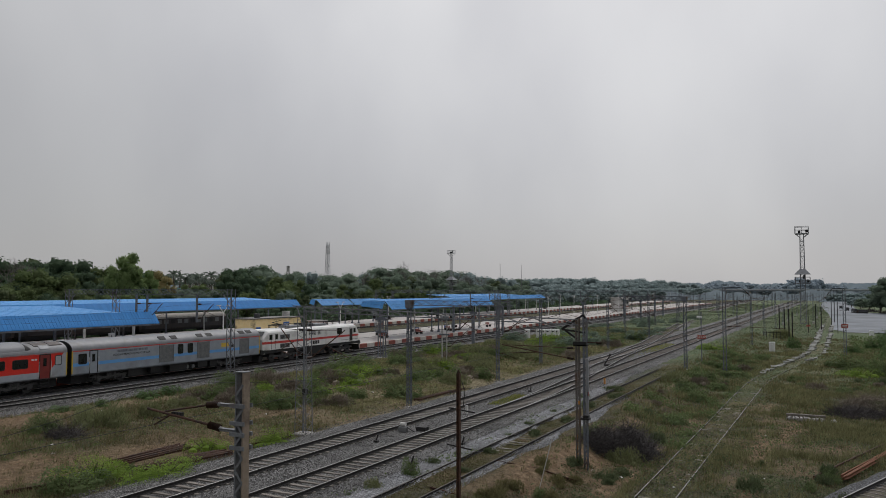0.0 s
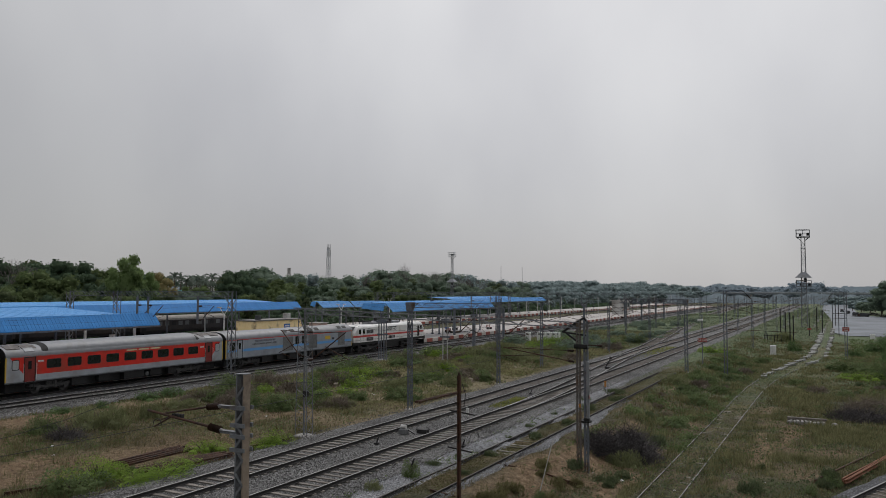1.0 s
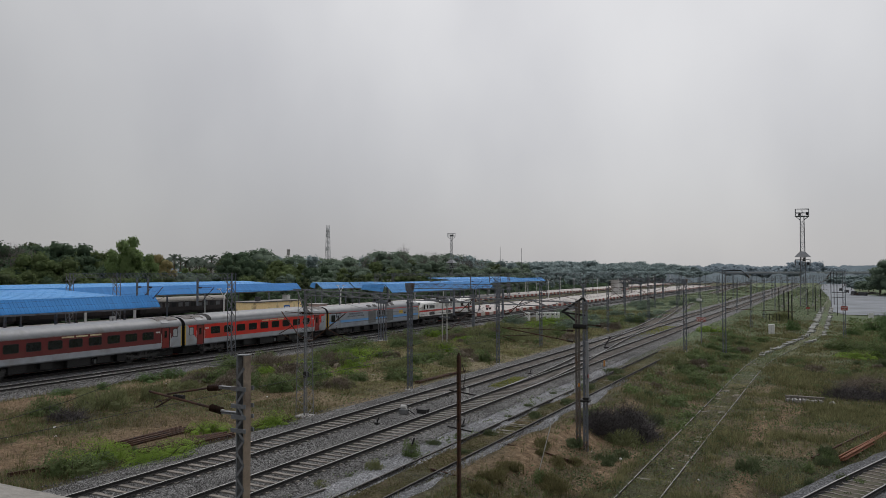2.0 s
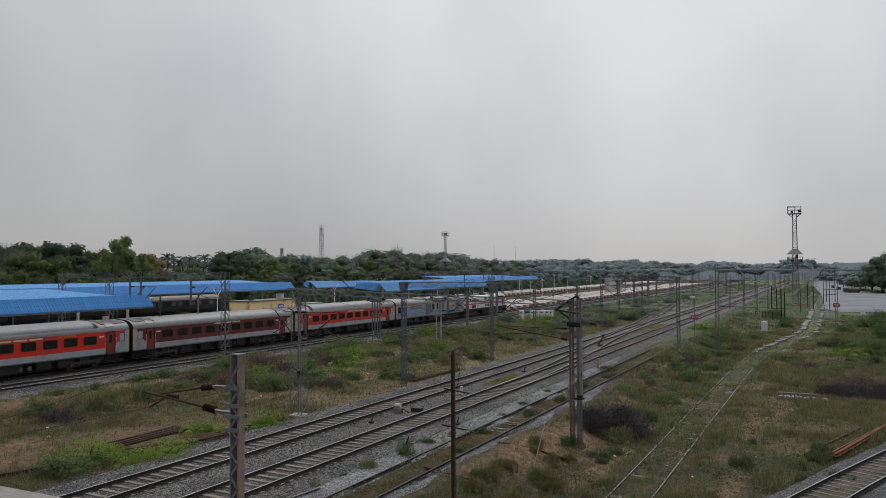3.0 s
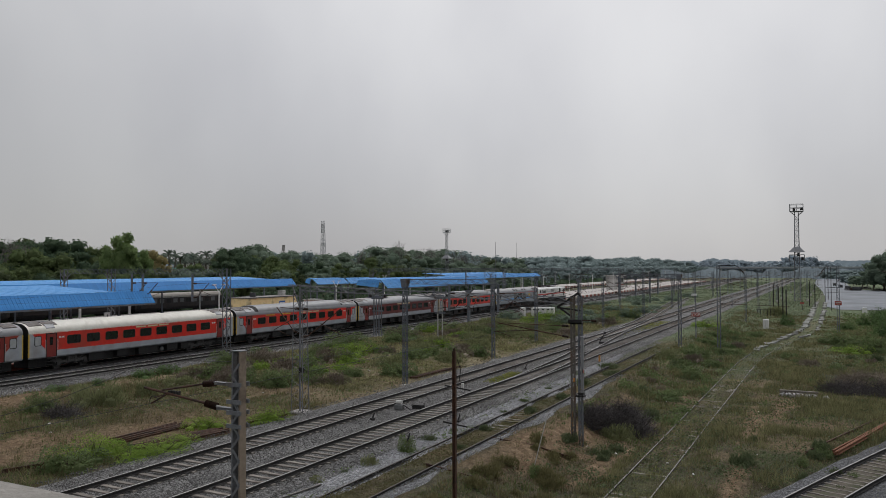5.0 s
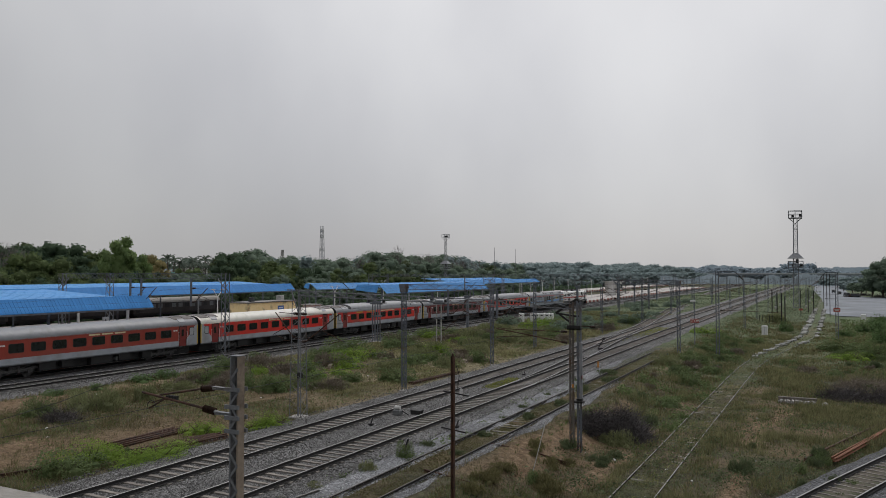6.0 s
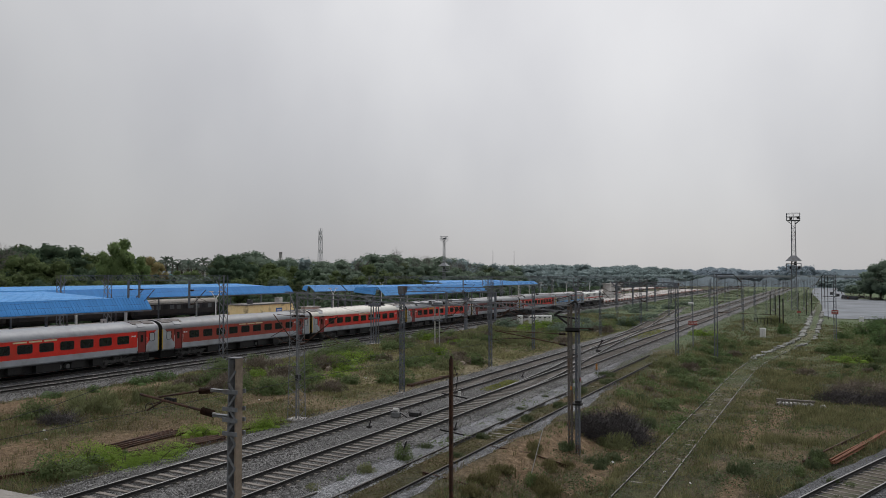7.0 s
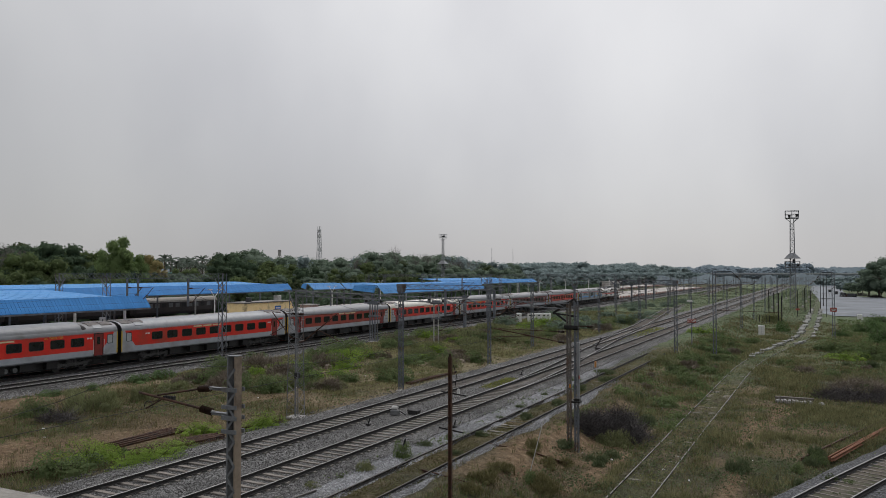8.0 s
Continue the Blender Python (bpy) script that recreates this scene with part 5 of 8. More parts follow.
def front_mast():
    """The heavy double-channel mast close to the bridge, with its bracket arm over the siding."""
    t = thing("line_mast", "heavy riveted double-channel mast close to the bridge", "mast", (-13.2, 14.7, GZ), "overhead line masts")
    h = 6.8
    for sx in (-1, 1):
        x = sx * 0.135
        s = Shape().box(x - 0.006, x + 0.006, -0.11, 0.11, 0, h)
        for sy in (-1, 1):
            s.box(min(x, x - sx * 0.04), max(x, x - sx * 0.04), sy * 0.11 - 0.006, sy * 0.11 + 0.006, 0, h)
        part("channel", s, TAN_STEEL if sx > 0 else STEEL, t)
    for sy in (-1, 1):
        z, k = 0.2, 0
        while z < h - 0.4:
            a = 0.12 if k % 2 else -0.12
            part("lacing_bar", Shape().bar((a, sy * 0.122, z), (-a, sy * 0.122, z + 0.3), 0.014, 0.06), STEEL, t)
            z += 0.3
            k += 1
    for z in (5.98, 5.55, 5.28, 4.95):
        for sy in (-1, 1):
            part("clamp", Shape().box(-0.26, 0.2, sy * 0.15 - 0.02, sy * 0.15 + 0.02, z - 0.05, z + 0.05), STEEL, t)
    part("cap", Shape().box(-0.15, 0.15, -0.12, 0.12, h, h + 0.02), STEEL, t)
    for z, out in ((5.95, 0.62), (5.33, 0.55)):
        part("bracket", Shape().box(-0.16 - out, -0.14, -0.035, 0.035, z - 0.035, z + 0.035).box(-0.16 - out, -0.14, -0.07, 0.07, z + 0.03, z + 0.042), STEEL, t)
    insulator(t, (-0.78, 0, 5.95), (-1.2, 0, 5.9), 0.09)
    insulator(t, (-0.72, 0, 5.36), (-1.12, 0, 5.42), 0.1)
    for p, q in (((-0.66, 0, 5.95), (-0.80, 0, 5.95)), ((-0.60, 0, 5.36), (-0.76, 0, 5.365))):
        part("end_cap", Shape().tube(p, q, 0.035, 8, 0.05), CONCRETE, t, "pale insulator end cap")
    part("stay_tube", Shape().tube((-1.2, 0, 5.9), (-2.75, 0.1, 5.62), 0.026, 8), RUST, t)
    part("bracket_tube", Shape().tube((-1.12, 0, 5.42), (-3.35, 0.05, 5.66), 0.034, 8), RUST, t)
    part("register_tube", Shape().tube((-2.5, 0.05, 5.55), (-3.1, 0.05, 5.25), 0.022, 8).tube((-2.75, 0.3, 5.5), (-3.6, 0.6, 5.28), 0.016, 6), RUST, t)
    s = Shape()
    for k in range(6):
        a, b = radians(30 * k), radians(30 * k + 30)
        s.tube((-3.0 + 0.16 * math.cos(a), 0.05, 5.3 + 0.16 * math.sin(a)), (-3.0 + 0.16 * math.cos(b), 0.05, 5.3 + 0.16 * math.sin(b)), 0.012, 5)
    part("jumper_loop", s, DARKSTEEL, t)
    for k in range(4):
        part("wire_clip", Shape().box(-2.45 + 0.1 * k, -2.4 + 0.1 * k, 0.02, 0.12, 5.52, 5.64), DARKSTEEL, t)
    part("foot", Shape().box(-0.5, 0.5, -0.5, 0.5, -0.4, 0.1, c=0.06), CONCRETE, t)


front_mast()


def bracket_pole(x, y, h, arm, label, board=None):
    """A twin-pole mast with a short hooked arm at the top."""
    t = thing("line_mast", label, "mast", (x, y, LOW), "overhead line masts")
    for dx in (-0.16, 0.16):
        part("pole", Shape().box(dx - 0.05, dx + 0.05, -0.06, 0.06, 0, h), BLUESTEEL, t)
    s = Shape()
    for k in range(int(h / 0.5)):
        a = 0.16 if k % 2 else -0.16
        s.bar((a, 0.07, 0.3 + 0.5 * k), (-a, 0.07, 0.75 + 0.5 * k), 0.012, 0.05)
    part("lacing", s, BLUESTEEL, t, kind="stuff")
    part("arm", Shape().bar((0, 0, h - 0.05), (arm, 0, h - 0.05), 0.1).bar((arm, 0, h - 0.05), (arm * 1.25, 0, h - 0.5), 0.06), DARKSTEEL, t)
    insulator(t, (arm * 1.25, 0, h - 0.5), (arm * 1.45, 0, h - 0.95), 0.1)
    part("foot", Shape().box(-0.4, 0.4, -0.3, 0.3, -0.4, 0.1, c=0.05), CONCRETE, t)
    return t


f = bracket_pole(-11.4, 92.0, 9.9, 1.9, "tall rust-streaked twin-pole mast with a hooked arm")
part("lower_arm", Shape().tube((0.2, 0, 5.5), (7.3, 0.5, 5.3), 0.03, 6), RUST, f)
insulator(f, (0.25, 0, 5.5), (0.8, 0.05, 5.49), 0.09)
insulator(f, (0.25, 0, 6.5), (0.9, 0.05, 6.8), 0.08)
g = bracket_pole(1.0, 126.3, 9.8, -1.5, "twin-pole mast with hanging cables and a red board")
for x, z in ((-1.7, 4.4), (-1.3, 4.8), (-0.9, 3.2)):
    part("cable", Shape().tube((x, 0.1, z), (x, 0.1, 9.6), 0.045, 6), DARKSTEEL, g)
for z in (5.9, 6.6):
    part("arm", Shape().tube((-1.6, 0.1, z), (0, 0, z), 0.04, 6), DARKSTEEL, g)
b = part("board", Shape().box(-0.45, 0.45, -0.16, -0.11, 4.0, 4.6), RED_SIGN, g, "faded red warning board")
part("letter_bars", Shape().box(-0.33, 0.33, -0.175, -0.162, 4.34, 4.42).box(-0.25, 0.25, -0.175, -0.162, 4.14, 4.22), WHITE_WALL, b)


def platform_portal(y, legs, z, label, drops=()):
    """A long lattice gantry over the main lines and the near platform."""
    t = thing("overhead_gantry", label, "gantry", (0, y, 0), "gantries over the station lines")
    truss(t, (legs[0], 0, z), (legs[-1], 0, z), 0.5, 0.5, 0.6, BLUESTEEL, "beam", 0.034)
    for i, x in enumerate(legs):
        z0 = GZ if x > -60 else PF
        for sx in (-0.28, 0.28):
            for sy in (-0.25, 0.25):
                part("leg", Shape().bar((x + sx, sy, z0), (x + sx, sy, z + 0.3), 0.05), BLUESTEEL, t)
        s = Shape()
        h, k = z0 + 0.2, 0
        while h < z - 0.7:
            a = 1 if k % 2 else -1
            for sy in (-0.25, 0.25):
                s.bar((x + a * 0.28, sy, h), (x - a * 0.28, sy, h + 0.6), 0.035)
            for sx in (-0.28, 0.28):
                s.bar((x + sx, a * 0.25, h), (x + sx, -a * 0.25, h + 0.6), 0.035)
            h += 0.6
            k += 1
        part("lacing", s, STEEL, t, kind="stuff")
        d = 1 if i == 0 else -1
        part("knee_brace", Shape().bar((x, 0, z - 1.2), (x + d * 1.0, 0, z - 0.3), 0.07), STEEL, t)
    for x in drops:
        part("drop_post", Shape().box(x - 0.08, x + 0.08, -0.08, 0.08, z - 3.0, z - 0.3), BLUESTEEL, t)
        cantilever(t, (x + 0.1, 0, 0), 1, 1.8, z - 1.2, z - 2.6, 5.5)
    return t


platform_portal(56.6, (-76.2, -68.6, -52.4), 8.05, "long lattice gantry over the station lines", (-65.5, -63.9, -56.9))
platform_portal(121.0, (-76.5, -52.0), 7.9, "lattice gantry farther along the station lines", (-65.0, -57.0))
platform_portal(186.0, (-112.0, -76.5, -46.0), 7.7, "far lattice gantry over the station lines", (-82.0, -57.0))
platform_portal(262.0, (-112.0, -46.0), 7.6, "far lattice gantry over the yard", (-57.0,))


def tee_mast(x, y, h, w, label, legs=2):
    """A stout post with a broad cross-head that carries insulators."""
    t = thing("equipment_mast", label, "mast", (x, y, GZ), "equipment masts by the lines")
    for sx in ((-0.3, 0.3) if legs == 2 else (-0.55, -0.2, 0.2, 0.55)):
        part("leg", Shape().box(sx - 0.055, sx + 0.055, -0.055, 0.055, 0, h - 0.3), CONCRETE if legs == 2 else BLUESTEEL, t)
    part("cross_head", Shape().box(-w / 2, w / 2, -0.2, 0.2, h - 0.26, h - 0.14).box(-w * 0.3, w * 0.3, -0.15, 0.15, h - 0.4, h - 0.26).box(-w * 0.2, w * 0.2, -0.2, 0.2, h - 0.14, h + 0.05), BLUESTEEL, t)
    part("tie_plate", Shape().box(-w * 0.27, w * 0.27, -0.08, 0.08, h * 0.62, h * 0.62 + 0.18), BLUESTEEL, t)
    for sx in (-0.38, 0.38):
        part("equipment_box", Shape().box(sx * w - 0.14, sx * w + 0.14, -0.15, 0.15, h - 0.14, h + 0.2, c=0.03), DARKSTEEL, t)
    part("foot", Shape().box(-0.8, 0.8, -0.4, 0.4, -0.4, 0.12, c=0.05), CONCRETE, t)
    return t


tee_mast(-51.5, 82.9, 5.2, 2.9, "four-legged grey transformer trestle beside the loop line", 4)
q = tee_mast(-40.4, 78.7, 5.6, 2.4, "whitewashed twin post with a broad cross-head")
cantilever(q, (0.3, 0, 0), 1, 2.6, 4.2, 2.2, 2.0)
for x, y, h in ((-51.2, 109.7, 5.2), (-45.8, 202.3, 5.8), (-48.5, 160.0, 6.0), (-47.5, 240.0, 6.0)):
    t = thing("equipment_mast", "grey box-section post with a broad head by the loop line", "mast", (x, y, GZ), "equipment masts by the lines")
    part("post", Shape().box(-0.2, 0.2, -0.2, 0.2, 0, h), BLUESTEEL, t)
    part("head", Shape().loft([[(-0.22, -0.22, h - 0.5), (0.22, -0.22, h - 0.5), (0.22, 0.22, h - 0.5), (-0.22, 0.22, h - 0.5)], [(-0.75, -0.25, h), (0.75, -0.25, h), (0.75, 0.25, h), (-0.75, 0.25, h)]]), BLUESTEEL, t)
    cantilever(t, (-0.2, 0, 0), -1, 2.6, h - 0.8, h - 2.6, h - 2.6)
    cantilever(t, (0.2, 0, 0), 1, 1.2, h - 1.0, h - 2.9, h - 3.0)

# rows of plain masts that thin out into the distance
MAST = lattice_mast(-46.5, 290.0, GZ, 7.4, 0.28, 0.2, "plain lattice mast far down the yard", step=0.8, material=mat("far_mast_steel", (0.11, 0.122, 0.14), (0.17, 0.182, 0.20), 4, 0.6, 0.1, 0.1, 40))
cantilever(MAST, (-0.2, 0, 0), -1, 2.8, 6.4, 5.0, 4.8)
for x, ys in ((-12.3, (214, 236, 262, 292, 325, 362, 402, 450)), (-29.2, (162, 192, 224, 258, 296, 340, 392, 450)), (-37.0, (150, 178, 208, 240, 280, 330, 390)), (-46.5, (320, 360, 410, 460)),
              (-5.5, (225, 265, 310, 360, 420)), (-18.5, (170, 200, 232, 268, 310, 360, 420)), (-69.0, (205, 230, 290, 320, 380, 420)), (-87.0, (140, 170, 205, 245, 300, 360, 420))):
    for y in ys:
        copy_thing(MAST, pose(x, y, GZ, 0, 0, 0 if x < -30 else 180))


def wire(points, r, label, name="overhead_wire"):
    c = bpy.data.curves.new(name, "CURVE")
    c.dimensions, c.bevel_depth, c.bevel_resolution = "3D", r, 1
    s = c.splines.new("POLY")
    s.points.add(len(points) - 1)
    for p, q in zip(s.points, points):
        p.co = (*q, 1)
    c.materials.append(DARKSTEEL)
    return tagged(new(name, c), label, "wire")


for x, z, spans in ((T1, 5.5, (36, 50, 67, 84, 108, 134, 165, 200, 260, 345)), (T2, 5.5, (36, 50, 86, 129, 158, 185, 262, 345)), (T3, 4.78, (4, 14.8, 36.0, 62)), (LOOP_X, 5.5, (56.6, 82, 110, 160, 202, 262, 345)), (TRAIN_X, 5.55, (10, 56.6, 121, 186, 262, 345, 440))):
    wire([(x, a, z) for a in spans], 0.008, "contact wire along the track")
    sag = []
    for a, b in zip(spans, spans[1:]):
        sag += [(x, a + (b - a) * k / 8, z + 0.35 + 0.85 * (2 * k / 8 - 1) ** 2) for k in range(8)]
    wire(sag + [(x, spans[-1], z + 1.2)], 0.007, "sagging carrier wire above the contact wire")

# ---- trees ----


def crown_mesh(name, rnd, w, h, z0, material, lobes=26, leaves=2400, size=0.5):
    """A crown of many overlapping boughs of uneven size: ragged foliage masses with leaf sprays over and beyond their skin."""
    v, f = [], []
    masses = [(0.0, 0.0, z0 + h * 0.42, w * 0.5, h * 0.34)]
    lean = rnd.uniform(0, 6.28)
    for c in range(lobes):
        a, u = c * 2.4 + rnd.uniform(-0.6, 0.6), (c + 0.5) / lobes * 1.75 - 0.85
        out = math.sqrt(max(0.06, 1 - u * u)) * w * rnd.uniform(0.5, 0.86) * (1 + 0.18 * math.cos(a - lean))
        r = w * rnd.uniform(0.15, 0.33)
        masses.append((out * math.cos(a), out * math.sin(a), z0 + h * (0.47 + 0.42 * u) + rnd.uniform(-0.5, 0.5), r, r * rnd.uniform(0.7, 1.1)))
    for cx, cy, cz, r, rz in masses:
        k, rows, cols = len(v), 5, 8
        for j in range(1, rows):
            t = math.pi * j / rows
            for i in range(cols):
                p = 2 * math.pi * (i + 0.5 * (j % 2)) / cols
                d = Vector((math.sin(t) * math.cos(p), math.sin(t) * math.sin(p), math.cos(t)))
                q = 0.82 * (1 + 0.35 * noise.noise((Vector((cx, cy, cz)) + d * r) * 0.9) + rnd.uniform(-0.16, 0.16))
                v.append((cx + d.x * r * q, cy + d.y * r * q, cz + d.z * rz * q))
        v += [(cx, cy, cz + rz * 0.8), (cx, cy, cz - rz * 0.7)]
        for j in range(rows - 2):
            for i in range(cols):
                o = k + j * cols
                f.append((o + i, o + cols + i, o + cols + (i + 1) % cols, o + (i + 1) % cols))
        for i in range(cols):
            f.append((k + i, k + (i + 1) % cols, k + cols * (rows - 1)))
            f.append((k + cols * (rows - 2) + (i + 1) % cols, k + cols * (rows - 2) + i, k + cols * (rows - 1) + 1))
    core = len(f)
    for cx, cy, cz, r, rz in rnd.choices(masses, [m[3] ** 1.6 for m in masses], k=leaves):
        d = Vector((rnd.gauss(0, 1), rnd.gauss(0, 1), rnd.gauss(0.2, 1))).normalized()
        g = rnd.uniform(0.72, 0.95) + abs(rnd.gauss(0, 0.16))
        p = Vector((cx + d.x * r * g, cy + d.y * r * g, cz + d.z * rz * g))
        s = size * rnd.uniform(0.4, 1.3)
        q = (d + Vector((rnd.uniform(-1, 1), rnd.uniform(-1, 1), rnd.uniform(-0.6, 1.0)))).to_track_quat("Z", "Y").to_matrix() @ Matrix.Rotation(rnd.uniform(0, 6.3), 3, "Z")
        k = len(v)
        v += [tuple(p + q @ Vector(o)) for o in ((-s * 0.5, 0, 0), (0, -s * 0.34, s * 0.12), (s * 0.5, 0, 0), (0, s * 0.34, s * 0.12))]
        f.append((k, k + 1, k + 2, k + 3))
    me = bpy.data.meshes.new(name)
    me.from_pydata(v, [], f)
    me.polygons.foreach_set("use_smooth", [True] * core + [False] * leaves)
    me.materials.append(material)
    return me


def trunk_mesh(rnd, h, r, spread):
    s = Shape()
    p, top = Vector((0, 0, -0.6)), Vector((rnd.uniform(-0.4, 0.4), rnd.uniform(-0.4, 0.4), h * 0.45))
    s.tube(p, top, r, 8, r * 0.7)
    for k in range(6):
        a = k * 1.05 + rnd.uniform(-0.3, 0.3)
        q = top + Vector((math.cos(a) * spread * 0.5, math.sin(a) * spread * 0.5, h * rnd.uniform(0.15, 0.4)))
        s.tube(top, q, r * 0.5, 6, r * 0.22)
        for j in (-0.5, 0.5):
            s.tube(q, q + Vector((math.cos(a + j) * spread * 0.3, math.sin(a + j) * spread * 0.3, h * 0.14)), r * 0.22, 5, r * 0.08)
    return s


TREES = []
for i, (w, h, z0, m, cl, leaves, size, label) in enumerate((
        (5.2, 9.8, 1.6, LEAF_A, 28, 3000, 0.50, "broad dark green tree beyond the station"),
        (4.2, 9.0, 1.6, LEAF_B, 24, 2600, 0.48, "rounded mid-green tree beyond the station"),
        (6.0, 9.0, 1.8, LEAF_A, 32, 3200, 0.50, "wide spreading dark green tree beyond the station"),
        (3.6, 8.4, 1.6, LEAF_C, 22, 2600, 0.45, "olive-green tree with a loose crown beyond the station"),
        (4.6, 10.8, 1.6, LEAF_B, 26, 2800, 0.48, "tall leafy green tree beyond the station"),
        (3.9, 10.5, 2.2, LEAF_E, 30, 5600, 0.40, "pale yellow-green tree standing out from the woods"),
        (4.4, 5.2, 0.2, LEAF_A, 18, 1800, 0.45, "low dark green shrub tree behind the far platform"),
        (4.8, 9.6, 1.4, LEAF_HAZED, 26, 2400, 0.55, "rounded grey-green tree beyond the station, tinted for haze"),
        (5.6, 8.6, 1.0, LEAF_HAZED, 28, 2400, 0.55, "wide grey-green tree beyond the station, tinted for haze"),
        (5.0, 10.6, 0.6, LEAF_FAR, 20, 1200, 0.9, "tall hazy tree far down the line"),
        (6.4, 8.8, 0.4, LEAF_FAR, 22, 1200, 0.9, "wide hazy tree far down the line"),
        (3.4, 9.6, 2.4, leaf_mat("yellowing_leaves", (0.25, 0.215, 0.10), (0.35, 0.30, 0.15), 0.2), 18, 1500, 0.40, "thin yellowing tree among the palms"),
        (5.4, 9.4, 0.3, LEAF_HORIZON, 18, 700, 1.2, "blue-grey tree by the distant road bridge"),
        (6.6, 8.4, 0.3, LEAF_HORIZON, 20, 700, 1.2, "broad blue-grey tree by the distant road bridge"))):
    rnd = random.Random(40 + i)
    t = thing("tree", label, "tree", (0, 0, -0.5), "trees beyond the station")
    part("trunk", trunk_mesh(rnd, z0 + h * 0.5, 0.32, w), BARK, t)
    part("crown", crown_mesh("crown", rnd, w, h, z0, m, cl, leaves, size), m, t)
    TREES.append(t)


# how high the woods rise over the eye, by bearing to the left of the tracks (degrees)
SKYLINE_AT = (-2, 5.7, 9.5, 12.3, 15.1, 17.6, 20.0, 23.0, 24.7, 26.8, 28.5, 30.6, 32.8, 34.4, 37.7, 38.9, 41.0, 42.2, 43.4, 46.4, 47.6, 49.7, 51.6, 52.6, 54.9, 57.0, 60)
SKYLINE_UP = (0.33, 0.33, 0.55, 0.70, 0.66, 0.80, 0.72, 0.86, 1.15, 1.40, 1.25, 1.70, 1.30, 0.95, 1.15, 1.35, 1.78, 1.70, 0.55, 0.50, 1.20, 1.35, 1.50, 1.80, 2.20, 1.90, 1.8)
TREE_H = [max(v.co.z for o in t.children if o.name.startswith("crown") for v in o.data.vertices) for t in TREES]


def plant(kind, x, y, height, turn, wide=1.0):
    s = height / TREE_H[kind]
    ob = copy_thing(TREES[kind], pose(x, y, -0.5, 0, 0, turn))
    ob.scale = (s * wide, s * wide, s)
    return ob


rnd = random.Random(77)
for row, (lateral, part_h, count, start, stop) in enumerate(((-119, 0.36, 40, 57.5, 15), (-129, 0.64, 44, 57.5, 14), (-146, 0.86, 46, 57.5, 13), (-172, 1.0, 62, 57.5, 12))):
    for k in range(count):
        bearing = start + (stop - start) * (k + rnd.uniform(-0.3, 0.3)) / count
        x = lateral + rnd.uniform(-7, 7)
        y = -x / math.tan(radians(bearing))
        up = float(np.interp(bearing, SKYLINE_AT, SKYLINE_UP))
        palms = 43 < bearing < 47.5
        if palms and (row > 1 and rnd.random() < 0.6 or row == 3 and bearing < 44.4 or row == 2 and 45.9 < bearing < 46.5):
            continue
        top = 8.44 + math.hypot(x, y) * math.tan(radians(up)) + 0.5
        height = max(4.5, top * part_h * (rnd.uniform(0.80, 1.03) if row < 3 else rnd.uniform(0.93, 1.06)))
        if palms and row:
            height = min(height, rnd.uniform(5.4, 7.0))
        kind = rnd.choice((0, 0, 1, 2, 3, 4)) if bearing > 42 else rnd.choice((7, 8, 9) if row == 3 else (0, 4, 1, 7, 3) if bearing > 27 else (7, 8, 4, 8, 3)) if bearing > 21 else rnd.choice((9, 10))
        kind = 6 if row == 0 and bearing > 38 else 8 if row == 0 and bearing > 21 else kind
        plant(kind, x, y, height, rnd.uniform(0, 360), min(1.7, 0.9 + math.hypot(x, y) / 800))
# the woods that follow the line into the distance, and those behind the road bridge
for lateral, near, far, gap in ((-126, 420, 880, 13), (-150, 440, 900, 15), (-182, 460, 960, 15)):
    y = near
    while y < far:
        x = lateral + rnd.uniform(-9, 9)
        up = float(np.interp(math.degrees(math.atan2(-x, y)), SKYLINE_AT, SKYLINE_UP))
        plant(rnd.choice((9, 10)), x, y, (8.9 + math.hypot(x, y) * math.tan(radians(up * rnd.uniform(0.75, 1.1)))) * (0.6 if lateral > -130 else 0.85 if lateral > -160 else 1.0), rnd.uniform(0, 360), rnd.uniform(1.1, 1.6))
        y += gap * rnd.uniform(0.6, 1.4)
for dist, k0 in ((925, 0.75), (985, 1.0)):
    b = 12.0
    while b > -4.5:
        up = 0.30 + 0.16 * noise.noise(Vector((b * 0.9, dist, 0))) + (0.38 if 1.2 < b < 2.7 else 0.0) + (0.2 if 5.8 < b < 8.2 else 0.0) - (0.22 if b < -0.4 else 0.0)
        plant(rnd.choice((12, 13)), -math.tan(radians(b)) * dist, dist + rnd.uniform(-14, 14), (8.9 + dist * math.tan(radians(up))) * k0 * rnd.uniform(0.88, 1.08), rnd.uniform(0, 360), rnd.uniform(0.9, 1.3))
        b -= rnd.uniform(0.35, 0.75)
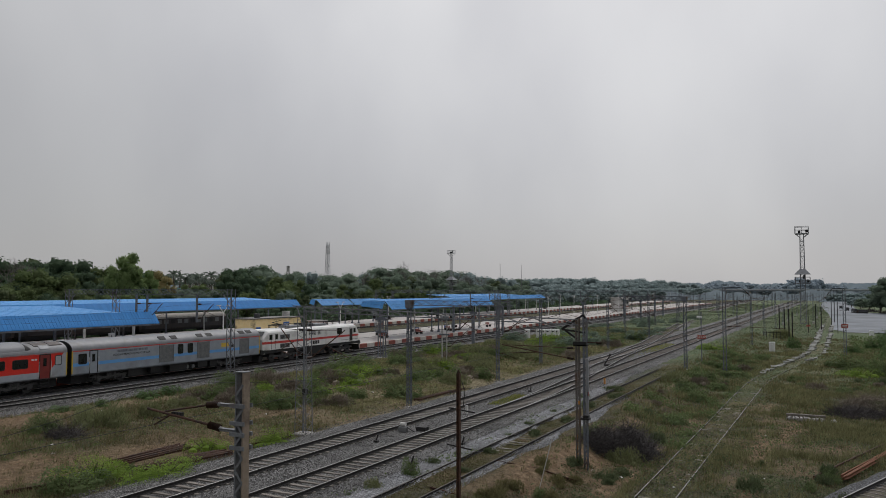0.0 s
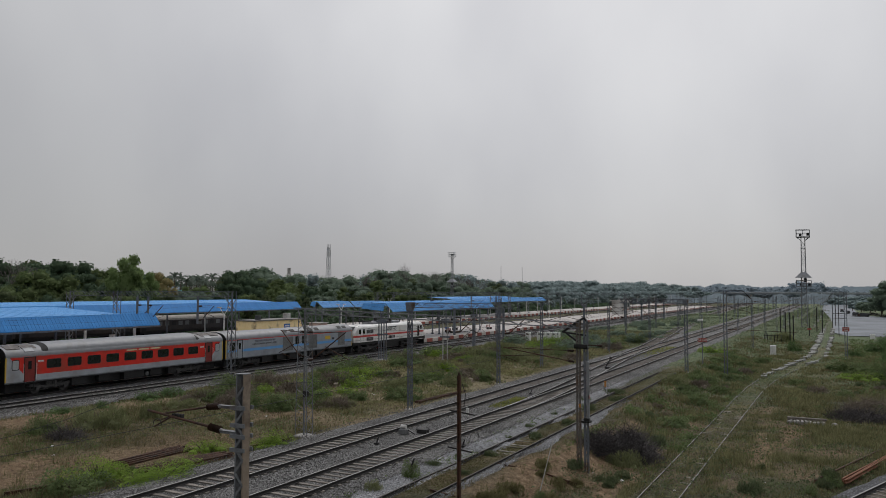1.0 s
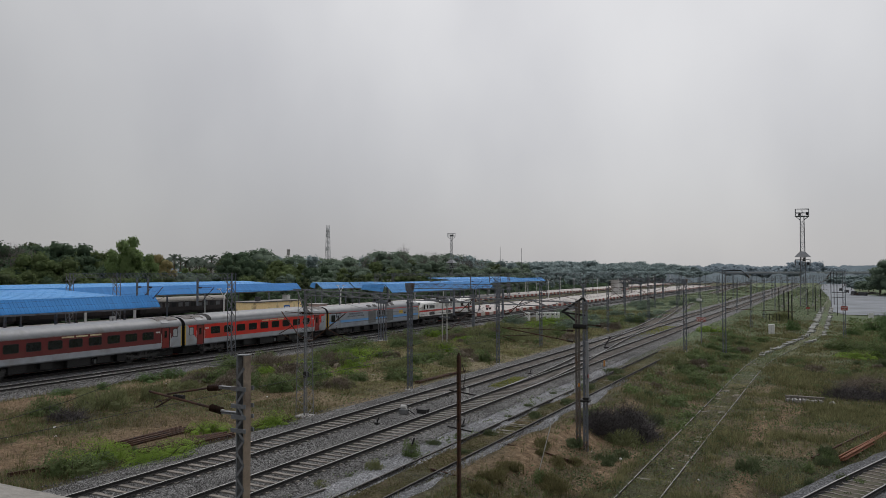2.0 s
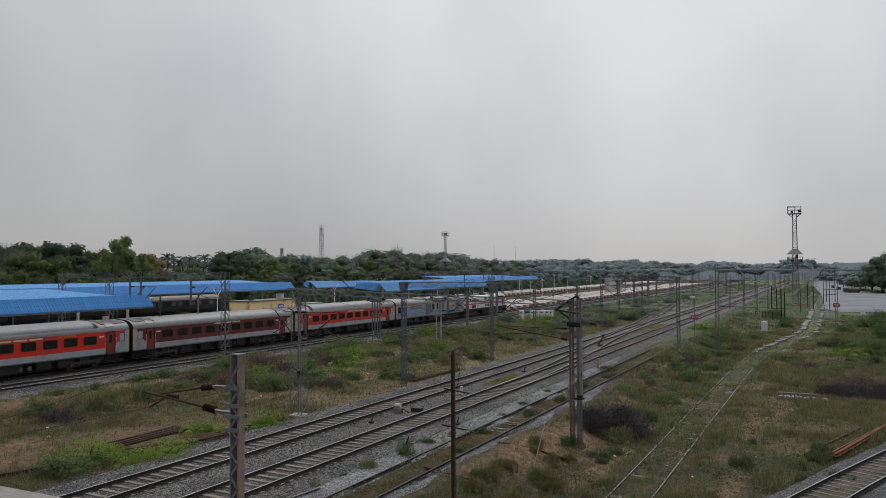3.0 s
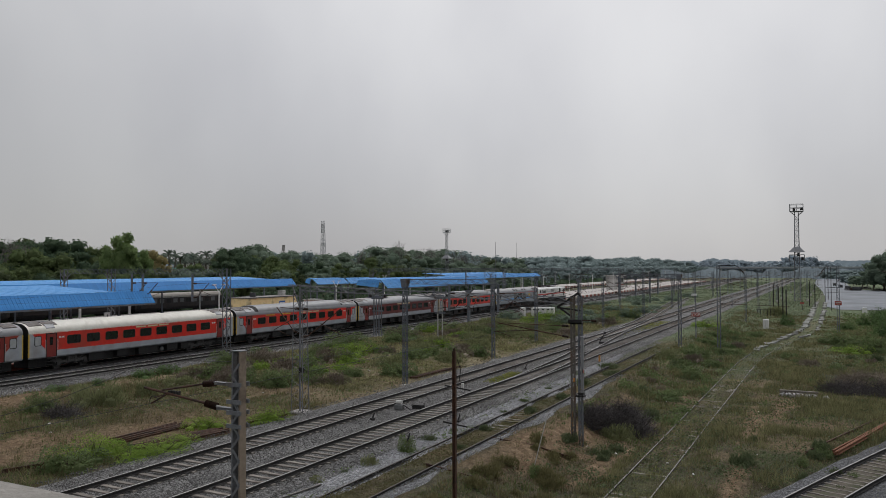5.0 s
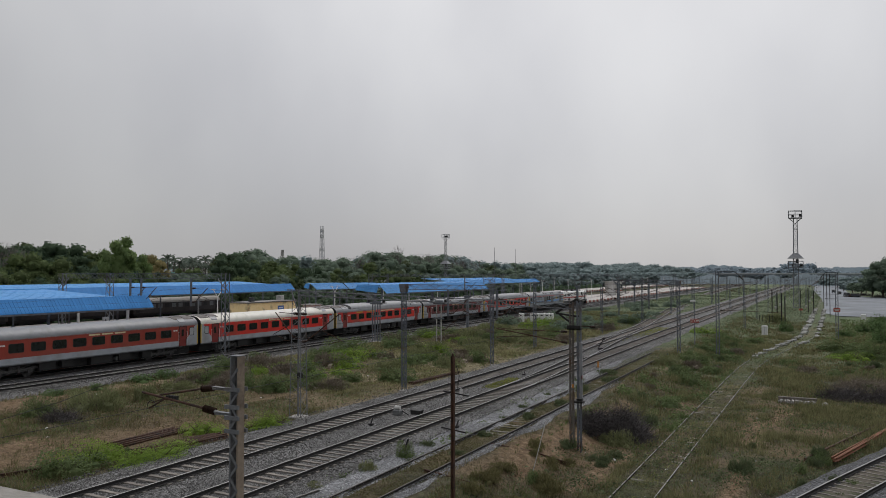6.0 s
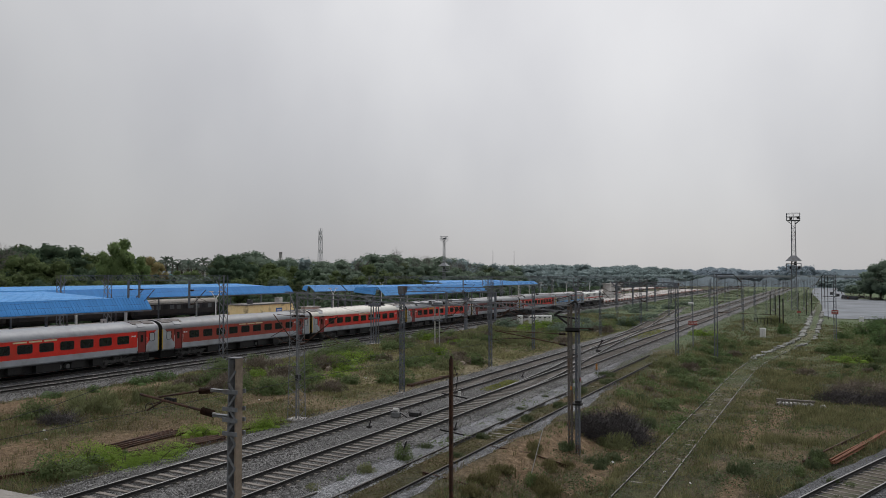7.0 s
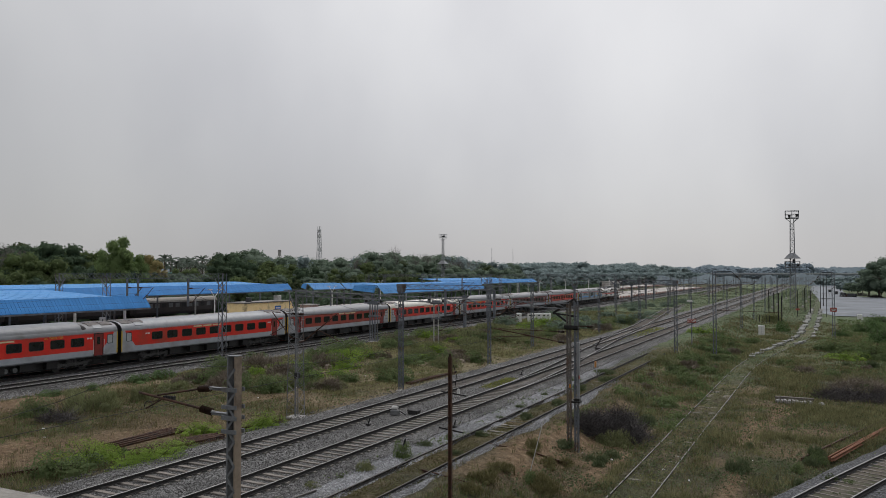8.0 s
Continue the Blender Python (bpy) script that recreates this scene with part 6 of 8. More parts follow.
# the pale green tree that stands out on the left, and the tree beside the goods yard
plant(5, -140.0, 118.0, 17.2, 40, 0.85)
plant(5, -141.0, 123.5, 14.0, 140, 0.8)
plant(11, -149.0, 136.0, 13.6, 80, 0.8)
for x, y, h, k in ((18.6, 340.0, 12.6, 7), (24.0, 334.0, 15.4, 8), (30.0, 342.0, 15.8, 7), (15.2, 344.0, 8.4, 7), (36.0, 336.0, 16.2, 8)):
    tagged(plant(k, x, y, h, 33 * k + x, 1.25), "dense green tree beside the goods yard, tinted for haze")
for x, y, h, k in ((9.0, 520.0, 6.4, 10), (14.0, 500.0, 7.0, 9), (5.0, 560.0, 6.0, 10), (-2.0, 580.0, 5.5, 10), (9.5, 392.0, 4.4, 7), (12.5, 380.0, 4.8, 8), (16.5, 366.0, 5.0, 7), (6.5, 420.0, 5.0, 9), (11.0, 410.0, 5.4, 10), (20.0, 352.0, 5.2, 8), (15.0, 395.0, 5.6, 9), (28.0, 470.0, 9.5, 9), (34.0, 480.0, 9.5, 10), (20.0, 490.0, 8.4, 9)):
    plant(k, x, y, h, x * 7, 1.5)


def bare_tree(x, y, h, seed):
    rnd = random.Random(seed)
    t = thing("bare_tree", "leafless grey tree on the skyline", "tree", (x, y, -0.5))
    part("trunk", Shape().tube((0, 0, -0.3), (0.2, 0, h * 0.45), 0.3, 8, 0.2), BARK, t)
    s = Shape()

    def fork(p, d, length, r, depth):
        q = p + d * length
        s.tube(p, q, r, 4, r * 0.6)
        if depth:
            for _ in range(3):
                e = (d + Vector((rnd.uniform(-0.8, 0.8), rnd.uniform(-0.8, 0.8), rnd.uniform(-0.1, 0.5)))).normalized()
                fork(q, e, length * rnd.uniform(0.55, 0.8), r * 0.6, depth - 1)
    for _ in range(6):
        fork(Vector((0.2, 0, h * rnd.uniform(0.3, 0.45))), Vector((rnd.uniform(-1, 1), rnd.uniform(-1, 1), rnd.uniform(0.4, 1))).normalized(), h * 0.22, 0.13, 4)
    part("branchwork", s, BARE_TWIG, t, kind="stuff")


for x, y, h in ((-150.0, 96.0, 15.5), (-150.0, 284.0, 18.5), (-151.0, 264.0, 19.0), (-152.0, 304.0, 17.5), (-150.0, 322.0, 16.5), (-158.0, 240.0, 16.0)):
    bare_tree(x, y, h, int(-x + y))


def palm_tree(x, y, h, seed):
    rnd = random.Random(seed)
    t = thing("palm_tree", "coconut palm among the houses behind the station", "palm tree", (x, y, -0.5), "palms behind the station")
    s = Shape()
    bend = rnd.uniform(-0.8, 0.8)
    pts = [Vector((bend * (k / 5) ** 2, 0, -0.3 + (h + 0.3) * k / 5)) for k in range(6)]
    for a, b in zip(pts, pts[1:]):
        s.tube(a, b, 0.2, 7, 0.17)
    part("trunk", s, BARK, t)
    for k in range(20):
        a = k * 2.4 + rnd.uniform(-0.2, 0.2)
        rise = rnd.uniform(-0.3, 1.3)
        p, s = pts[-1].copy(), Shape()
        d = Vector((math.cos(a), math.sin(a), rise))
        for j in range(6):
            q = p + d.normalized() * 0.5
            side = Vector((-math.sin(a), math.cos(a), 0))
            for sgn in (-1, 1):
                w = 0.42 * math.sin(0.5 + j * 0.45)
                s.face([p, q, q + side * sgn * w + Vector((0, 0, -0.2)), p + side * sgn * w * 0.8 + Vector((0, 0, -0.17))])
            p = q
            d.z -= 0.22
        part("frond", s, LEAF_PALM, t)


for k in range(15):
    bearing = 42.8 + 5.0 * k / 14
    x = -rnd.uniform(185, 230)
    palm_tree(x, -x / math.tan(radians(bearing)), 8.0 + rnd.uniform(2.0, 4.6), 300 + k)
for k in range(13):
    bearing = 42.9 + 4.9 * k / 12
    x = -rnd.uniform(160, 172)
    y = -x / math.tan(radians(bearing))
    plant(rnd.choice((1, 3, 8)), x, y, 8.9 + math.hypot(x, y) * math.tan(radians(rnd.uniform(-0.1, 0.45))), 40 * k, 1.1)
palm_tree(-205, 163, 13.0, 350)
for k in range(13):
    bearing = 43.1 + 4.4 * (k + rnd.uniform(-0.3, 0.3)) / 12
    x = -rnd.uniform(180, 215)
    y = -x / math.tan(radians(bearing))
    palm_tree(x, y, 8.3 + math.hypot(x, y) * math.tan(radians(rnd.uniform(0.75, 1.1))), 400 + k)
for t in TREES:
    for o in list(t.children):
        bpy.data.objects.remove(o)
    bpy.data.objects.remove(t)

# ---- bushes, grass and loose stones ----


def bush_mesh(name, seed, material, leaves=1100, size=0.13, spiky=False):
    """A mound of leaves, one metre in radius and one high."""
    rnd = random.Random(seed)
    lobes = [(rnd.uniform(-0.6, 0.6), rnd.uniform(-0.6, 0.6), rnd.uniform(0.3, 0.62), rnd.uniform(0.5, 1.0)) for _ in range(9)]
    v, f = [], []
    for lx, ly, lr, lh in lobes:
        k = len(v)
        for zz, rr in ((-0.05, 0.6), (0.28, 0.42)):
            v += [(lx + lr * rr * math.cos(i * 1.047) * rnd.uniform(0.8, 1), ly + lr * rr * math.sin(i * 1.047) * rnd.uniform(0.8, 1), lh * zz) for i in range(6)]
        v.append((lx, ly, lh * 0.42))
        f += [(k + i, k + (i + 1) % 6, k + 6 + (i + 1) % 6, k + 6 + i) for i in range(6)] + [(k + 6 + i, k + 6 + (i + 1) % 6, k + 12) for i in range(6)]
    for _ in range(leaves):
        lx, ly, lr, lh = rnd.choice(lobes)
        a, u = rnd.uniform(0, 2 * math.pi), rnd.uniform(0.0, 1.0)
        r = lr * math.sqrt(1 - u * u * 0.85) * rnd.uniform(0.8, 1.06)
        p = Vector((lx + r * math.cos(a), ly + r * math.sin(a), lh * u * rnd.uniform(0.85, 1.05)))
        s = size * rnd.uniform(0.5, 1.3)
        k = len(v)
        if spiky:
            d = Vector((p.x * 0.5 + rnd.uniform(-0.5, 0.5), p.y * 0.5 + rnd.uniform(-0.5, 0.5), 1.1)).normalized() * s * 2.2
            w = Vector((rnd.uniform(-1, 1), rnd.uniform(-1, 1), 0)).normalized() * s * 0.22
            v += [tuple(p - w), tuple(p + w), tuple(p + d)]
            f.append((k, k + 1, k + 2))
        else:
            q = Euler((rnd.uniform(-0.8, 0.8), rnd.uniform(-0.8, 0.8), rnd.uniform(0, 6.3))).to_matrix()
            v += [tuple(p + q @ Vector(o)) for o in ((-s * 0.5, 0, 0), (0, -s * 0.32, s * 0.12), (s * 0.5, 0, 0), (0, s * 0.32, s * 0.12))]
            f.append((k, k + 1, k + 2, k + 3))
    me = bpy.data.meshes.new(name)
    me.from_pydata(v, [], f)
    me.materials.append(material)
    return me


def stems(seed):
    rnd = random.Random(seed)
    s = Shape()
    for _ in range(14):
        a = rnd.uniform(0, 6.28)
        s.tube((rnd.uniform(-0.15, 0.15), rnd.uniform(-0.15, 0.15), -0.15), (math.cos(a) * rnd.uniform(0.2, 0.7), math.sin(a) * rnd.uniform(0.2, 0.7), rnd.uniform(0.4, 0.85)), 0.018, 4, 0.006)
    return s.data("stem", [BARK])


BRIGHT = ((-41.0, 62.4, 2.31, 1.6), (-40.0, 58.0, 1.54, 1.2), (-28.9, 34.3, 1.27, 1.1), (-28.6, 26.8, 1.9, 0.8), (-30.8, 31.6, 1.23, 0.8), (-30.9, 24.4, 1.6, 1.15), (-40.3, 117.5, 2.72, 1.7),
          (-41.0, 110.2, 1.72, 1.5), (-40.8, 64.8, 1.12, 1.1), (-44.5, 51.4, 1.45, 1.0), (1.9, 86.4, 1.96, 1.0), (-16.3, 116.7, 2.05, 1.3), (-28.7, 24.6, 1.3, 0.6), (-37.6, 54.5, 1.2, 0.7), (-43.5, 56.5, 1.1, 0.7))
MID = ((-43.6, 30.9, 1.07, 1.4), (-49.3, 53.1, 1.92, 1.5), (-46.8, 69.2, 2.73, 1.8), (-49.0, 84.1, 2.4, 1.5), (-45.3, 62.7, 1.68, 1.3), (-30.2, 22.9, 1.5, 1.15), (-18.0, 31.5, 0.48, 0.95), (-31.7, 116.6, 2.37, 1.6), (-31.8, 130.3, 1.34, 1.3),
       (1.5, 95.3, 2.48, 1.7), (4.1, 87.6, 1.96, 2.1), (-9.6, 50.8, 1.09, 0.8), (-10.8, 29.4, 0.34, 0.6), (-0.4, 39.6, 0.44, 0.6), (-1.2, 37.2, 0.32, 0.45), (0.7, 35.9, 0.30, 0.5), (-50.4, 59.3, 1.2, 1.1), (-43.8, 75.9, 2.25, 1.4), (-47.5, 90.5, 2.26, 1.5))
OLIVE = ((-9.4, 38.6, 0.75, 0.75), (-10.2, 38.9, 0.5, 0.5), (-42.3, 33.9, 1.80, 1.3), (-42.7, 38.2, 0.78, 1.1), (-48.2, 37.2, 0.91, 0.45), (-37.5, 46.3, 1.70, 1.1), (-34.9, 58.4, 1.74, 1.0), (-36.3, 67.2, 1.68, 1.1), (-31.5, 63.3, 1.5, 0.9), (-36.3, 79.6, 1.93, 1.2), (-18.3, 28.8, 0.50, 0.5), (-18.8, 25.6, 0.52, 0.35),
         (-14.2, 76.5, 1.40, 0.9), (-9.0, 147.6, 2.6, 1.6), (-34.8, 87.9, 2.08, 1.1), (-33.3, 48.2, 1.28, 0.5), (-44.3, 42.7, 1.28, 0.65), (-38.5, 72.5, 1.9, 1.2), (-33.6, 74.0, 1.6, 1.0), (-40.5, 88.0, 2.2, 1.4), (-36.0, 97.0, 2.4, 1.3), (-42.5, 100.0, 2.6, 1.5))
DARKS = ((-49.9, 44.6, 1.2, 0.85), (-49.9, 47.2, 1.25, 0.85), (-30.4, 26.1, 0.27, 0.55), (6.1, 108.3, 2.8, 2.6), (8.5, 146.3, 2.39, 2.2), (-5.6, 123.7, 1.2, 1.8), (-9.5, 84.7, 0.77, 0.7), (5.2, 127.1, 2.4, 2.2), (-12.9, 94.3, 1.1, 0.7), (-49.5, 36.3, 0.9, 0.5), (-49.3, 39.6, 0.6, 0.75),
         (1.6, 116.4, 1.3, 1.2), (9.5, 118.0, 2.6, 2.4), (8.0, 96.0, 2.4, 2.0), (10.5, 105.0, 2.6, 2.2), (11.5, 134.0, 2.8, 2.4))


def bushes(kind, rows, material, seed, leaves, size, label, spiky=False):
    made = []
    for v in range(2):
        b = thing("bush", label, "bush", (0, 0, 0), "bushes in the yard")
        part("foliage", bush_mesh("foliage", seed + v, material, leaves, size, spiky), material, b)
        part("stem", stems(seed + v), BARK, b)
        made.append(b)
    for i, (x, y, r, h) in enumerate(rows):
        if x > -12.5:
            x, y, r, h = x * LOWK, y * LOWK, r * LOWK, h * LOWK
        ob = copy_thing(made[i % 2], pose(x, y, ground_z(x, y) - 0.02, 0, 0, 77 * i))
        ob.scale = (r, r, h)
    for b in made:
        for o in list(b.children):
            bpy.data.objects.remove(o)
        bpy.data.objects.remove(b)


bushes("bright", BRIGHT, LEAF_D, 1, 6500, 0.046, "low bright green creeper spread over the ground")
bushes("mid", MID, LEAF_B, 3, 2600, 0.085, "leafy mid-green bush in the grass")
bushes("olive", OLIVE, leaf_mat("dry_olive_bush_leaves", (0.14, 0.155, 0.075), (0.245, 0.26, 0.135)), 5, 1700, 0.10, "dry olive-green bush with thin stalks", True)
bushes("dark", DARKS, leaf_mat("dense_bush_leaves", (0.078, 0.13, 0.052), (0.135, 0.20, 0.08)), 7, 1900, 0.10, "dense dark green bush in the grass")


def strewn(seed, count, x0, x1, y0, y1, r0, r1, tall):
    """Bushes strewn over a stretch of ground: place, radius and height."""
    pick = random.Random(seed)
    out = []
    while len(out) < count:
        x, y = pick.uniform(x0, x1), y0 * (y1 / y0) ** pick.random()
        line = float(np.interp(y * LOWK, [p[1] for p in OLD_LINE], [p[0] for p in OLD_LINE]))
        if fbm(x, y, 9.0, 2) > -0.15 and abs(x * LOWK - line) > 1.2 + r1 and not (-5 < x < 3 and 42 < y < 61):
            r = pick.uniform(r0, r1)
            out.append((x, y, r, r * pick.uniform(*tall)))
    return out


DEAD_BROWN = mat("dead_brown_brush", (0.12, 0.098, 0.076), (0.25, 0.208, 0.16), 3, 0.9, island=0.35)
bushes("bright", strewn(61, 20, -50, -30, 50, 125, 0.7, 1.8, (0.5, 0.8)), LEAF_D, 11, 1900, 0.09, "bright green creeper mound in the dry strip")
bushes("mid", strewn(62, 56, -50.5, -29.8, 44, 135, 0.6, 1.7, (0.6, 1.0)), LEAF_B, 13, 1800, 0.1, "leafy green bush in the dry strip")
bushes("dead", strewn(63, 38, -50, -30, 42, 125, 0.7, 1.7, (0.5, 0.9)), DEAD_BROWN, 15, 1600, 0.1, "dead brown bush in the dry strip", True)
bushes("mid", strewn(64, 34, -13.5, 7, 34, 96, 0.25, 0.65, (0.7, 1.1)), LEAF_C, 17, 1200, 0.14, "small olive weed bush on the low ground", True)
bushes("mid", strewn(65, 22, -14, 8, 46, 100, 0.4, 1.0, (0.6, 0.9)), LEAF_B, 19, 1500, 0.12, "small leafy green bush on the low ground")
bushes("far", strewn(68, 46, -50, -29.8, 104, 230, 0.8, 2.4, (0.5, 0.8)), LEAF_HAZED, 27, 1100, 0.14, "haze-tinted green bush far down the strip between the lines")
bushes("lush", strewn(69, 44, -12.8, -6.5, 60, 104, 0.5, 1.2, (0.5, 0.85)), LEAF_B, 29, 1300, 0.12, "lush green weed bush beside the old siding")
bushes("sprout", ((-18.1, 34.0, 0.34, 0.4), (-17.9, 36.5, 0.26, 0.3), (-18.4, 40.0, 0.24, 0.28), (-17.6, 42.5, 0.34, 0.3), (-18.6, 27.2, 0.3, 0.3), (-18.9, 23.5, 0.26, 0.22), (-17.8, 46.5, 0.38, 0.32), (-18.0, 52.0, 0.36, 0.34), (-17.5, 31.0, 0.2, 0.2),
                  (-16.5, 44.0, 0.5, 0.35), (-16.2, 49.5, 0.6, 0.4), (-16.6, 56.0, 0.7, 0.45), (-16.0, 62.0, 0.7, 0.5), (-18.2, 60.0, 0.5, 0.4), (-17.4, 66.0, 0.8, 0.5), (-16.8, 38.2, 0.4, 0.3), (-16.1, 33.4, 0.34, 0.26), (-23.1, 46.0, 0.3, 0.2), (-22.7, 44.2, 0.4, 0.18), (0.31, 33.9, 0.27, 0.28), (1.2, 36.6, 0.24, 0.24), (0.1, 36.2, 0.34, 0.4), (-1.1, 35.4, 0.28, 0.36), (1.9, 39.4, 0.3, 0.3)),
       LEAF_C, 23, 900, 0.16, "weed sprouting from the stones", True)
bushes("weed", strewn(67, 26, -13.6, -9.2, 22, 34, 0.25, 0.6, (0.6, 1.0)), leaf_mat("brownish_weed_leaves", (0.11, 0.105, 0.05), (0.20, 0.185, 0.09)), 25, 1100, 0.13, "knee-high olive-brown weeds on bare soil", True)
bushes("dead", strewn(66, 14, -13, 7, 38, 92, 0.35, 0.9, (0.5, 0.8)), DEAD_BROWN, 21, 1500, 0.12, "small dead brown bush on the low ground", True)


def grown(x, y):
    """How thick the grass stands: none on ballast, rails and worn ground."""
    if x < -51.6 or -28.9 < x < -17.1:
        return 0.0
    if -15.7 < x < -14.3 and 22 < y < 62:
        return 0.12
    if abs(x - T3) < 0.78:
        return 0.75
    sx = float(np.interp(y, [p[1] for p in SPUR], [p[0] for p in SPUR]))
    if 18 < y < 58 and abs(x - sx) < 2.4:
        return 0.05
    if x > -1.5 and y > 189:
        return 0.0
    o = abs(x - float(np.interp(y, [p[1] for p in OLD_LINE], [p[0] for p in OLD_LINE])))
    if o < 1.15:
        return 0.3
    d = 0.5 + 0.9 * fbm(x, y, 7.0)
    return max(0.0, min(1.0, d + 0.2)) * (1 - 0.9 * bare(x, y))


def grass(name, material, count, seed, hmin, hmax, blades, label, lean=0.35, bias=0.0, where=None):
    rng = np.random.default_rng(seed)
    pts = []
    while len(pts) < count:
        y = 18 * (165 / 18) ** rng.random()
        x = rng.uniform(-52, 14)
        if where and not where(x, y):
            continue
        if rng.random() * 1.0 < grown(x, y) + (bias * fbm(x + 40, y, 11.0) if bias else 0):
            pts.append((x, y, ground_z(x, y), 0.55 + 0.6 * max(0.0, 0.6 + fbm(x + 9, y - 5, 5.0))))
    p = np.repeat(np.array(pts), blades, axis=0)
    n = len(p)
    far = np.clip(np.hypot(p[:, 0], p[:, 1]) / 45, 0.8, 2.4)
    spread = 0.13 * far
    base = p[:, :3] + np.stack([rng.normal(0, 1, n) * spread, rng.normal(0, 1, n) * spread, np.full(n, -0.03)], 1)
    h = rng.uniform(hmin, hmax, n) * p[:, 3] * np.where((np.abs(p[:, 0] - T3) < 0.9) | (np.abs(p[:, 0] - np.interp(p[:, 1], [q[1] for q in OLD_LINE], [q[0] for q in OLD_LINE])) < 1.2), 0.4, 1.0)
    a = rng.uniform(0, 2 * np.pi, n)
    w = rng.uniform(0.012, 0.026, n) * far
    side = np.stack([np.cos(a) * w, np.sin(a) * w, np.zeros(n)], 1)
    tip = base + np.stack([rng.normal(0, lean, n) * h, rng.normal(0, lean, n) * h, h], 1)
    v = np.stack([base - side, base + side, tip], 1).reshape(-1, 3)
    me = bpy.data.meshes.new(name)
    me.vertices.add(3 * n)
    me.vertices.foreach_set("co", v.ravel())
    me.loops.add(3 * n)
    me.loops.foreach_set("vertex_index", np.arange(3 * n))
    me.polygons.add(n)
    me.polygons.foreach_set("loop_start", np.arange(0, 3 * n, 3))
    me.update()
    me.validate()
    me.materials.append(material)
    return tagged(new(name, me), label, "grass", kind="stuff")


grass("dry_grass", GRASS_DRY, 38000, 21, 0.05, 0.20, 7, "dry yellow-brown grass tufts over the yard")
grass("green_grass", GRASS_GREEN, 36000, 22, 0.05, 0.20, 7, "dull green grass and weeds over the yard", bias=0.6)
grass("tall_weeds", leaf_mat("tall_weed_stalks", (0.1, 0.092, 0.046), (0.205, 0.185, 0.095), 0.4), 9000, 23, 0.2, 0.5, 7, "tall olive-brown weed stalks standing in the grass", 0.25)


def low_ground(x, y):
    return x > -13.6 and 28 < y < 130 and not (x < -9.6 and y < 47) and fbm(x + 60, y - 15, 4.5, 3) > -0.05 and bare(x, y) < 0.75


grass("tall_weeds", leaf_mat("olive_weed_stalks", (0.125, 0.128, 0.062), (0.265, 0.255, 0.132), 0.35), 11000, 25, 0.2, 0.55, 8, "tall olive weeds in patches over the low ground", 0.3, where=low_ground)


def strip_green(x, y):
    return -51 < x < -29.2 and y > 46 and fbm(x - 20, y + 5, 8.0, 3) > -0.1


grass("strip_grass", leaf_mat("strip_grass_blades", (0.2, 0.196, 0.1), (0.36, 0.342, 0.18)), 14000, 24, 0.08, 0.3, 7, "yellowing grass between the lines", where=strip_green)


def stones(name, material, count, x0, x1, y0, y1, z, seed, label, size=(0.025, 0.055)):
    rng = np.random.default_rng(seed)
    y = y0 * (y1 / y0) ** rng.random(count)
    x = rng.uniform(x0, x1, count)
    c = np.stack([x, y, np.full(count, z) + rng.uniform(-0.01, 0.02, count)], 1)
    o = np.array([(1, 0, 0), (-1, 0, 0), (0, 1, 0), (0, -1, 0), (0, 0, 1), (0, 0, -1)], float)
    f = np.array([(0, 2, 4), (2, 1, 4), (1, 3, 4), (3, 0, 4), (2, 0, 5), (1, 2, 5), (3, 1, 5), (0, 3, 5)])
    s = rng.uniform(*size, (count, 1, 1)) * rng.uniform(0.6, 1.4, (count, 6, 1))
    v = (c[:, None, :] + o[None] * s).reshape(-1, 3)
    idx = (np.arange(count)[:, None, None] * 6 + f[None]).reshape(-1)
    n = len(idx) // 3
    me = bpy.data.meshes.new(name)
    me.vertices.add(len(v))
    me.vertices.foreach_set("co", v.ravel())
    me.loops.add(3 * n)
    me.loops.foreach_set("vertex_index", idx)
    me.polygons.add(n)
    me.polygons.foreach_set("loop_start", np.arange(0, 3 * n, 3))
    me.update()
    me.validate()
    me.materials.append(material)
    return tagged(new(name, me), label, "stones", kind="stuff")


STONE_GREY = mat("grey_broken_stone", (0.07, 0.068, 0.065), (0.135, 0.131, 0.127), 20, 0.9, island=0.4)
STONE_PALE = mat("pale_broken_stone", (0.17, 0.172, 0.178), (0.27, 0.272, 0.278), 20, 0.9, island=0.35)
stones("ballast_stones", STONE_GREY, 26000, -28.6, -18.6, 20, 110, -0.21, 31, "loose grey-brown ballast stones on the near lines", (0.018, 0.042))
stones("pale_ballast_stones", STONE_PALE, 11000, -19.2, -17.2, 20, 90, -0.27, 32, "loose pale ballast stones beside the near line", (0.016, 0.036))
stones("siding_stones", STONE_PALE, 2600, -15.5, -14.85, 22, 62, -0.31, 33, "scattered pale stones beside the siding", (0.015, 0.032))
stones("loop_stones", STONE_GREY, 9000, -56.6, -51.9, 26, 110, -0.19, 34, "loose grey ballast stones on the loop line", (0.03, 0.065))


